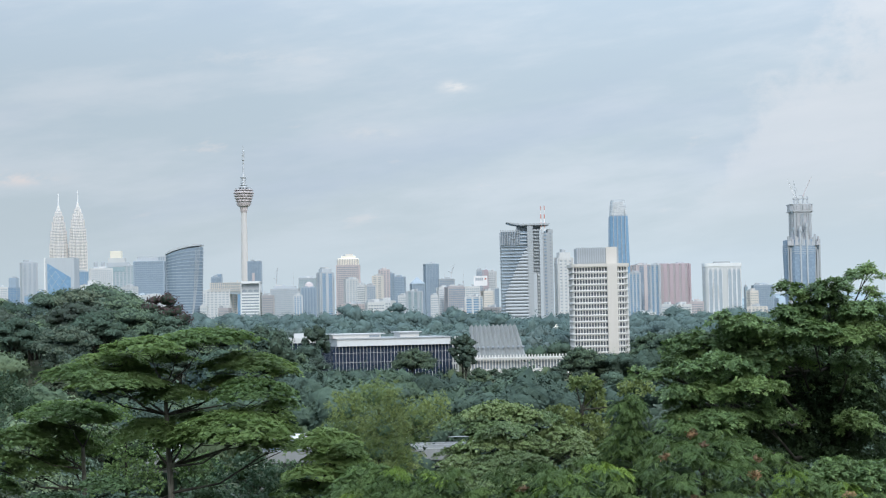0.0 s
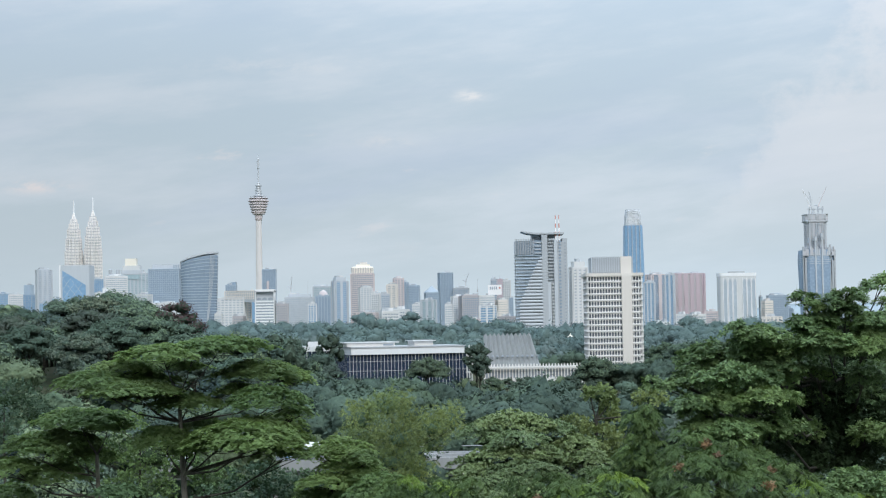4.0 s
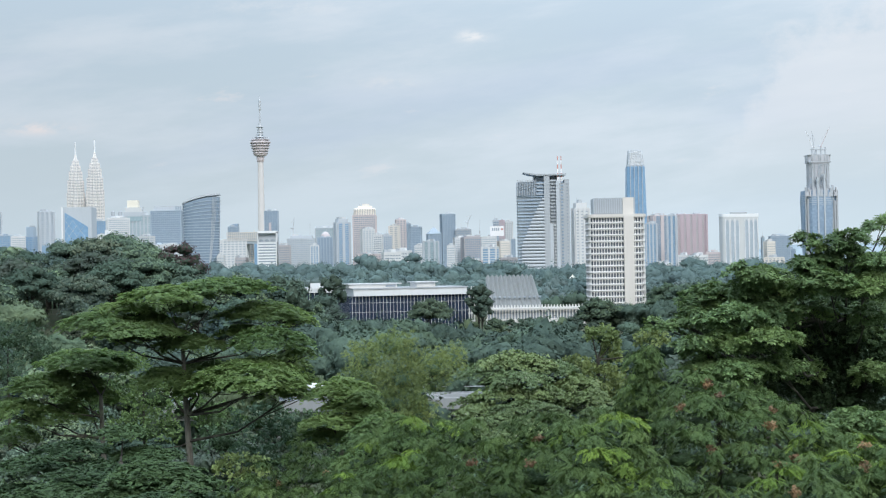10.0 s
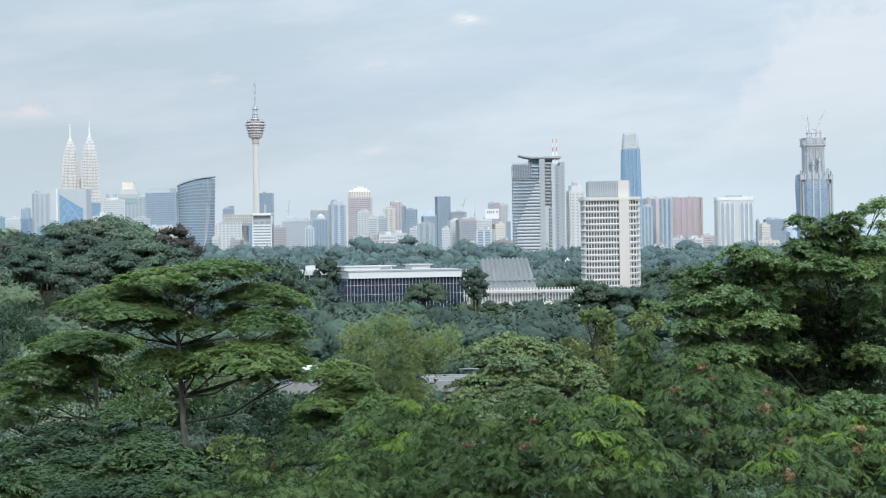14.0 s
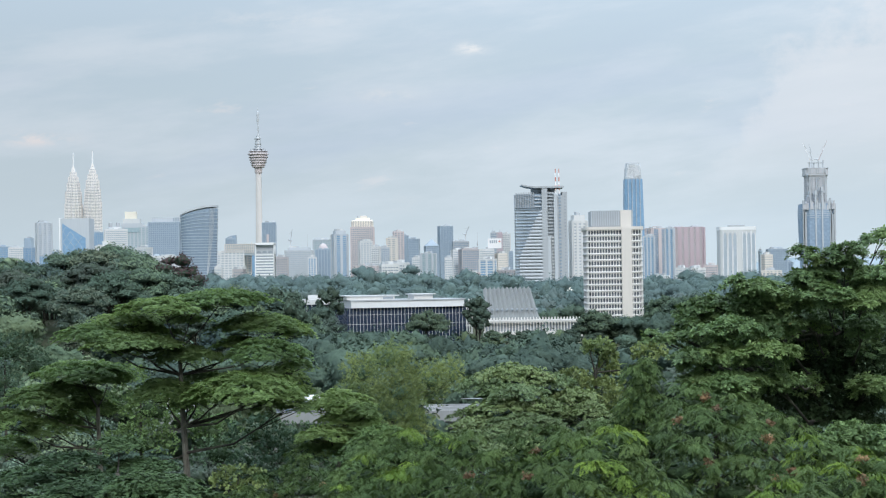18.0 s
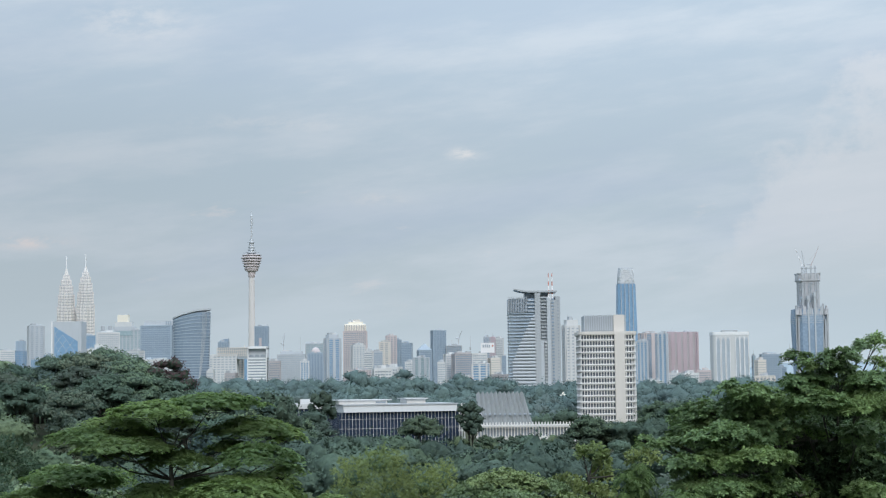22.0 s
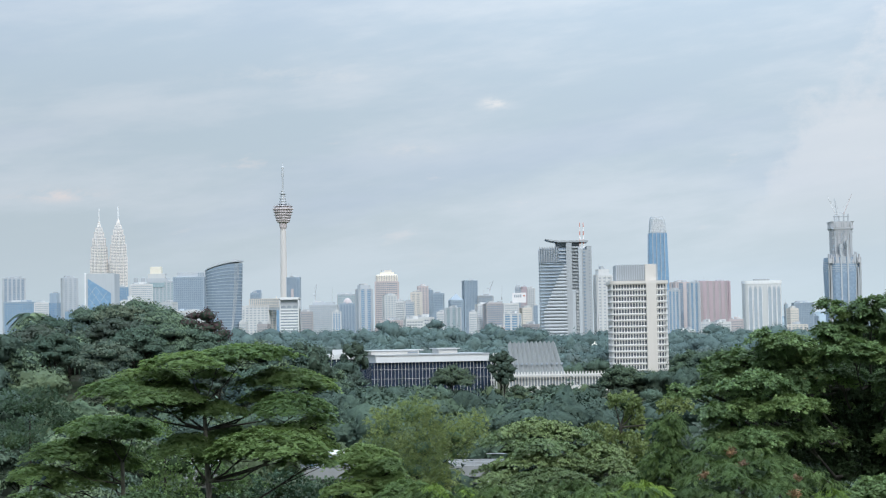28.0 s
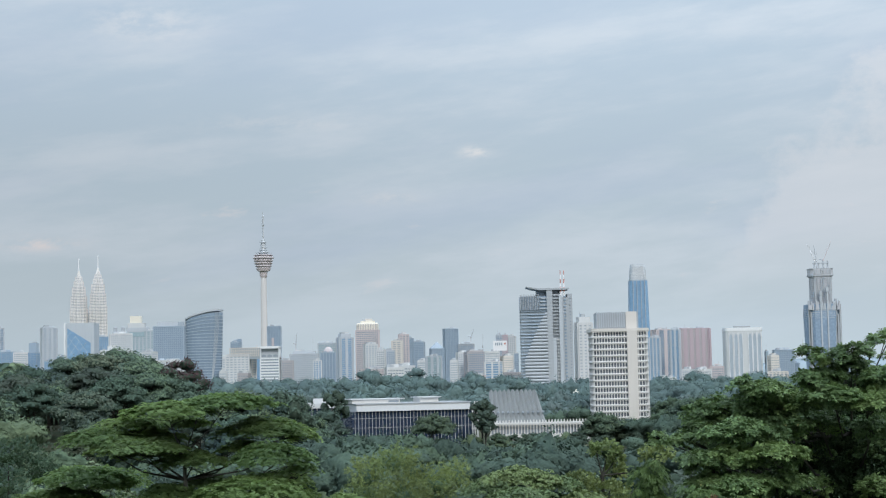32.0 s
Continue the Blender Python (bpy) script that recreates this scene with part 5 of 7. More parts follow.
# ---- foliage ----
L = {
    "rosette": leafy("broad_leaves", (0.052, 0.112, 0.049), (0.286, 0.436, 0.174), (0.30, 0.11, 0.04), 0.003, 0.55, 0.14, 0.5, 0.95, 0.3),
    # dark under-layer and paler top put the clumps' shade and light into colour
    "feather": leafy("shaded_feathery_leaves", (0.032, 0.064, 0.024), (0.090, 0.145, 0.045), None, 0, 0.60, 0.14, 0.6, 0.75, 0.12),
    "feather_mid": leafy("lit_young_feathery_leaves", (0.063, 0.119, 0.045), (0.148, 0.229, 0.087), None, 0, 0.60, 0.16, 0.6, 0.75, 0.12),
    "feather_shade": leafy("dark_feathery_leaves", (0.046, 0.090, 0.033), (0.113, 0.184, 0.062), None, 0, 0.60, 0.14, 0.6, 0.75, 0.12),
    "feather_fresh": leafy("fresh_feathery_leaves", (0.111, 0.202, 0.044), (0.240, 0.371, 0.075), None, 0, 0.60, 0.18, 0.6, 0.75, 0.12),
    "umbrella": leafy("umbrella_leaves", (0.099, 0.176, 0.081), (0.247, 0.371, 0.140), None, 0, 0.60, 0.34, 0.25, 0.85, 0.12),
    # darkened copy of the umbrella leaves: shade on low crowns put into colour
    "umbrella_shade": leafy("shaded_umbrella_leaves", (0.037, 0.077, 0.039), (0.091, 0.154, 0.069), None, 0, 0.60, 0.14, 0.25, 0.85, 0.1),
    "grey": leafy("grey_green_leaves", (0.098, 0.166, 0.076), (0.281, 0.390, 0.180), (0.42, 0.42, 0.34), 0.012, 0.60, 0.10, 0.5, 0.75, 0.2),
    "olive": leafy("olive_leaves", (0.132, 0.199, 0.080), (0.263, 0.344, 0.131), None, 0, 0.60, 0.10, 0.25, 0.4, 0.12),
    "dark": leafy("dark_leaves", (0.057, 0.114, 0.075), (0.126, 0.207, 0.122), None, 0, 0.60, 0.10, 0.2, 0.5, 0.12),
    "light": leafy("light_green_leaves", (0.080, 0.152, 0.063), (0.166, 0.270, 0.103), None, 0, 0.60, 0.10, 0.2, 0.5, 0.12),
    # near-black green: shade inside the crowns is put into this colour
    "gap_shade": leafy("gap_shade_inner_leaves", (0.026, 0.053, 0.024), (0.060, 0.100, 0.046), None, 0, 0.6, 0.03, 0.5, 0.6, 0.1),
    # woodland and hill greens are lifted and blued: haze put into the colour
    "wood_a": leafy("hazed_woodland_leaves", (0.073, 0.116, 0.093), (0.132, 0.194, 0.131), None, 0, 0.8, 0.03, 0.045, 0.3, 0.08, 1.1, 0.0, 0.40, 0.45),
    "wood_b": leafy("hill_leaves", (0.068, 0.115, 0.083), (0.146, 0.204, 0.117), None, 0, 0.8, 0.03, 0.045, 0.3, 0.08, 1.1, 0.0, 0.40, 0.45),
    "wood_c": leafy("deep_woodland_leaves", (0.055, 0.091, 0.078), (0.100, 0.149, 0.108), None, 0, 0.8, 0.03, 0.045, 0.3, 0.08, 1.1, 0.0, 0.40, 0.45),
    "wood_d": leafy("pale_woodland_leaves", (0.103, 0.145, 0.089), (0.168, 0.225, 0.125), None, 0, 0.8, 0.03, 0.045, 0.3, 0.08, 1.1, 0.0, 0.40, 0.45),
    # park greens are palest and bluest, standing in for haze over distance
    "wood_far": leafy("hazed_park_leaves", (0.112, 0.173, 0.168), (0.180, 0.259, 0.239), None, 0, 0.8, 0.03, 0.03, 0.3, 0.08, 0.8, 0.0, 0.35, 0.40),
    "wood_far_deep": leafy("hazed_deep_park_leaves", (0.110, 0.176, 0.172), (0.175, 0.260, 0.239), None, 0, 0.8, 0.03, 0.03, 0.3, 0.08, 0.8, 0.0, 0.35, 0.40),
    # darker inner domes: shade between the leaf sprays is put into this colour
    "core": leafy("gap_shade_woodland_leaves", (0.052, 0.086, 0.066), (0.070, 0.108, 0.078), None, 0, 0.8, 0.03, 0.1, 0.3, 0.08, 1.1, 0.0, 0.30, 0.25),
    "hill_a": leafy("slope_wood_leaves", (0.082, 0.135, 0.119), (0.145, 0.215, 0.163), None, 0, 0.8, 0.03, 0.09, 0.3, 0.08, 1.1, 0.72, 0.45, 0.5),
    "hill_b": leafy("crest_wood_leaves", (0.076, 0.133, 0.108), (0.175, 0.250, 0.163), None, 0, 0.8, 0.03, 0.09, 0.3, 0.08, 1.1, 0.72, 0.45, 0.5),
    "hill_c": leafy("shade_wood_leaves", (0.056, 0.097, 0.104), (0.104, 0.156, 0.146), None, 0, 0.8, 0.03, 0.09, 0.3, 0.08, 1.1, 0.72, 0.45, 0.5),
    "hill_d": leafy("sunny_wood_leaves", (0.123, 0.197, 0.137), (0.196, 0.293, 0.179), None, 0, 0.8, 0.03, 0.09, 0.3, 0.08, 1.1, 0.72, 0.45, 0.5),
    "hill_e": leafy("olive_wood_leaves", (0.079, 0.114, 0.098), (0.137, 0.180, 0.137), None, 0, 0.8, 0.03, 0.09, 0.3, 0.08, 1.1, 0.72, 0.45, 0.5),
    "wine": leafy("wine_red_leaves", (0.070, 0.056, 0.058), (0.110, 0.082, 0.082), None, 0, 0.8, 0.03, 0.1, 0.3, 0.08),
    "pod": leafy("dry_pods", (0.105, 0.062, 0.032), (0.430, 0.290, 0.165), None, 0, 0.8, 0.05, 1.0),
}
BARK = bark_paint("grey_bark", (0.034, 0.031, 0.025))
BARK_PALE = bark_paint("pale_bark", (0.135, 0.130, 0.112))
gen = np.random.default_rng(7)


def scatter_mesh(name, mat, verts, quads, pos, rot, size):
    """One mesh of many copies of a small leaf shape."""
    verts, quads = np.asarray(verts, float), np.asarray(quads, int)
    n, k = len(pos), len(verts)
    v = np.einsum("nij,kj->nki", rot, verts) * size[:, None, None] + pos[:, None, :]
    f = (quads[None] + (np.arange(n) * k)[:, None, None]).reshape(-1)
    me = bpy.data.meshes.new(name)
    me.vertices.add(n * k)
    me.vertices.foreach_set("co", v.reshape(-1))
    me.loops.add(len(f))
    me.loops.foreach_set("vertex_index", f)
    c = quads.shape[1]
    me.polygons.add(len(f) // c)
    me.polygons.foreach_set("loop_start", np.arange(0, len(f), c))
    me.materials.append(mat)
    me.update(calc_edges=True)
    return me


def frames(forward, normal):
    """Rotation matrices whose x runs along forward and z close to normal."""
    x = forward / np.linalg.norm(forward, axis=1)[:, None]
    y = np.cross(normal, x)
    y /= np.linalg.norm(y, axis=1)[:, None] + 1e-9
    return np.stack([x, y, np.cross(x, y)], axis=2)


def leaflet(x, y, ang, ln, wd, z=0.0, fall=0.0, at=0.5):
    """A four-cornered leaf that starts at (x, y) and points along ang."""
    c, s = math.cos(ang), math.sin(ang)
    return [(x, y, z), (x + ln * at * c - wd * s, y + ln * at * s + wd * c, z + 0.02 - fall * 0.4), (x + ln * c, y + ln * s, z - fall), (x + ln * at * c + wd * s, y + ln * at * s - wd * c, z + 0.02 - fall * 0.4)]


def leaf_shape(kind):
    v = []
    if kind == "frond":
        for i in range(6):
            u = 0.10 + i * 0.15
            for s in (-1, 1):
                v += leaflet(u, 0, s * radians(64 - i * 6), 0.36 - 0.04 * abs(i - 2), 0.062, -0.30 * u * u, 0.10)
        v += leaflet(0.92, 0, 0, 0.24, 0.05, -0.26, 0.10)
    elif kind == "flat":
        for s in (-1, 1):
            v += leaflet(0, 0, s * radians(28), 1.0, 0.26, 0, 0.08)
    elif kind == "rosette":
        for i in range(7):
            a = 2 * math.pi * i / 7 + 0.3 * (i % 3)
            v += leaflet(0.05 * math.cos(a), 0.05 * math.sin(a), a, 0.80 + 0.2 * (i % 2), 0.22, 0.10 * (i % 2), 0.05 + 0.30 * (i % 3 == 0), 0.64)
    elif kind == "clump":
        r = np.random.default_rng(3)
        for i in range(5):
            a, e = r.uniform(0, 6.28), r.uniform(-0.25, 0.3)
            v += leaflet(0.35 * math.cos(a + 2), 0.35 * math.sin(a + 2), a, r.uniform(0.65, 1.0), r.uniform(0.20, 0.32), e, r.uniform(-0.1, 0.35))
    elif kind == "hanging":
        for i in range(4):
            for s in (-1, 1):
                v += leaflet(0.1 + 0.24 * i, 0, s * radians(50), 0.42, 0.13, -0.10 * i, 0.26)
        v += leaflet(1.0, 0, 0, 0.4, 0.12, -0.36, 0.3)
    elif kind == "fine":
        for k in range(3):
            v += leaflet(0, 0, radians(-38 + 38 * k), 0.85 + 0.15 * (k == 1), 0.085, 0.0, 0.06 * k)
    q = [[i, i + 1, i + 2, i + 3] for i in range(0, len(v), 4)]
    return v, q


SHAPES = {k: leaf_shape(k) for k in ("frond", "flat", "rosette", "clump", "hanging", "fine")}


def lump_shape(cuts=1):
    """A rough many-sided lump."""
    bm = bmesh.new()
    bmesh.ops.create_icosphere(bm, subdivisions=cuts, radius=1.0)
    v = [tuple(p.co) for p in bm.verts]
    f = [[q.index for q in p.verts] for p in bm.faces]
    bm.free()
    return np.array(v), np.array(f)


LUMP_V, LUMP_F = lump_shape()


def lump_arrays(lobes, shrink):
    """Uneven leafy masses, one a lobe: places and triangles."""
    n, k = len(lobes), len(LUMP_V)
    lb = np.array(lobes)
    wob = 1 + 0.46 * (gen.random((n, k)) - 0.5)
    ph = gen.uniform(0, 6.28, (n, 3))
    wob += 0.14 * np.sin(LUMP_V[None, :, 0] * 4 + ph[:, None, 0]) * np.cos(LUMP_V[None, :, 2] * 4 + ph[:, None, 1])
    v = LUMP_V[None] * wob[..., None] * shrink * np.stack([lb[:, 3], lb[:, 3], lb[:, 4]], 1)[:, None, :] + lb[:, None, :3]
    f = LUMP_F[None] + (np.arange(n) * k)[:, None, None]
    return v.reshape(-1, 3), f.reshape(-1, 3)


def leafy_mass(name, mat, lobes, cards, size, shrink=0.74, keep=1, jitter=0.32, bare=0, thick=0.28):
    """Leaf sprays standing off dark inner masses, in one mesh."""
    va, fa = lump_arrays(lobes, shrink)
    pos, out = [], []
    for l in lobes[bare:]:
        p, d = shell(l, max(6, int(cards * l[3] * (0.5 * l[3] + 0.7 * l[4]))), 0.12, thick)
        pos.append(p), out.append(d)
    pos, out = np.concatenate(pos), np.concatenate(out)
    n = len(pos)
    v, q = SHAPES["clump"]
    v, q = np.array(v[:4 * keep]), np.array(q[:keep])
    if keep == 1:
        v = np.array(leaflet(-0.5, 0, 0, 1.0, 0.42, 0.0, 0.1))
    nrm = out * 0.8 + np.array([0, 0, 0.2]) + gen.normal(size=(n, 3)) * jitter
    rot = frames(np.cross(out, gen.normal(size=(n, 3))), nrm)
    vb = (np.einsum("nij,kj->nki", rot, v) * (size * gen.uniform(0.5, 1.35, n))[:, None, None] + pos[:, None, :]).reshape(-1, 3)
    fb = (q[None] + (np.arange(n) * len(v))[:, None, None]).reshape(-1, 4) + len(va)
    me = bpy.data.meshes.new(name)
    me.vertices.add(len(va) + len(vb))
    me.vertices.foreach_set("co", np.concatenate([va, vb]).reshape(-1))
    me.loops.add(fa.size + fb.size)
    me.loops.foreach_set("vertex_index", np.concatenate([fa.reshape(-1), fb.reshape(-1)]))
    me.polygons.add(len(fa) + len(fb))
    me.polygons.foreach_set("loop_start", np.concatenate([np.arange(len(fa)) * 3, fa.size + np.arange(len(fb)) * 4]))
    me.materials.append(mat)
    me.update(calc_edges=True)
    return me


DOME_V, DOME_F = lump_shape(2)


def dome_mesh(name, mat, domes, cards, size, under=-0.45, rough=0.3, thick=0.34, mid=None, core=None, sink=0.30):
    """Uneven leafy domes: leaf clumps laid over a rough inner dome, all in one mesh."""
    lb = np.array(domes)
    n, k = len(lb), len(DOME_V)
    ph = gen.uniform(0, 6.28, (n, 6))

    def swell(d, grain):
        q = ph[:, None, :]
        a = 0.26 * np.sin(5.2 * d[..., 0] + q[..., 0]) * np.cos(4.6 * d[..., 1] + q[..., 1]) + 0.20 * np.sin(6.5 * d[..., 2] + q[..., 2]) * np.cos(7.5 * d[..., 0] + q[..., 3])
        return 1 + a + 0.13 * np.sin(13 * d[..., 0] + q[..., 4]) * np.cos(12 * d[..., 1] + 9 * d[..., 2] + q[..., 5]) + grain

    scale = np.stack([lb[:, 3], lb[:, 3], lb[:, 4]], 1)[:, None, :]
    d = np.broadcast_to(DOME_V[None], (n, k, 3))
    va = (d * swell(d, gen.uniform(-0.5, 0.5, (n, k)) * rough - sink)[..., None] * scale + lb[:, None, :3]).reshape(-1, 3)
    fa = (DOME_F[None] + (np.arange(n) * k)[:, None, None]).reshape(-1, 3)
    area = lb[:, 3] * (0.5 * lb[:, 3] + 0.7 * lb[:, 4])
    own = np.repeat(np.arange(n), np.maximum(8, (cards * area).astype(int)))
    w, t = gen.uniform(under, 1.0, len(own)), gen.uniform(0, 6.283, len(own))
    c = np.sqrt(1 - w * w)
    d = np.stack([np.cos(t) * c, np.sin(t) * c, w], 1)
    ph = ph[own]
    q = swell(d[:, None, :], (gen.uniform(-1.0, 0.4, len(own)) * thick)[:, None])[:, 0]
    pos = lb[own, :3] + d * q[:, None] * scale[own, 0]
    way = d if mid is None else (lambda v: v / np.linalg.norm(v, axis=1)[:, None])(pos - np.array(mid)) * 0.6 + d * 0.4
    nrm = way * 0.75 + np.array([0, 0, 0.35]) + gen.normal(size=d.shape) * 0.22
    rot = frames(np.cross(way, gen.normal(size=d.shape)) + way * 0.5, nrm)
    v = np.array(leaflet(-0.5, 0, 0, 1.0, 0.30, 0.0, 0.16))
    vb = (np.einsum("nij,kj->nki", rot, v) * (size * gen.uniform(0.5, 1.3, len(own)))[:, None, None] + pos[:, None, :]).reshape(-1, 3)
    fb = np.arange(len(vb)) + len(va)
    me = bpy.data.meshes.new(name)
    me.vertices.add(len(va) + len(vb))
    me.vertices.foreach_set("co", np.concatenate([va, vb]).reshape(-1))
    me.loops.add(fa.size + fb.size)
    me.loops.foreach_set("vertex_index", np.concatenate([fa.reshape(-1), fb]))
    me.polygons.add(len(fa) + len(fb) // 4)
    me.polygons.foreach_set("loop_start", np.concatenate([np.arange(len(fa)) * 3, fa.size + np.arange(len(fb) // 4) * 4]))
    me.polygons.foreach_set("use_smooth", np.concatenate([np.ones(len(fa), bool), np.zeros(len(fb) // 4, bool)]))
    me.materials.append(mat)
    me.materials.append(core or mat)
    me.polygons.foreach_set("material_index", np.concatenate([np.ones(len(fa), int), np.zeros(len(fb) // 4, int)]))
    me.update(calc_edges=True)
    return me


def shell(lobe, n, under=0.25, thick=0.35):
    """Random places near the skin of one crown lobe, and the way out from it."""
    x, y, z, rx, rz = lobe
    d = gen.normal(size=(n, 3))
    d /= np.linalg.norm(d, axis=1)[:, None]
    flip = (d[:, 2] < 0) & (gen.random(n) > under)
    d[flip, 2] *= -1
    lump = 1 + 0.16 * np.sin(d[:, 0] * 5 + x) * np.cos(d[:, 1] * 6 + z) + 0.12 * np.sin(d[:, 2] * 9 + d[:, 0] * 7 + y)
    r = (1 - thick * gen.random(n) ** 1.6) * lump
    return np.array([x, y, z]) + d * r[:, None] * np.array([rx, rx, rz]), d


def limbs(root, top_z, lobes, radius, mat, parent, lean=0.0, rise=0.12):
    """A tapered trunk and one bent, tapering limb to each lobe."""
    x, y, z0 = root
    s = Shape()
    prev, pr = Vector((x, y, z0 - 0.5)), radius * 1.25
    pts = []
    for i in range(1, 15):
        u = i / 14
        p = Vector((x + lean * u + 0.25 * radius * math.sin(5 * u + x), y + 0.25 * radius * math.cos(4 * u + y), z0 + (top_z - z0) * u))
        r = radius * (1.05 - 0.72 * u)
        s.bar(prev, p, pr, 8, r)
        pts.append((p, r))
        prev, pr = p, r
    part("trunk", s, mat, parent)
    for lx, ly, lz, rx, rz in lobes:
        end = Vector((lx, ly, lz - rz * 0.35))
        best = max((q for q in pts if q[0].z < end.z - rise * (end - q[0]).to_2d().length), key=lambda q: q[0].z, default=pts[3])
        a, r = best
        mid = a.lerp(end, 0.5) + Vector((0, 0, -0.10 * (end - a).to_2d().length))
        b = Shape()
        r = min(r * 0.6, radius * 0.34)
        b.bar(a, mid, r, 6, r * 0.6)
        b.bar(mid, end, r * 0.6, 6, r * 0.3)
        for k in range(6):
            t = 2 * math.pi * k / 6 + lx
            tip = end + Vector((math.cos(t) * rx * 0.75, math.sin(t) * rx * 0.75, rz * (0.2 + 0.3 * (k % 2))))
            elbow = end.lerp(tip, 0.5) - Vector((0, 0, 0.12 * rx))
            b.bar(mid.lerp(end, 0.4 + 0.1 * k), elbow, r * 0.28, 4, r * 0.2)
            b.bar(elbow, tip, r * 0.2, 4, r * 0.06)
        part("limb", b, BARK, parent)


def crown_part(name, parent, lobes, kind, mat, size, per_m2, up=0.6, under=0.25, thick=0.35, jitter=0.5, label="", droop=0.0):
    pos, out = [], []
    for lb in lobes:
        rx, rz = lb[3], lb[4]
        area = 2 * math.pi * rx * (0.5 * rx + 0.7 * rz)
        p, d = shell(lb, max(30, int(area * per_m2)), under, thick)
        pos.append(p), out.append(d)
    pos, out = np.concatenate(pos), np.concatenate(out)
    n = len(pos)
    nrm = out * (1 - up) + np.array([0, 0, up]) + gen.normal(size=(n, 3)) * 0.28 * jitter
    fwd = out * np.array([1, 1, 0.25]) + gen.normal(size=(n, 3)) * jitter - np.array([0, 0, droop])
    v, q = SHAPES[kind]
    me = scatter_mesh(name, mat, v, q, pos, frames(fwd, nrm), size * gen.uniform(0.65, 1.25, n))
    return part(name, me, mat, parent, label)


def spin(t, k):
    return np.stack([np.cos(t), np.sin(t), np.full_like(t, k)], -1)


def tier(name, parent, lobe, kind, mat, leaf, pad, per_pad, gap=1.3, sag=0.35, layers=1, jitter=0.35, drop=0.5, ruffle=0.25):
    """One spreading tier of a crown: shallow pads of leaves over a low dome, scalloped at the rim, lower layers peeping out beneath."""
    x, y, z, rad, h = lobe
    ph = gen.uniform(0, 6.28, 3)
    n = max(4, int(rad * rad / (pad * pad) * gap))
    pos, fwd, nrm = [], [], []
    for k in range(layers):
        m = n if k == 0 else int(n * 0.75)
        t, q = gen.uniform(0, 6.283, m), np.sqrt(gen.random(m))
        rim = rad * (1 + 0.15 * np.sin(3 * t + ph[0]) + 0.11 * np.sin(5 * t + ph[1]) + 0.07 * np.sin(9 * t + ph[2]))
        top = h * (1 - 1.15 * q ** 2.4) - k * drop + gen.normal(size=m) * ruffle * max(h, 0.25)
        mid = np.stack([x + np.cos(t) * q * rim, y + np.sin(t) * q * rim, z + top], 1)
        out = spin(t, 0.0)
        r = pad * gen.uniform(0.6, 1.3, m)
        a, u = gen.uniform(0, 6.283, (m, per_pad)), np.sqrt(gen.random((m, per_pad)))
        slope = 1.6 * h * q / rad + 0.10
        side = np.einsum("nmk,nk->nm", spin(a, 0.0), out) * u
        off = np.stack([np.cos(a) * u, np.sin(a) * u, 0.12 - sag * u * u - side * slope[:, None]], 2) * r[:, None, None]
        pos.append((mid[:, None, :] + off).reshape(-1, 3))
        fwd.append((spin(a, 0.0) * 0.9 + out[:, None, :] * 0.5 + np.array([0, 0, -1.0]) * (sag * u * 0.9)[..., None]).reshape(-1, 3))
        nrm.append((np.array([0, 0, 1.0]) + (spin(a, 0.0) * sag * u[..., None] + out[:, None, :] * (q * q)[:, None, None] * 0.55)).reshape(-1, 3))
    pos, fwd, nrm = np.concatenate(pos), np.concatenate(fwd), np.concatenate(nrm)
    fwd += gen.normal(size=pos.shape) * jitter * np.array([1, 1, 0.6])
    nrm += gen.normal(size=pos.shape) * jitter
    v, f = SHAPES[kind]
    return tagged(part(name, scatter_mesh(name, mat, v, f, pos, frames(fwd, nrm), leaf * gen.uniform(0.65, 1.3, len(pos))), mat, parent), kind="stuff")


def puff(name, parent, lobe, kind, mat, leaf, dense, rise=0.3, low=-0.5, jitter=0.45, thick=0.4):
    """One rounded mass of a crown, of leaves that stand outwards and up."""
    x, y, z, rx, rz = lobe
    n = int(dense * rx * (0.5 * rx + 0.7 * rz) * 6.3)
    w, t = gen.uniform(low, 1.0, n), gen.uniform(0, 6.283, n)
    c = np.sqrt(1 - w * w)
    d = np.stack([np.cos(t) * c, np.sin(t) * c, w], 1)
    ph = gen.uniform(0, 6.28, 4)
    k = 1 + 0.20 * np.sin(4 * d[:, 0] + ph[0]) * np.cos(4 * d[:, 1] + ph[1]) + 0.16 * np.sin(8 * d[:, 2] + ph[2]) * np.cos(7 * d[:, 0] + ph[3]) - thick * gen.random(n) ** 1.5
    pos = np.array([x, y, z]) + d * k[:, None] * np.array([rx, rx, rz])
    fwd = d + np.array([0, 0, rise]) + gen.normal(size=d.shape) * jitter
    nrm = d * 0.6 + np.array([0, 0, 0.6]) + gen.normal(size=d.shape) * jitter
    v, f = SHAPES[kind]
    return tagged(part(name, scatter_mesh(name, mat, v, f, pos, frames(fwd, nrm), leaf * gen.uniform(0.6, 1.3, n)), mat, parent), kind="stuff")


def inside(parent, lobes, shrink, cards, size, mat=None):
    """Darkened leaf masses within a crown, one a lobe: gap shade put into the colour."""
    mat = mat or L["gap_shade"]
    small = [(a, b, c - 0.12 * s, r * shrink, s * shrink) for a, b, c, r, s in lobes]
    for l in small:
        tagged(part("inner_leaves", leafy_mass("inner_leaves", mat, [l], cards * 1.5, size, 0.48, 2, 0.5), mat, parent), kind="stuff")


def local(x, y, lobes):
    z0 = ground_z(x, y)
    return z0, [(a - x, b - y, c - z0, r, s) for a, b, c, r, s in lobes]


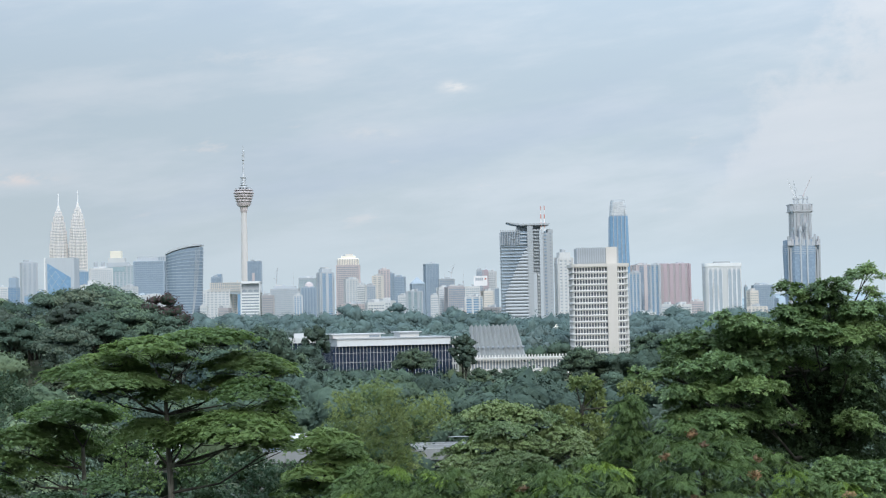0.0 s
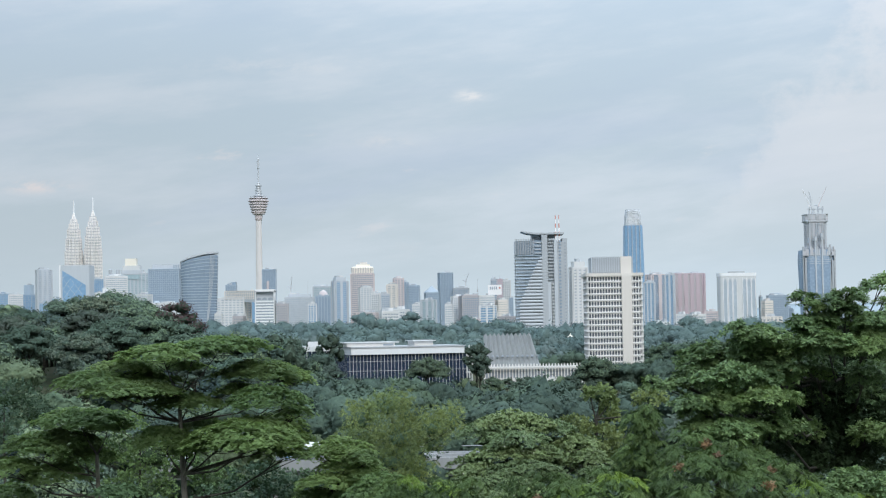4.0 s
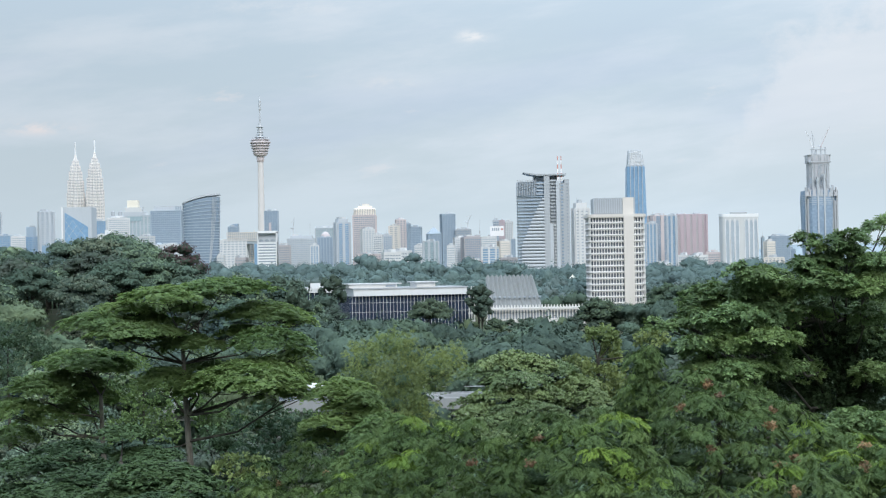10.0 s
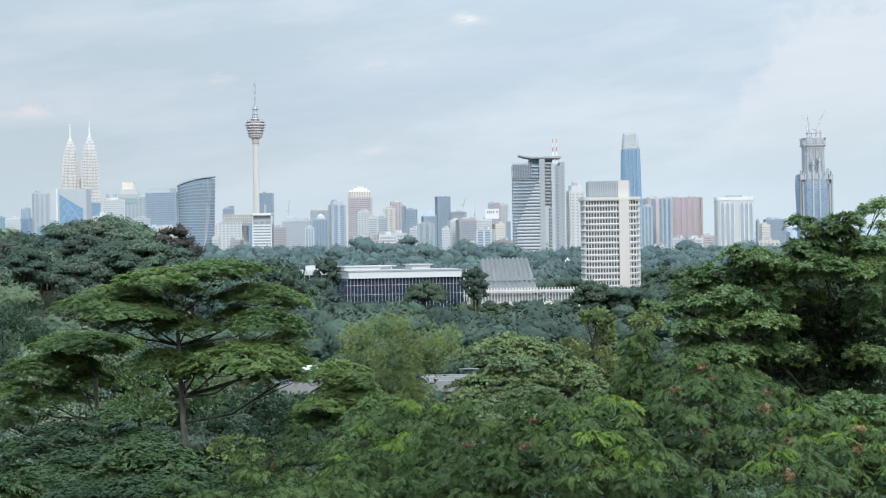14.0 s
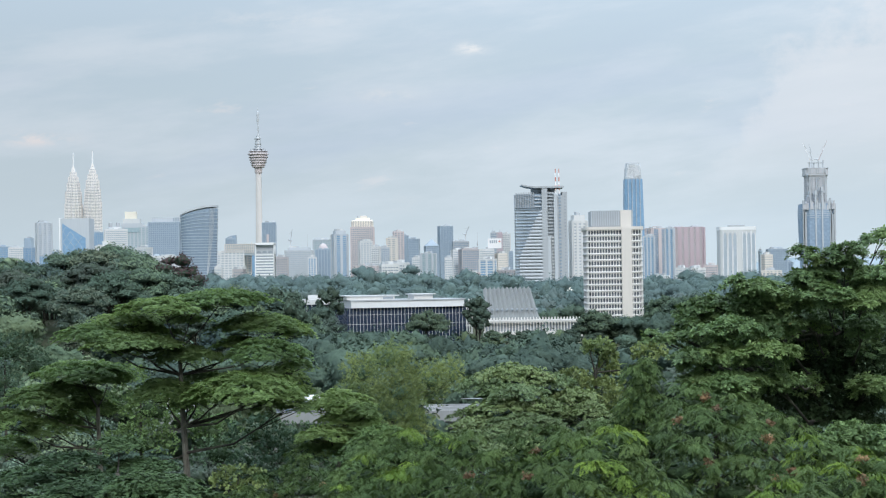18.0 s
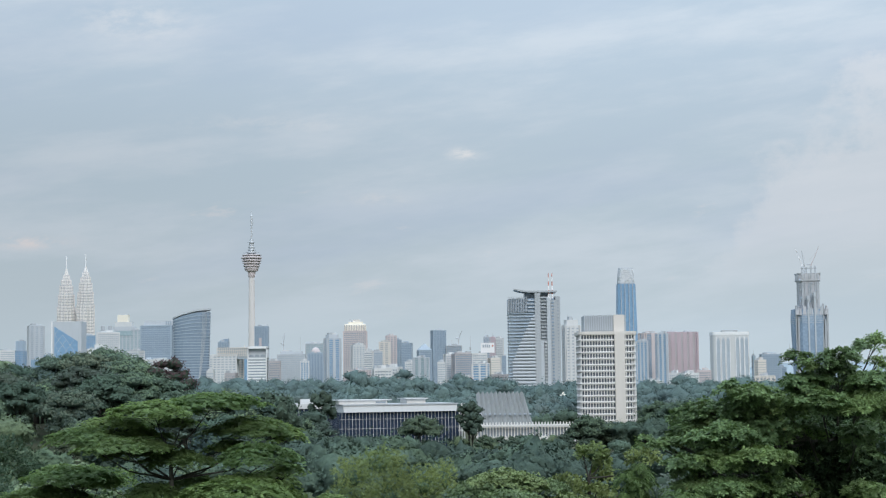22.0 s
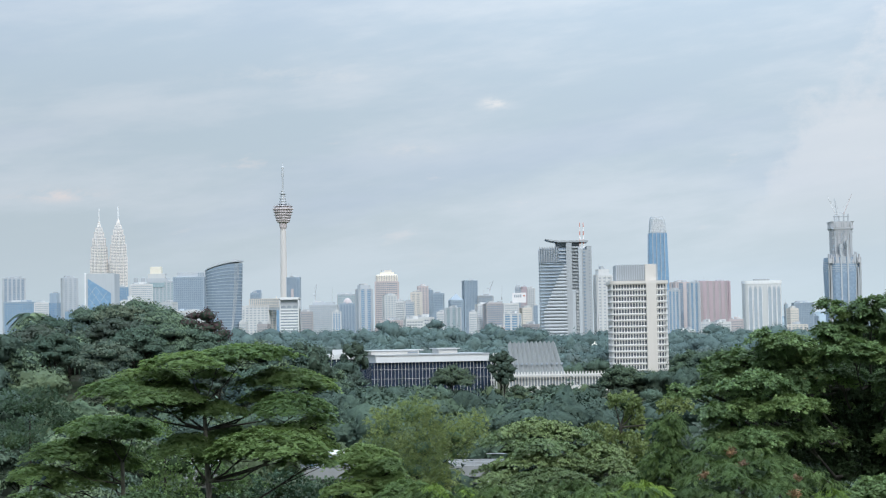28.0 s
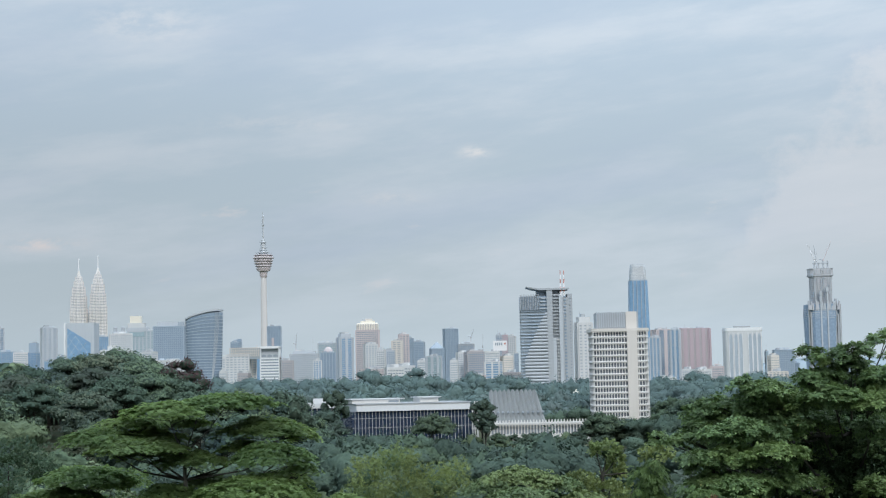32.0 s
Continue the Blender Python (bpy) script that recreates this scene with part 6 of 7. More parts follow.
def umbrella_tree(label, x, y, lobes, leaf="umbrella", lean=-1.0, fork=3.5):
    z0, lb = local(x, y, lobes)
    e = thing("umbrella_tree", (x, y, z0), label, "tree", group="umbrella trees")
    limbs((0, 0, 0), max(l[2] for l in lb) - fork, lb, 0.42, BARK_PALE, e, lean, 0.30)
    for a, b, c, r, h in lb:
        tier("foliage_tier", e, (a, b, c + 0.1 * h, r, h * 0.9), "flat", L[leaf], 0.25, 0.40, 26, 2.2, 0.24, 2, 0.24, 0.13, 0.16)


def broad_leaf_tree(label, x, y, lobes, hollow):
    z0, lb = local(x, y, lobes)
    e = thing("broad_leaf_tree", (x, y, z0), label, "tree")
    limbs((0, 0, 0), max(l[2] for l in lb) - 2.0, lb, 0.3, BARK, e, 2.2)
    for a, b, c, r, h in lb:
        tier("leaf_tier", e, (a, b, c, r, h), "rosette", L["rosette"], 0.165, 0.26, 9, 2.6, 0.36, 2, 0.28, 0.15, 0.2)
        if r > 0.55:
            puff("leaf_skirt", e, (a, b + 0.45, c - 0.36, r * 0.86, 0.36), "rosette", L["rosette"], 0.17, 34, 0.0, -0.6, 0.45, 0.4)
    # dark-coloured rosettes at the back stand in for the crown's shaded hollow
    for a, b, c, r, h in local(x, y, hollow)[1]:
        puff("inner_leaves", e, (a, b - 1.6, c, r, h), "rosette", L["gap_shade"], 0.20, 42, 0.0, -0.7, 0.5, 0.5)


def feathery_tree(label, x, y, lobes, droop=0.15, fresh=False, pods=0, upper_leaf="feather_mid"):
    z0, lb = local(x, y, lobes)
    e = thing("feathery_tree", (x, y, z0), label, "tree", group="feathery trees")
    limbs((0, 0, 0), max(l[2] for l in lb) - 1.0, lb, 0.22, BARK, e)
    for i, l in enumerate(lb):
        # lower layer coloured darker, upper sprays lighter, as light would leave them
        tier("foliage_spray", e, (l[0], l[1], l[2] - 0.35, l[3] * 0.84, l[4] * 1.3), "frond", L["feather"], 0.28, 0.34, 12, 0.6, 0.65 + droop, 2, 0.34, 0.45, 0.4)
        for k in range(8):
            t, q = 2.4 * k + gen.uniform(-0.4, 0.4), l[3] * math.sqrt((k + 0.4) / 8) * 0.92
            r = gen.uniform(0.30, 0.50) * (0.45 + 0.55 * l[3])
            z = l[2] + 1.35 * l[4] * (1 - 1.5 * (q / l[3]) ** 2) + gen.normal() * 0.16
            mat = L["feather_fresh"] if fresh and (i + k) % 3 == 0 else L[upper_leaf]
            tier("young_spray", e, (l[0] + math.cos(t) * q, l[1] + math.sin(t) * q, z, r, 0.22 * r), "frond", mat, 0.27, 0.24, 9, 1.1, 0.45 + droop, 1, 0.26, 0.2, 0.2)
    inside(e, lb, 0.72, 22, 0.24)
    for k in range(pods):
        l = lb[k % len(lb)]
        t = gen.uniform(-2.4, -0.7)
        c = (l[0] + math.cos(t) * l[3] * 0.8, l[1] + math.sin(t) * l[3] * 0.8, l[2] + l[4] * gen.uniform(0.3, 0.9), gen.uniform(0.13, 0.24), gen.uniform(0.10, 0.17))
        tagged(crown_part("seed_head", e, [c], "clump", L["pod"], 0.10, 110, 0.1, 0.9, 0.9, 1.0, "dry brown seed pods"), kind="stuff")


def dome_tree(label, x, y, lobes, leaf="dark", size=0.22, dense=1.0):
    z0, lb = local(x, y, lobes)
    e = thing("dome_tree", (x, y, z0), label, "tree", group="rounded trees")
    limbs((0, 0, 0), max(l[2] for l in lb) - 1.5, lb, 0.32, BARK, e)
    for l in lb:
        puff("leaf_mass", e, l, "clump", L[leaf], size * 0.95, dense * 0.8 / size ** 2, 0.2)
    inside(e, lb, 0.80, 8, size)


def layered_tree(label, x, y, lobes, leaf="grey", size=0.2):
    """Small leaves in dense, overlapping layers."""
    z0, lb = local(x, y, lobes)
    e = thing("layered_tree", (x, y, z0), label, "tree", group="rounded trees")
    limbs((0, 0, 0), max(l[2] for l in lb) - 1.5, lb, 0.32, BARK, e)
    for l in lb:
        tier("leaf_layer", e, l, "clump", L[leaf], size * 0.66, 0.24, 13, 2.4, 0.30, 2, 0.34, 0.13, 0.20)
    inside(e, [(a, b + 0.5, c - 0.5, r, 0.5) for a, b, c, r, h in lb], 0.8, 12, size)


def plume_tree(label, x, y, lobes, leaf="olive", size=0.5):
    """Soft, upright plumes of very fine foliage."""
    z0, lb = local(x, y, lobes)
    e = thing("plume_tree", (x, y, z0), label, "tree")
    limbs((0, 0, 0), max(l[2] for l in lb) - 1.5, lb, 0.32, BARK, e)
    for l in lb:
        puff("plume", e, l, "fine", L[leaf], size, 6.0 / size ** 2 * 0.55, 0.9, -0.7, 0.5, 0.6)
    inside(e, lb, 0.62, 6, size, L["dark"])


# ---- the woods: a few grown kinds, each planted many times ----
def grown(seed, mat, height, spread, size, label, flat=0.6, name="forest_tree", core="core", cover=15.0):
    """A woodland tree: billows set round a domed crown, each thatched with leaf sprays over an inside coloured dark for
    gap shade.
    """
    r = np.random.default_rng(seed)
    e = thing(name, (25.0 * (seed - 14), -200, ground_z(0, -200)), label, "tree", group="woodland trees")
    big, n = [], 17
    for k in range(n):
        w = 1.0 - 1.25 * (k + 0.5) / n
        t = 2.4 * k + r.uniform(-0.35, 0.35)
        c, q = math.sqrt(max(0.0, 1 - w * w)), spread * r.uniform(0.27, 0.46)
        out = r.uniform(0.55, 0.85)
        big.append((math.cos(t) * c * spread * out, math.sin(t) * c * spread * out, height * 0.60 + w * height * 0.30 * r.uniform(0.75, 1.15), q, q * flat * r.uniform(0.8, 1.25)))
    s = Shape()
    s.bar((0, 0, -1.5), (0, 0, height * 0.5), 0.42, 7, 0.26)
    for l in big[::2]:
        s.bar((0, 0, height * 0.36), (l[0], l[1], l[2] - 0.4), 0.17, 5, 0.05)
    part("trunk", s, BARK, e)
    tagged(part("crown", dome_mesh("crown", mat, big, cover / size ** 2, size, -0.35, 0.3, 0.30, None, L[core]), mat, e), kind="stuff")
    return e


def palm(height):
    e = thing("palm_tree", (-60, -200, ground_z(0, -200)), "slim palm with drooping grey green fronds", "palm tree", group="palms")
    part("trunk", Shape().bar((0, 0, -1), (0.4, 0, height), 0.26, 7, 0.16), BARK, e)
    for k in range(18):
        a, up = 2 * math.pi * k / 18 + 0.2 * (k % 3), 0.9 - 0.5 * (k % 3)
        n = 26
        pos, fwd = [], []
        for i in range(n):
            u = (i // 2 + 1) / (n / 2)
            p = Vector((math.cos(a) * 3.4 * u, math.sin(a) * 3.4 * u, height + up * 2.2 * u - 3.0 * u * u))
            side = 1 if i % 2 else -1
            pos.append(p), fwd.append((math.cos(a) * 0.6 - math.sin(a) * side, math.sin(a) * 0.6 + math.cos(a) * side, -0.5))
        pos, fwd = np.array(pos), np.array(fwd)
        me = scatter_mesh("frond", L["hill_b"], leaflet(0, 0, 0, 1.3, 0.13, 0, 0.3), [[0, 1, 2, 3]], pos, frames(fwd, np.tile((0.0, 0.0, 1.0), (n, 1))), np.ones(n))
        part("frond", me, L["hill_b"], e)
    return e


KINDS = [grown(11, L["hill_a"], 17, 7.5, 0.72, "dense dark green woodland tree"), grown(12, L["hill_b"], 19, 8.5, 0.72, "tall spreading woodland tree with uneven crown", 0.5),
         grown(13, L["hill_c"], 15, 6.5, 0.72, "rounded dark woodland tree", 0.75), grown(14, L["hill_b"], 20, 6.0, 0.72, "tall narrow woodland tree", 0.9),
         grown(15, L["hill_d"], 15, 6.5, 0.72, "lighter green woodland tree", 0.6), grown(16, L["hill_e"], 18, 8.0, 0.72, "olive brown woodland tree with a flat crown", 0.4)]
# hazy kinds: the haze sits in their leaf colours
FAR_KINDS = [grown(21, L["wood_a"], 17, 7.5, 1.0, "hazy green tree below the parliament"), grown(22, L["wood_b"], 19, 8.5, 1.0, "tall hazy green tree below the parliament", 0.5),
             grown(23, L["wood_c"], 20, 4.2, 1.0, "tall dark narrow tree before the white wing", 0.9), grown(24, L["wood_c"], 18, 8.0, 1.0, "dark flat-crowned tree below the parliament", 0.45)]
PALM = palm(11.0)
NEAR = [grown(18, L["dark"], 15, 6.0, 0.42, "dark leafy tree on the near slope", 0.6, core="gap_shade"), grown(19, L["light"], 14, 5.5, 0.42, "green leafy tree on the near slope", 0.65, core="gap_shade")]
WINE = grown(17, L["wine"], 17, 5.2, 0.6, "wine red leaved tree on the wooded hill", 0.6)


def clear(x, y):
    """Keeps the trees off the buildings, the railway and the nearest slope."""
    return not (abs(y - 340) < 10 or (1105 < y < 1235 and -110 < x < 100) or (1270 < y < 1330 and 95 < x < 165) or (1170 < y < 1210 and -8 < x < 30 and x > 2))


def hides(x, y, top, wide):
    """Whether a crown would close one of the gaps through which the railway shows."""
    if y > 336 or ground_z(x, y) + top < 60 - 31.5 * y / 340:
        return False
    return any(a * y - wide < x < b * y + wide for a, b in ((-0.005, 0.024), (-0.163, -0.131), (-0.084, -0.072)))


def cap(x, y):
    """The height that a crown may reach before it hides the foot of the white tower, the wing or the colonnade."""
    for a, b, foot, far in ((0.080, 0.119, 27.2, 1280), (-0.062, -0.020, 24.0, 1128), (0.013, 0.082, 21.5, 1176)):
        if a * y - 3 < x < b * y + 3 and y < far:
            return 60 - (60 - foot) * y / far - ground_z(x, y)
    return 99.0


def plant(kind, x, y, scale, turn):
    return copy_thing(kind, pose(x, y, ground_z(x, y), 0, 0, turn) @ Matrix.Scale(scale, 4))


dice = random.Random(5)


def spread_spots(y0, y1, step, slope, keep=1.0):
    got, y = [], y0
    while y < y1:
        half = slope * y + 20
        n = max(1, int(2 * half / step))
        for i in range(n):
            x = -half + (i + dice.random()) * 2 * half / n
            yy = y + dice.uniform(-0.4, 0.4) * step
            if clear(x, yy) and dice.random() < keep:
                got.append((x, yy))
        y += step
    return got


# single trees: the valley's near half, then the face of the hill; the rest of the woods is joined
single = [(x, y) for x, y in spread_spots(155, 420, 15.5, 0.27) if y > 220 or dice.random() < 0.6]
single += [(x, y) for x, y in spread_spots(470, 690, 15.5, 0.275) if x < -45]
single = sorted(single, key=lambda p: p[1] - (400 if p[0] < -45 and p[1] > 480 else 0))
single, rest = single[:225], single[225:]
for x, y in single:
    if hides(x, y, 15, 5.5):
        if y < 320:
            plant(KINDS[0 if x < -20 else 4] if y > 190 else NEAR[1], x, y, min(0.6, max(0.2, (56 - 31.5 * y / 340 - ground_z(x, y)) / 18)), 40 * y)
        continue
    k = dice.choices(range(6), (5, 5, 4, 2, 2, 4))[0]
    if y > 480 and dice.random() < 0.07:
        plant(PALM, x, y, 1.35, dice.uniform(0, 360))
    else:
        plant(KINDS[k] if y > 215 else NEAR[k % 2], x, y, dice.uniform(0.72, 1.05) * (0.86 if y < 300 else dice.uniform(0.8, 1.35) if y > 460 else 1.0), dice.uniform(0, 360))
for i in range(27):          # the belt that screens the railway, open in two places
    x = -112 + i * 8.2
    if not hides(x, 321, 19, 6.0):
        plant(KINDS[(i * 5) % 6], x, 321 + 4 * math.sin(i * 2.3), 1.16 + 0.12 * math.sin(i * 1.7), 47 * i)
plant(WINE, -96.6, 600, 1.78, 40)
plant(KINDS[3], -155.9, 600, 1.05, 25)
for x, y, s, t in ((-169.0, 640, 2.35, 10), (-143.8, 560, 1.31, 80), (-118.3, 560, 1.48, 130)):
    plant(PALM, x, y, s, t)
for k, x, y, s in ((1, -145.8, 640, 1.28), (0, -141.5, 650, 1.53), (5, -132.8, 640, 1.49), (1, -126.7, 650, 1.49), (0, -120.0, 640, 1.55), (2, -150.1, 635, 1.32), (1, -113.5, 625, 1.31), (0, -86.7, 600, 1.20), (1, -159.9, 640, 1.20), (2, -153.0, 640, 1.24), (5, -77.3, 590, 1.22), (0, -62.4, 560, 1.55), (1, -68.1, 560, 1.36), (3, -55.8, 560, 1.45), (1, -162.3, 620, 1.12), (0, -131.7, 600, 1.14), (5, -114.6, 590, 1.18), (1, -102.8, 580, 1.22), (0, -85.5, 560, 1.28)):
    plant(KINDS[k], x, y, s * 1.04, 60 * k)
for i in range(46):          # the slope just below the eye, behind the nearest crowns
    y = 74 + 78 * dice.random()
    x = (dice.random() * 2 - 1) * (0.27 * y + 4)
    if not hides(x, y, 14, 5.0):
        plant(NEAR[i % 2 if y > 100 else 0], x, y, dice.uniform(0.75, 1.0) * (1.0 if y > 95 else 0.9), dice.uniform(0, 360))


def woodland(name, label, spots_, mat, lo, hi, size, cards, wide=(5.5, 10.5)):
    """Woods too far to count: uneven domed crowns only, joined."""
    domes = []
    for x, y in spots_:
        z, w = ground_z(x, y), dice.uniform(*wide)
        h = lo + (hi - lo) * dice.random() ** 1.5
        if 900 < y < 1070:
            h = 9 + 0.5 * (h - lo)
        h = min(h, max(4.0, cap(x, y)))
        w = min(w, 0.62 * h)
        up = dice.uniform(0.62, 1.0)
        domes.append((x, y, z + h - w * up, w * 0.8, w * up))
        domes.append((x, y, z + 0.38 * h, w * 0.72, h * 0.40))
        for k in range(3 if y > 1245 else 5):
            t, q = 1.3 * k + dice.uniform(0, 1.0), dice.uniform(0.32, 0.55)
            domes.append((x + math.cos(t) * w * 0.75, y + math.sin(t) * w * 0.75, z + h - w * up * dice.uniform(0.55, 1.3), w * q, w * q * up))
    me = dome_mesh(name, mat, domes, cards, size, thick=0.22, sink=0.16)
    return tagged(new(name, me), label, "woods", kind="stuff")


def shares(spots_, n):
    got = [[] for _ in range(n)]
    for p in spots_:
        got[dice.randrange(n)].append(p)
    return got


valley = shares([p for p in spread_spots(425, 1245, 21, 0.275) if p[1] > 690 or p[0] >= -45 or p[1] < 470] + rest, 6)
woodland("valley_woods", "dense green woods filling the valley floor", valley[0] + valley[1], L["wood_a"], 12, 27, 1.15, 11.0)
woodland("deep_valley_woods", "darker crowns among the valley woods", valley[2] + valley[3], L["wood_c"], 13, 29, 1.15, 11.0)
woodland("hill_foot_woods", "mid green crowns among the valley woods", valley[4], L["wood_b"], 11, 25, 1.15, 11.0)
woodland("pale_valley_woods", "paler yellow green crowns among the valley woods", valley[5], L["wood_d"], 10, 20, 1.15, 11.0)
mound = shares(spread_spots(1250, 1440, 23, 0.28), 2)
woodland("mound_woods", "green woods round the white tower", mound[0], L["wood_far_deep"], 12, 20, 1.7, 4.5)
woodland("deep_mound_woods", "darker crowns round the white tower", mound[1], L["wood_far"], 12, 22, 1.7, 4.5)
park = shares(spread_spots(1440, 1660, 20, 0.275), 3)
woodland("park_woods", "park woods before the city, paled in colour for haze", park[0] + park[1], L["wood_far"], 12, 23, 1.7, 4.5, (7.5, 13))
woodland("deep_park_woods", "park woods before the city, greyed in colour for haze", park[2], L["wood_far_deep"], 13, 24, 1.7, 4.5, (7.5, 13))

# trees that stand alone round the white wing and the hall
WING_TREES = [(3, -77.4, 1100, 2.10), (1, -14.5, 1100, 1.42), (1, 97.4, 1100, 1.45), (3, 18.5, 1104, 1.80), (3, 20.5, 1098, 1.50), (2, 19.5, 1090, 0.62), (2, -27.0, 1094, 1.05), (4, -41.2, 1092, 0.95), (0, -59.6, 1092, 1.15), (2, 38.6, 1110, 1.38), (1, 28.8, 1094, 1.01), (5, 53.6, 1110, 1.23), (0, 47.2, 1094, 1.14), (1, 98.4, 1120, 1.52), (5, 89.2, 1110, 1.34), (1, 109.7, 1110, 1.18), (5, 80.4, 1094, 1.11)]
TOWER_TREES = [(0, 116.1, 1100, 1.11), (1, 156.0, 1190, 1.43), (0, 161.8, 1160, 1.67), (5, 144.1, 1160, 1.19), (2, 131.5, 1120, 1.41), (1, 167.0, 1130, 1.34), (5, 146.8, 1094, 1.11), (5, -85.5, 1094, 1.37), (0, -52.3, 1092, 1.03), (1, 67.5, 1094, 0.90), (2, 96.8, 1092, 1.13), (1, 101, 1240, 0.55), (2, 110, 1258, 0.4), (0, 150, 1262, 0.45), (2, 157, 1268, 0.7), (3, 100, 1268, 0.7)]
for k, x, y, s in WING_TREES + TOWER_TREES:
    s = s * (1.12 if s > 1.4 else 0.88)
    plant(FAR_KINDS[(0, 1, 0, 2, 1, 3)[k]], x, y, s if x in (-14.5, 18.5, 20.5, 97.4) else min(s, max(0.35, cap(x, y) / 17.5)), 70 * k + x)
# ---- the trees near the eye, crown lobe by crown lobe ----
UMBRELLA_TOP = [(-16.6, 122, 58.5, 3.4, 0.7), (-18.9, 125, 58.4, 2.1, 0.5), (-20.4, 120, 58.0, 3.0, 0.7), (-23.8, 123, 57.0, 2.3, 0.7), (-25.5, 121, 56.0, 2.7, 0.9), (-22.3, 119, 55.5, 3.4, 0.7), (-19.0, 122, 54.4, 2.5, 0.7), (-13.7, 124, 56.4, 3.3, 0.9), (-11.2, 123, 56.1, 1.2, 0.5), (-12.9, 120, 54.5, 2.8, 1.1), (-11.1, 121, 53.7, 1.2, 0.6)]
UMBRELLA_BACK = [(-20.8, 126, 57.0, 2.5, 0.5), (-22.8, 125, 56.1, 2.6, 0.6), (-12.9, 127, 52.6, 2.2, 0.7), (-18.4, 126, 52.4, 2.3, 0.7)]
UMBRELLA_LOW = [(-14.0, 118, 51.9, 4.2, 1.4), (-16.8, 121, 51.4, 2.4, 0.8), (-11.8, 119, 50.9, 2.0, 1.0), (-20.7, 122, 51.6, 2.4, 1.2), (-19.2, 123, 51.1, 1.7, 0.8), (-22.8, 125, 54.9, 2.5, 0.6), (-15.6, 125, 55.1, 1.7, 0.6)]
umbrella_tree("tall spreading umbrella tree with tiered flat feathery crowns", -18.47, 122.0, UMBRELLA_TOP + UMBRELLA_LOW + UMBRELLA_BACK)
umbrella_tree("spreading umbrella tree with tiered feathery green crowns", -26.13, 128.0, [(-28.1, 128, 52.9, 3.5, 0.9), (-26.4, 130, 52.4, 1.8, 0.6), (-31.1, 126, 50.9, 2.6, 1.2), (-29.7, 129, 51.3, 2.6, 1.0), (-32.6, 125, 49.6, 2.1, 0.9), (-28.4, 131, 49.9, 2.4, 1.1), (-30.4, 128, 48.8, 2.6, 0.9), (-34.2, 130, 47.1, 2.2, 0.9)], leaf="umbrella", lean=-0.6, fork=2.5)
umbrella_tree("low spreading umbrella tree with layered feathery foliage", -20.93, 104.0, [(-18.4, 104, 47.3, 2.7, 0.6), (-19.7, 107, 48.1, 2.2, 0.5), (-23.2, 102, 49.1, 2.1, 0.5), (-26.4, 105, 47.8, 2.1, 0.5), (-21.5, 101, 48.0, 1.7, 0.5), (-21.1, 107, 49.6, 1.7, 0.4), (-26.9, 104, 46.3, 1.9, 0.5), (-24.4, 107, 45.7, 2.4, 0.5)], leaf="umbrella_shade", lean=0.4, fork=1.5)
umbrella_tree("small umbrella tree with a flat feathery crown", -8.87, 135.0, [(-8.9, 135, 49.6, 2.6, 1.2), (-10.3, 137, 49.4, 1.8, 0.7), (-6.9, 133, 49.2, 1.4, 0.8), (-8.4, 135, 48.6, 2.3, 0.6), (-6.6, 133, 48.0, 1.7, 0.6), (-9.6, 133, 47.5, 2.6, 0.7), (-7.0, 134, 46.8, 2.2, 0.7), (-10.4, 135, 46.2, 2.0, 0.7)], lean=0.0, fork=2.0)
BOUGHS_TOP = [(12.8, 61.1, 60.8, 0.2, 0.1), (13.2, 60.8, 60.7, 0.3, 0.1), (13.7, 61.3, 60.5, 0.4, 0.1), (14.1, 60.9, 60.6, 0.5, 0.2), (14.6, 60.8, 60.8, 0.5, 0.2), (15.5, 61.7, 61.1, 0.4, 0.1), (16.4, 62.9, 61.3, 0.5, 0.2), (16.3, 62.4, 60.5, 0.3, 0.1), (14.7, 62.0, 60.2, 0.9, 0.3), (15.7, 61.0, 59.9, 0.9, 0.2), (13.5, 61.5, 59.9, 0.9, 0.2), (12.9, 60.9, 59.8, 0.5, 0.2), (10.5, 61.0, 59.7, 0.4, 0.1), (11.3, 60.6, 59.5, 0.8, 0.2), (11.0, 60.8, 59.4, 0.7, 0.2)]
BOUGHS_MID = [(9.2, 62.8, 58.7, 0.7, 0.2), (10.0, 62.3, 58.8, 0.9, 0.3), (11.2, 61.9, 58.8, 1.0, 0.3), (12.5, 61.8, 59.0, 1.0, 0.3), (13.7, 60.8, 59.2, 1.1, 0.3), (15.2, 61.0, 59.1, 1.1, 0.3), (7.6, 63.1, 57.7, 0.3, 0.1), (8.1, 62.7, 57.6, 0.4, 0.1), (8.6, 62.6, 57.7, 0.5, 0.1), (9.3, 62.4, 58.0, 0.9, 0.3), (10.2, 60.3, 58.0, 1.1, 0.3), (11.8, 61.3, 58.1, 1.1, 0.3), (13.8, 63.9, 58.2, 1.0, 0.3), (15.8, 63.3, 58.0, 0.9, 0.3)]
BOUGHS_LOW = [(8.9, 60.7, 57.0, 0.8, 0.2), (10.1, 60.8, 57.1, 1.1, 0.3), (11.3, 60.0, 57.2, 1.1, 0.3), (14.1, 66.6, 56.9, 0.9, 0.3), (16.4, 66.0, 56.9, 0.8, 0.3), (9.3, 60.9, 56.1, 0.9, 0.3), (10.3, 60.0, 56.1, 1.1, 0.3), (11.9, 61.4, 56.1, 1.0, 0.3), (14.0, 65.4, 55.7, 0.6, 0.3), (16.3, 64.8, 55.6, 0.8, 0.3), (9.7, 61.1, 55.1, 0.9, 0.3), (10.8, 60.0, 55.1, 0.8, 0.3)]
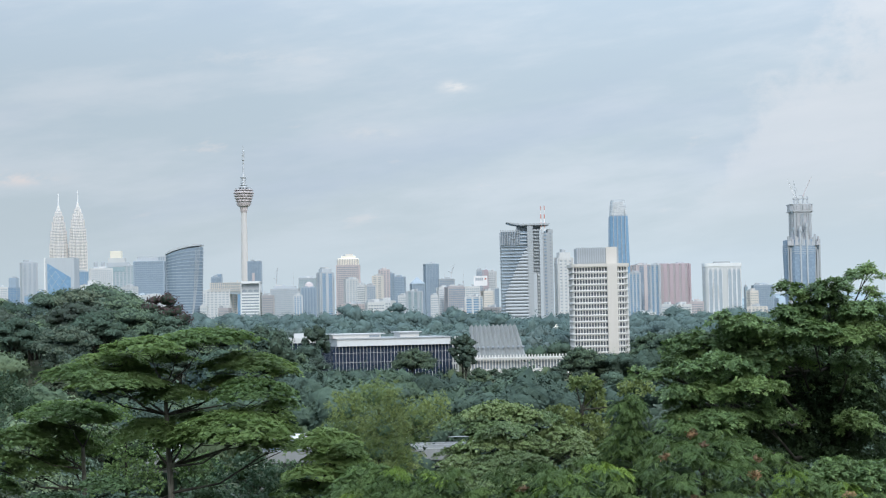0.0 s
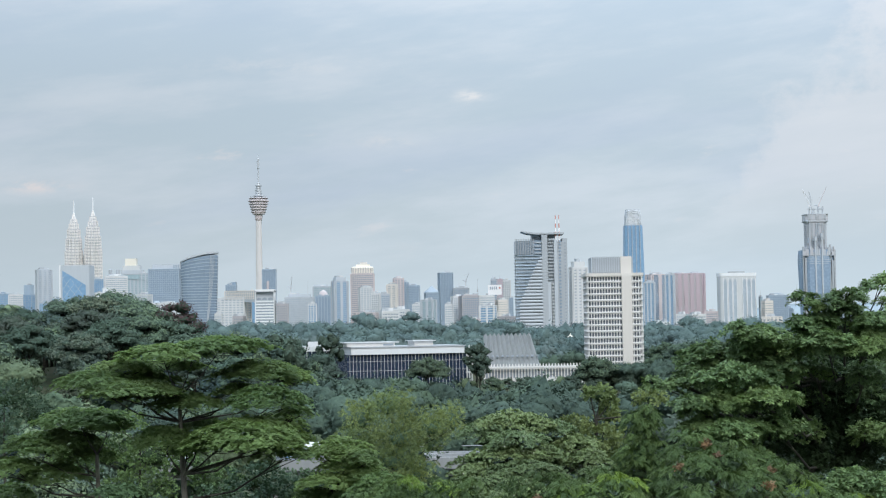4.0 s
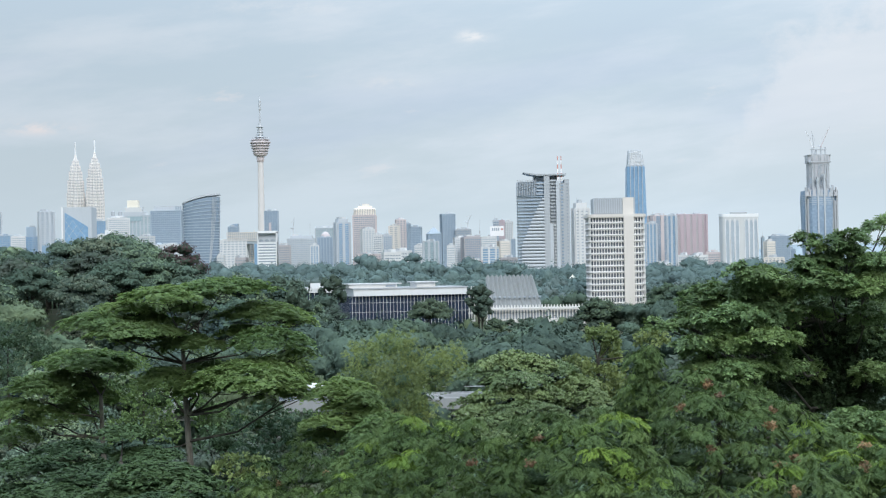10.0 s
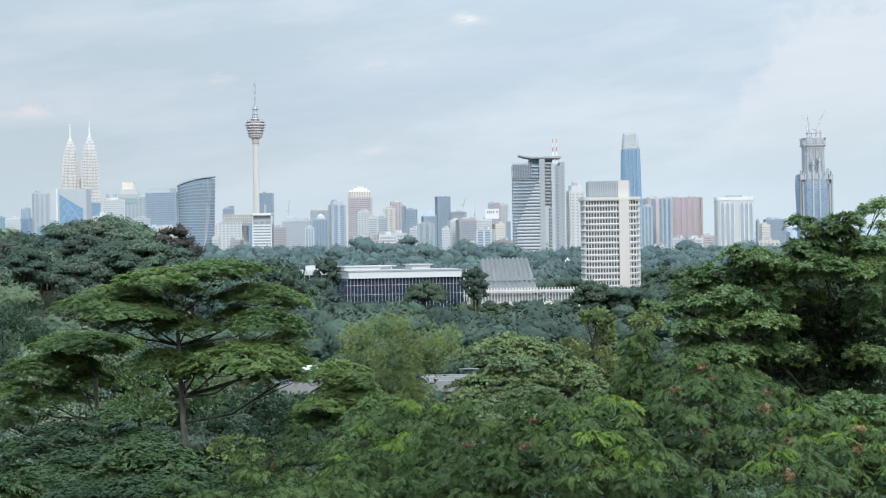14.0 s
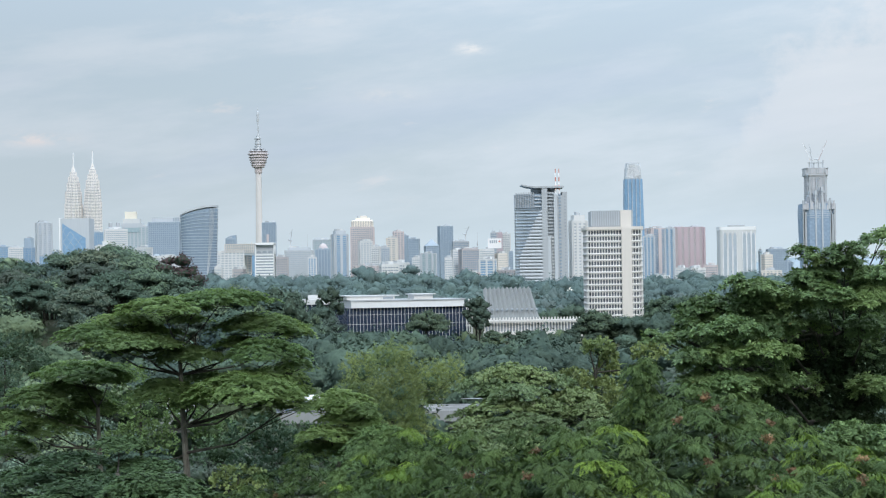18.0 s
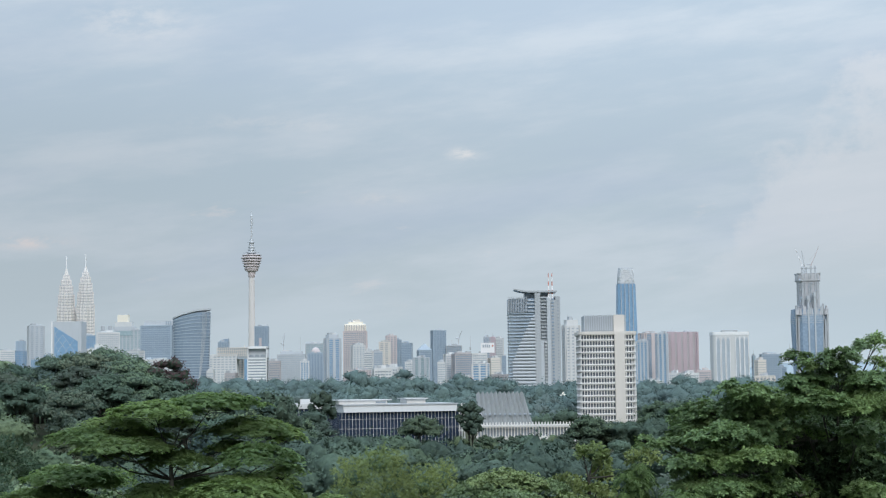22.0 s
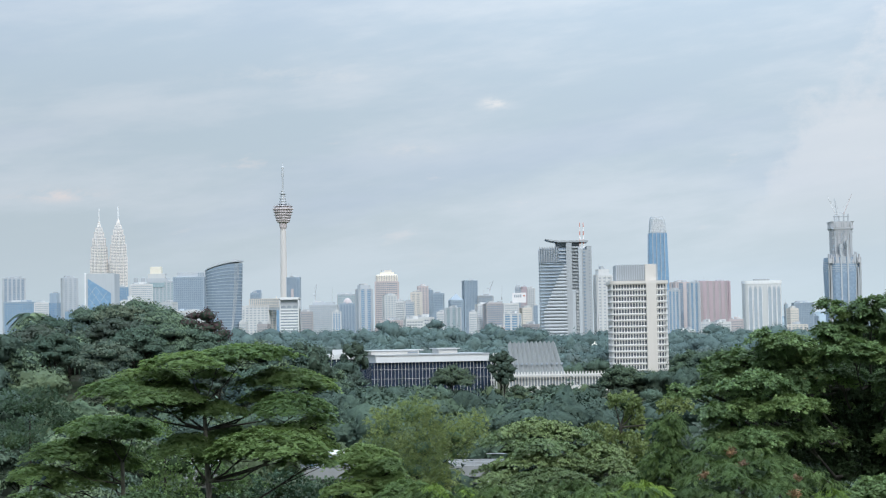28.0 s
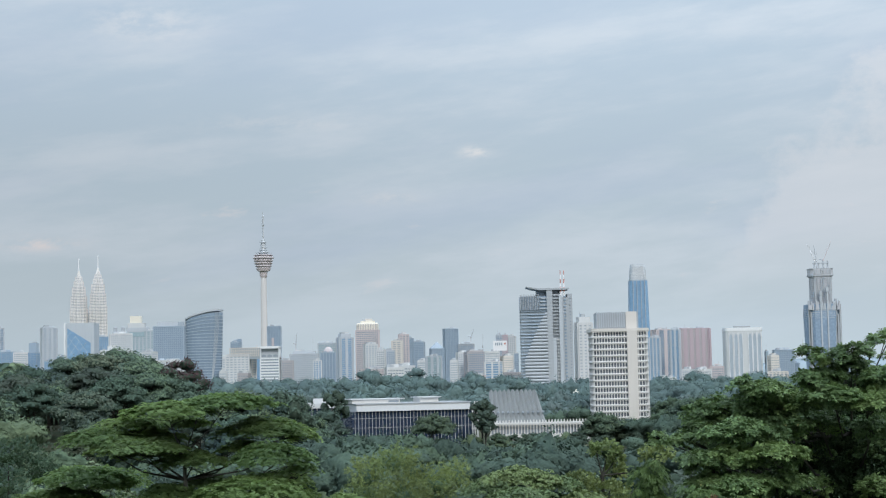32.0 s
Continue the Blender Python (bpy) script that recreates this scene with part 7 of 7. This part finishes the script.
HOLLOW = [(10.6, 68.5, 57.7, 1.2, 0.9), (12.0, 68.5, 58.1, 1.4, 1.0), (13.6, 68.5, 58.1, 1.6, 1.3), (15.3, 68.5, 58.8, 1.6, 1.3), (17.1, 68.5, 58.7, 1.6, 1.3), (11.0, 68.5, 56.1, 1.4, 1.2), (12.9, 68.5, 56.3, 1.6, 1.4), (14.8, 68.5, 56.4, 1.6, 1.4), (16.6, 68.5, 56.4, 1.7, 1.5), (11.7, 68.5, 54.7, 1.4, 1.0), (13.3, 68.5, 54.2, 1.4, 1.3), (15.2, 68.5, 54.6, 1.4, 1.4), (17.0, 68.5, 54.3, 1.6, 1.5), (16.3, 68.5, 52.5, 1.6, 1.4), (17.6, 68.5, 51.5, 1.4, 1.4)]
BOUGHS_FOOT = [(14.0, 58.6, 54.2, 1.1, 0.4), (15.0, 57.9, 54.2, 0.9, 0.4), (13.0, 57.8, 54.0, 0.6, 0.3), (14.2, 58.8, 53.5, 1.1, 0.4), (14.8, 57.2, 53.2, 1.0, 0.3), (14.0, 56.9, 52.6, 1.0, 0.3), (15.1, 58.0, 51.9, 0.9, 0.4)]
broad_leaf_tree("large dark green broad-leaved tree with rosettes on tiered branches", 14.1, 68.5, BOUGHS_TOP + BOUGHS_MID + BOUGHS_LOW + BOUGHS_FOOT, HOLLOW)
feathery_tree("slender dark green tree with drooping fine feathery foliage", 6.6, 57.5, [(6.6, 57, 56.7, 0.4, 0.2), (6.5, 57, 56.1, 0.7, 0.3), (6.6, 56.5, 55.5, 1.0, 0.3), (6.3, 56.5, 54.9, 1.1, 0.3), (6.8, 56, 54.4, 1.1, 0.3), (6.3, 57, 54.2, 0.8, 0.3)], droop=0.5, upper_leaf="feather_shade")
feathery_tree("feathery tree with fresh yellow green sprays", 4.6, 50.0, [(4.5, 49.0, 54.7, 1.2, 0.6), (3.8, 48.0, 54.3, 1.3, 0.6), (5.1, 48.0, 54.0, 1.3, 0.6), (4.5, 47.0, 53.5, 1.6, 0.6), (3.8, 51.0, 54.7, 0.9, 0.4)], fresh=True)
feathery_tree("feathery tree with brown dry seed pods among green leaves", 8.3, 52.0, [(7.7, 53.0, 55.9, 1.0, 0.5), (8.6, 52.0, 55.5, 1.2, 0.5), (7.5, 51.0, 55.1, 1.2, 0.6), (9.0, 51.0, 54.6, 1.3, 0.6), (6.9, 50.0, 54.1, 1.5, 0.7), (8.5, 50.0, 53.5, 1.7, 0.7), (10.4, 53.0, 54.9, 0.9, 0.5), (10.0, 50.0, 53.8, 1.2, 0.6)], pods=9)
feathery_tree("feathery tree with fresh green tips and brown pods", 11.2, 48.0, [(10.9, 48.0, 53.7, 1.3, 0.6), (12.1, 48.0, 53.6, 1.1, 0.5), (9.6, 46.0, 53.4, 1.4, 0.6), (11.8, 49.0, 54.2, 0.9, 0.4), (12.3, 47.0, 53.2, 1.4, 0.6), (10.8, 50.0, 54.5, 0.7, 0.3)], pods=5, fresh=True)
feathery_tree("feathery dark green tree on the slope", 2.2, 56.0, [(2.3, 56.0, 53.7, 1.4, 0.7), (1.2, 55.0, 53.2, 1.6, 0.7), (2.8, 54.0, 53.1, 1.5, 0.7), (1.6, 53.0, 52.6, 2.0, 0.7), (3.3, 57.0, 54.1, 0.9, 0.5), (0.5, 58.0, 53.8, 1.0, 0.5)], pods=3, upper_leaf="feather_shade")
feathery_tree("light green feathery tree on the slope", -1.9, 66.0, [(-1.9, 66.0, 53.0, 1.6, 0.8), (-3.3, 67.0, 52.1, 1.4, 0.8), (-1.0, 64.0, 52.2, 1.6, 0.9), (-2.3, 63.0, 51.5, 2.3, 0.9), (-0.4, 67.0, 53.1, 1.1, 0.6), (-3.7, 65.0, 51.2, 1.3, 0.7)], fresh=True)
feathery_tree("low green feathery tree with dark gaps", -6.9, 80.0, [(-6.7, 80.0, 50.0, 1.6, 0.8), (-8.4, 81.0, 49.4, 1.6, 0.8), (-5.4, 77.0, 49.3, 2.1, 0.9), (-7.5, 83.0, 50.5, 1.1, 0.7), (-9.6, 80.0, 49.3, 1.6, 0.8)], pods=2, upper_leaf="feather_shade")
layered_tree("dense grey green tree in layers with pale flower heads", 3.6, 84.0, [(3.2, 86, 54.8, 2.0, 0.5), (1.7, 85, 54.5, 1.3, 0.4), (5.1, 87, 54.4, 1.5, 0.45), (3.2, 83, 54.2, 1.6, 0.3), (6.4, 86, 53.7, 1.2, 0.4), (2.8, 83, 53.5, 1.7, 0.4), (1.1, 84, 53.0, 1.0, 0.35), (4.6, 84, 53.3, 1.2, 0.4), (6.0, 85, 52.9, 1.3, 0.35), (3.6, 81, 52.9, 1.7, 0.35), (1.5, 82, 52.7, 1.5, 0.35), (2.6, 80, 52.4, 1.6, 0.35), (4.9, 82, 52.2, 1.3, 0.35), (6.9, 84, 53.1, 1.2, 0.4), (7.2, 82, 52.4, 1.1, 0.4), (0.9, 80, 52.2, 1.2, 0.35), (3.9, 79, 51.9, 1.4, 0.35), (6.2, 81, 51.9, 1.3, 0.35), (2.0, 78, 51.8, 1.3, 0.35)])
layered_tree("small light green tree with leaves in rounded layers", -2.9, 73.0, [(-3.0, 74, 52.7, 1.5, 0.6), (-3.9, 73, 52.2, 1.1, 0.5), (-1.9, 74, 52.2, 1.2, 0.5), (-3.1, 72, 51.8, 1.5, 0.5), (-1.7, 71, 51.7, 1.3, 0.45), (-4.0, 71, 51.6, 1.0, 0.45), (-2.7, 70, 51.3, 1.4, 0.45)], leaf="light")
dome_tree("tree with small rounded yellow green topknots", 8.1, 92.0, [(8.3, 92.0, 55.9, 0.9, 0.6), (7.7, 92.0, 56.1, 0.4, 0.3), (8.7, 92.0, 55.5, 0.6, 0.5), (8.8, 93.0, 54.7, 0.7, 0.7), (10.9, 91.0, 55.7, 1.0, 0.6), (11.0, 94.0, 54.7, 0.6, 0.5), (6.8, 93.0, 54.2, 0.9, 0.6), (7.9, 92.0, 53.5, 1.7, 1.0), (6.3, 91.0, 52.7, 1.7, 1.0), (8.5, 92.0, 52.2, 1.2, 1.1)], leaf="olive", size=0.2, dense=2.2)
plume_tree("olive green fine-leaved tree with upright soft plumes", -7.2, 215.0, [(-7.9, 215, 49.3, 2.5, 2.5), (-11.2, 218, 47.6, 2.5, 2.6), (-5.3, 213, 48.5, 1.4, 2.9), (-2.3, 216, 46.6, 2.5, 2.5), (0.4, 217, 47.2, 1.6, 2.9), (-6.6, 212, 45.8, 3.4, 2.9), (-12.0, 215, 44.4, 2.9, 2.8), (-2.8, 218, 44.5, 2.2, 2.2), (-7.4, 213, 42.9, 4.5, 2.9), (-11.2, 216, 40.8, 3.6, 2.6), (-4.7, 217, 40.6, 2.9, 2.6), (-7.5, 212, 38.6, 4.3, 2.6), (-14.0, 215, 43.6, 1.9, 2.2)])
dome_tree("dark green rounded tree under the viaduct", -8.3, 150.0, [(-9.4, 150.0, 44.8, 2.5, 1.4), (-5.8, 148.0, 44.4, 2.2, 1.4), (-11.7, 153.0, 44.0, 2.3, 1.4), (-8.1, 145.0, 43.3, 3.4, 1.8)], leaf="dark", size=0.3)
dome_tree("small bright broad-leaved tree with clustered pale leaves", -14.1, 110.0, [(-13.8, 110.0, 47.4, 1.6, 0.4), (-15.0, 111.0, 46.6, 1.3, 0.5), (-13.2, 110.0, 46.4, 1.5, 0.5)], leaf="olive", size=0.3)
dome_tree("light green rounded tree behind the umbrella trees", -29.4, 160.0, [(-31.5, 160.0, 50.9, 2.7, 1.5), (-28.3, 160.0, 47.9, 3.2, 2.2), (-33.0, 162.0, 47.8, 3.0, 2.0), (-25.8, 161.0, 46.7, 2.7, 1.8), (-29.1, 158.0, 44.9, 3.7, 2.1), (-22.7, 162.0, 45.4, 2.7, 1.6), (-36.8, 164.0, 46.6, 2.8, 1.7)], leaf="light", size=0.34)
dome_tree("dark green rounded tree on the slope", -14.8, 140.0, [(-16.3, 140.0, 47.3, 2.6, 1.6), (-13.3, 138.0, 46.1, 2.8, 1.6), (-11.8, 143.0, 46.5, 2.4, 1.4), (-15.0, 136.0, 44.5, 3.2, 1.7), (-19.7, 144.0, 45.1, 2.7, 1.7)], leaf="dark", size=0.32)
dome_tree("dark green rounded tree at the foot of the hill", -63.5, 240.0, [(-63.4, 240.0, 50.3, 4.9, 2.9), (-64.8, 236.0, 45.7, 4.8, 3.2), (-60.4, 244.0, 47.6, 3.7, 2.8)], leaf="dark", size=0.4)
feathery_tree("feathery tree low on the near slope", 8.1, 39.0, [(6.4, 39.0, 53.4, 1.2, 0.5), (7.8, 38.0, 53.6, 1.3, 0.5), (9.6, 39.0, 53.3, 1.2, 0.5), (6.8, 37.0, 53.3, 1.2, 0.5), (8.3, 37.0, 53.3, 1.2, 0.5)], pods=3, fresh=True)
feathery_tree("feathery tree low on the near slope", -5.7, 52.0, [(-7.9, 52.0, 51.8, 1.7, 0.7), (-5.6, 51.0, 52.1, 1.7, 0.7), (-3.7, 52.0, 51.7, 1.7, 0.7), (-6.6, 50.0, 51.5, 1.7, 0.7), (-4.5, 50.0, 51.5, 1.7, 0.7)])
# darker leaf copy puts the shade low on the slope into the colour
feathery_tree("shaded dark green feathery tree low on the slope", 4.9, 55, [(2.7, 58, 51.8, 1.2, 0.6), (4.0, 57, 51.5, 1.2, 0.6), (4.9, 55, 51.8, 1.1, 0.6), (6.2, 56, 51.4, 1.2, 0.6), (7.8, 57, 51.3, 1.2, 0.6)], upper_leaf="feather_shade")
feathery_tree("shaded dark green feathery tree low on the slope", -1.8, 58, [(-0.7, 60, 52.2, 1.3, 0.6), (0.1, 57, 51.8, 1.4, 0.6), (-1.8, 58, 51.5, 1.4, 0.6), (-3.2, 62, 51.4, 1.5, 0.6), (-4.1, 60, 51.2, 1.3, 0.6), (1.6, 54, 52.0, 1.2, 0.6)], upper_leaf="feather_shade")
umbrella_tree("low shaded umbrella tree with fine layered leaves", -20.6, 95.0, [(-21.0, 97, 48.1, 2.6, 0.5), (-22.6, 95, 47.4, 2.4, 0.5), (-18.2, 94, 47.3, 2.4, 0.5), (-19.7, 92, 46.9, 2.4, 0.5)], leaf="umbrella_shade", fork=1.2)
umbrella_tree("low green umbrella tree on the slope", -15.2, 85.0, [(-15.4, 86, 49.5, 2.3, 0.6), (-13.6, 85, 49.0, 1.8, 0.5), (-16.6, 85, 48.7, 1.9, 0.5), (-14.5, 83, 48.4, 2.3, 0.5)], leaf="umbrella_shade", fork=1.2)
umbrella_tree("low feathery umbrella tree on the slope", -14.7, 92.0, [(-17.6, 92.0, 46.7, 2.8, 0.6), (-12.7, 90.0, 47.2, 2.9, 0.6), (-14.2, 88.0, 46.6, 3.3, 0.5), (-10.3, 93.0, 45.8, 2.5, 0.6), (-20.6, 94.0, 45.7, 2.5, 0.6)], leaf="umbrella_shade")
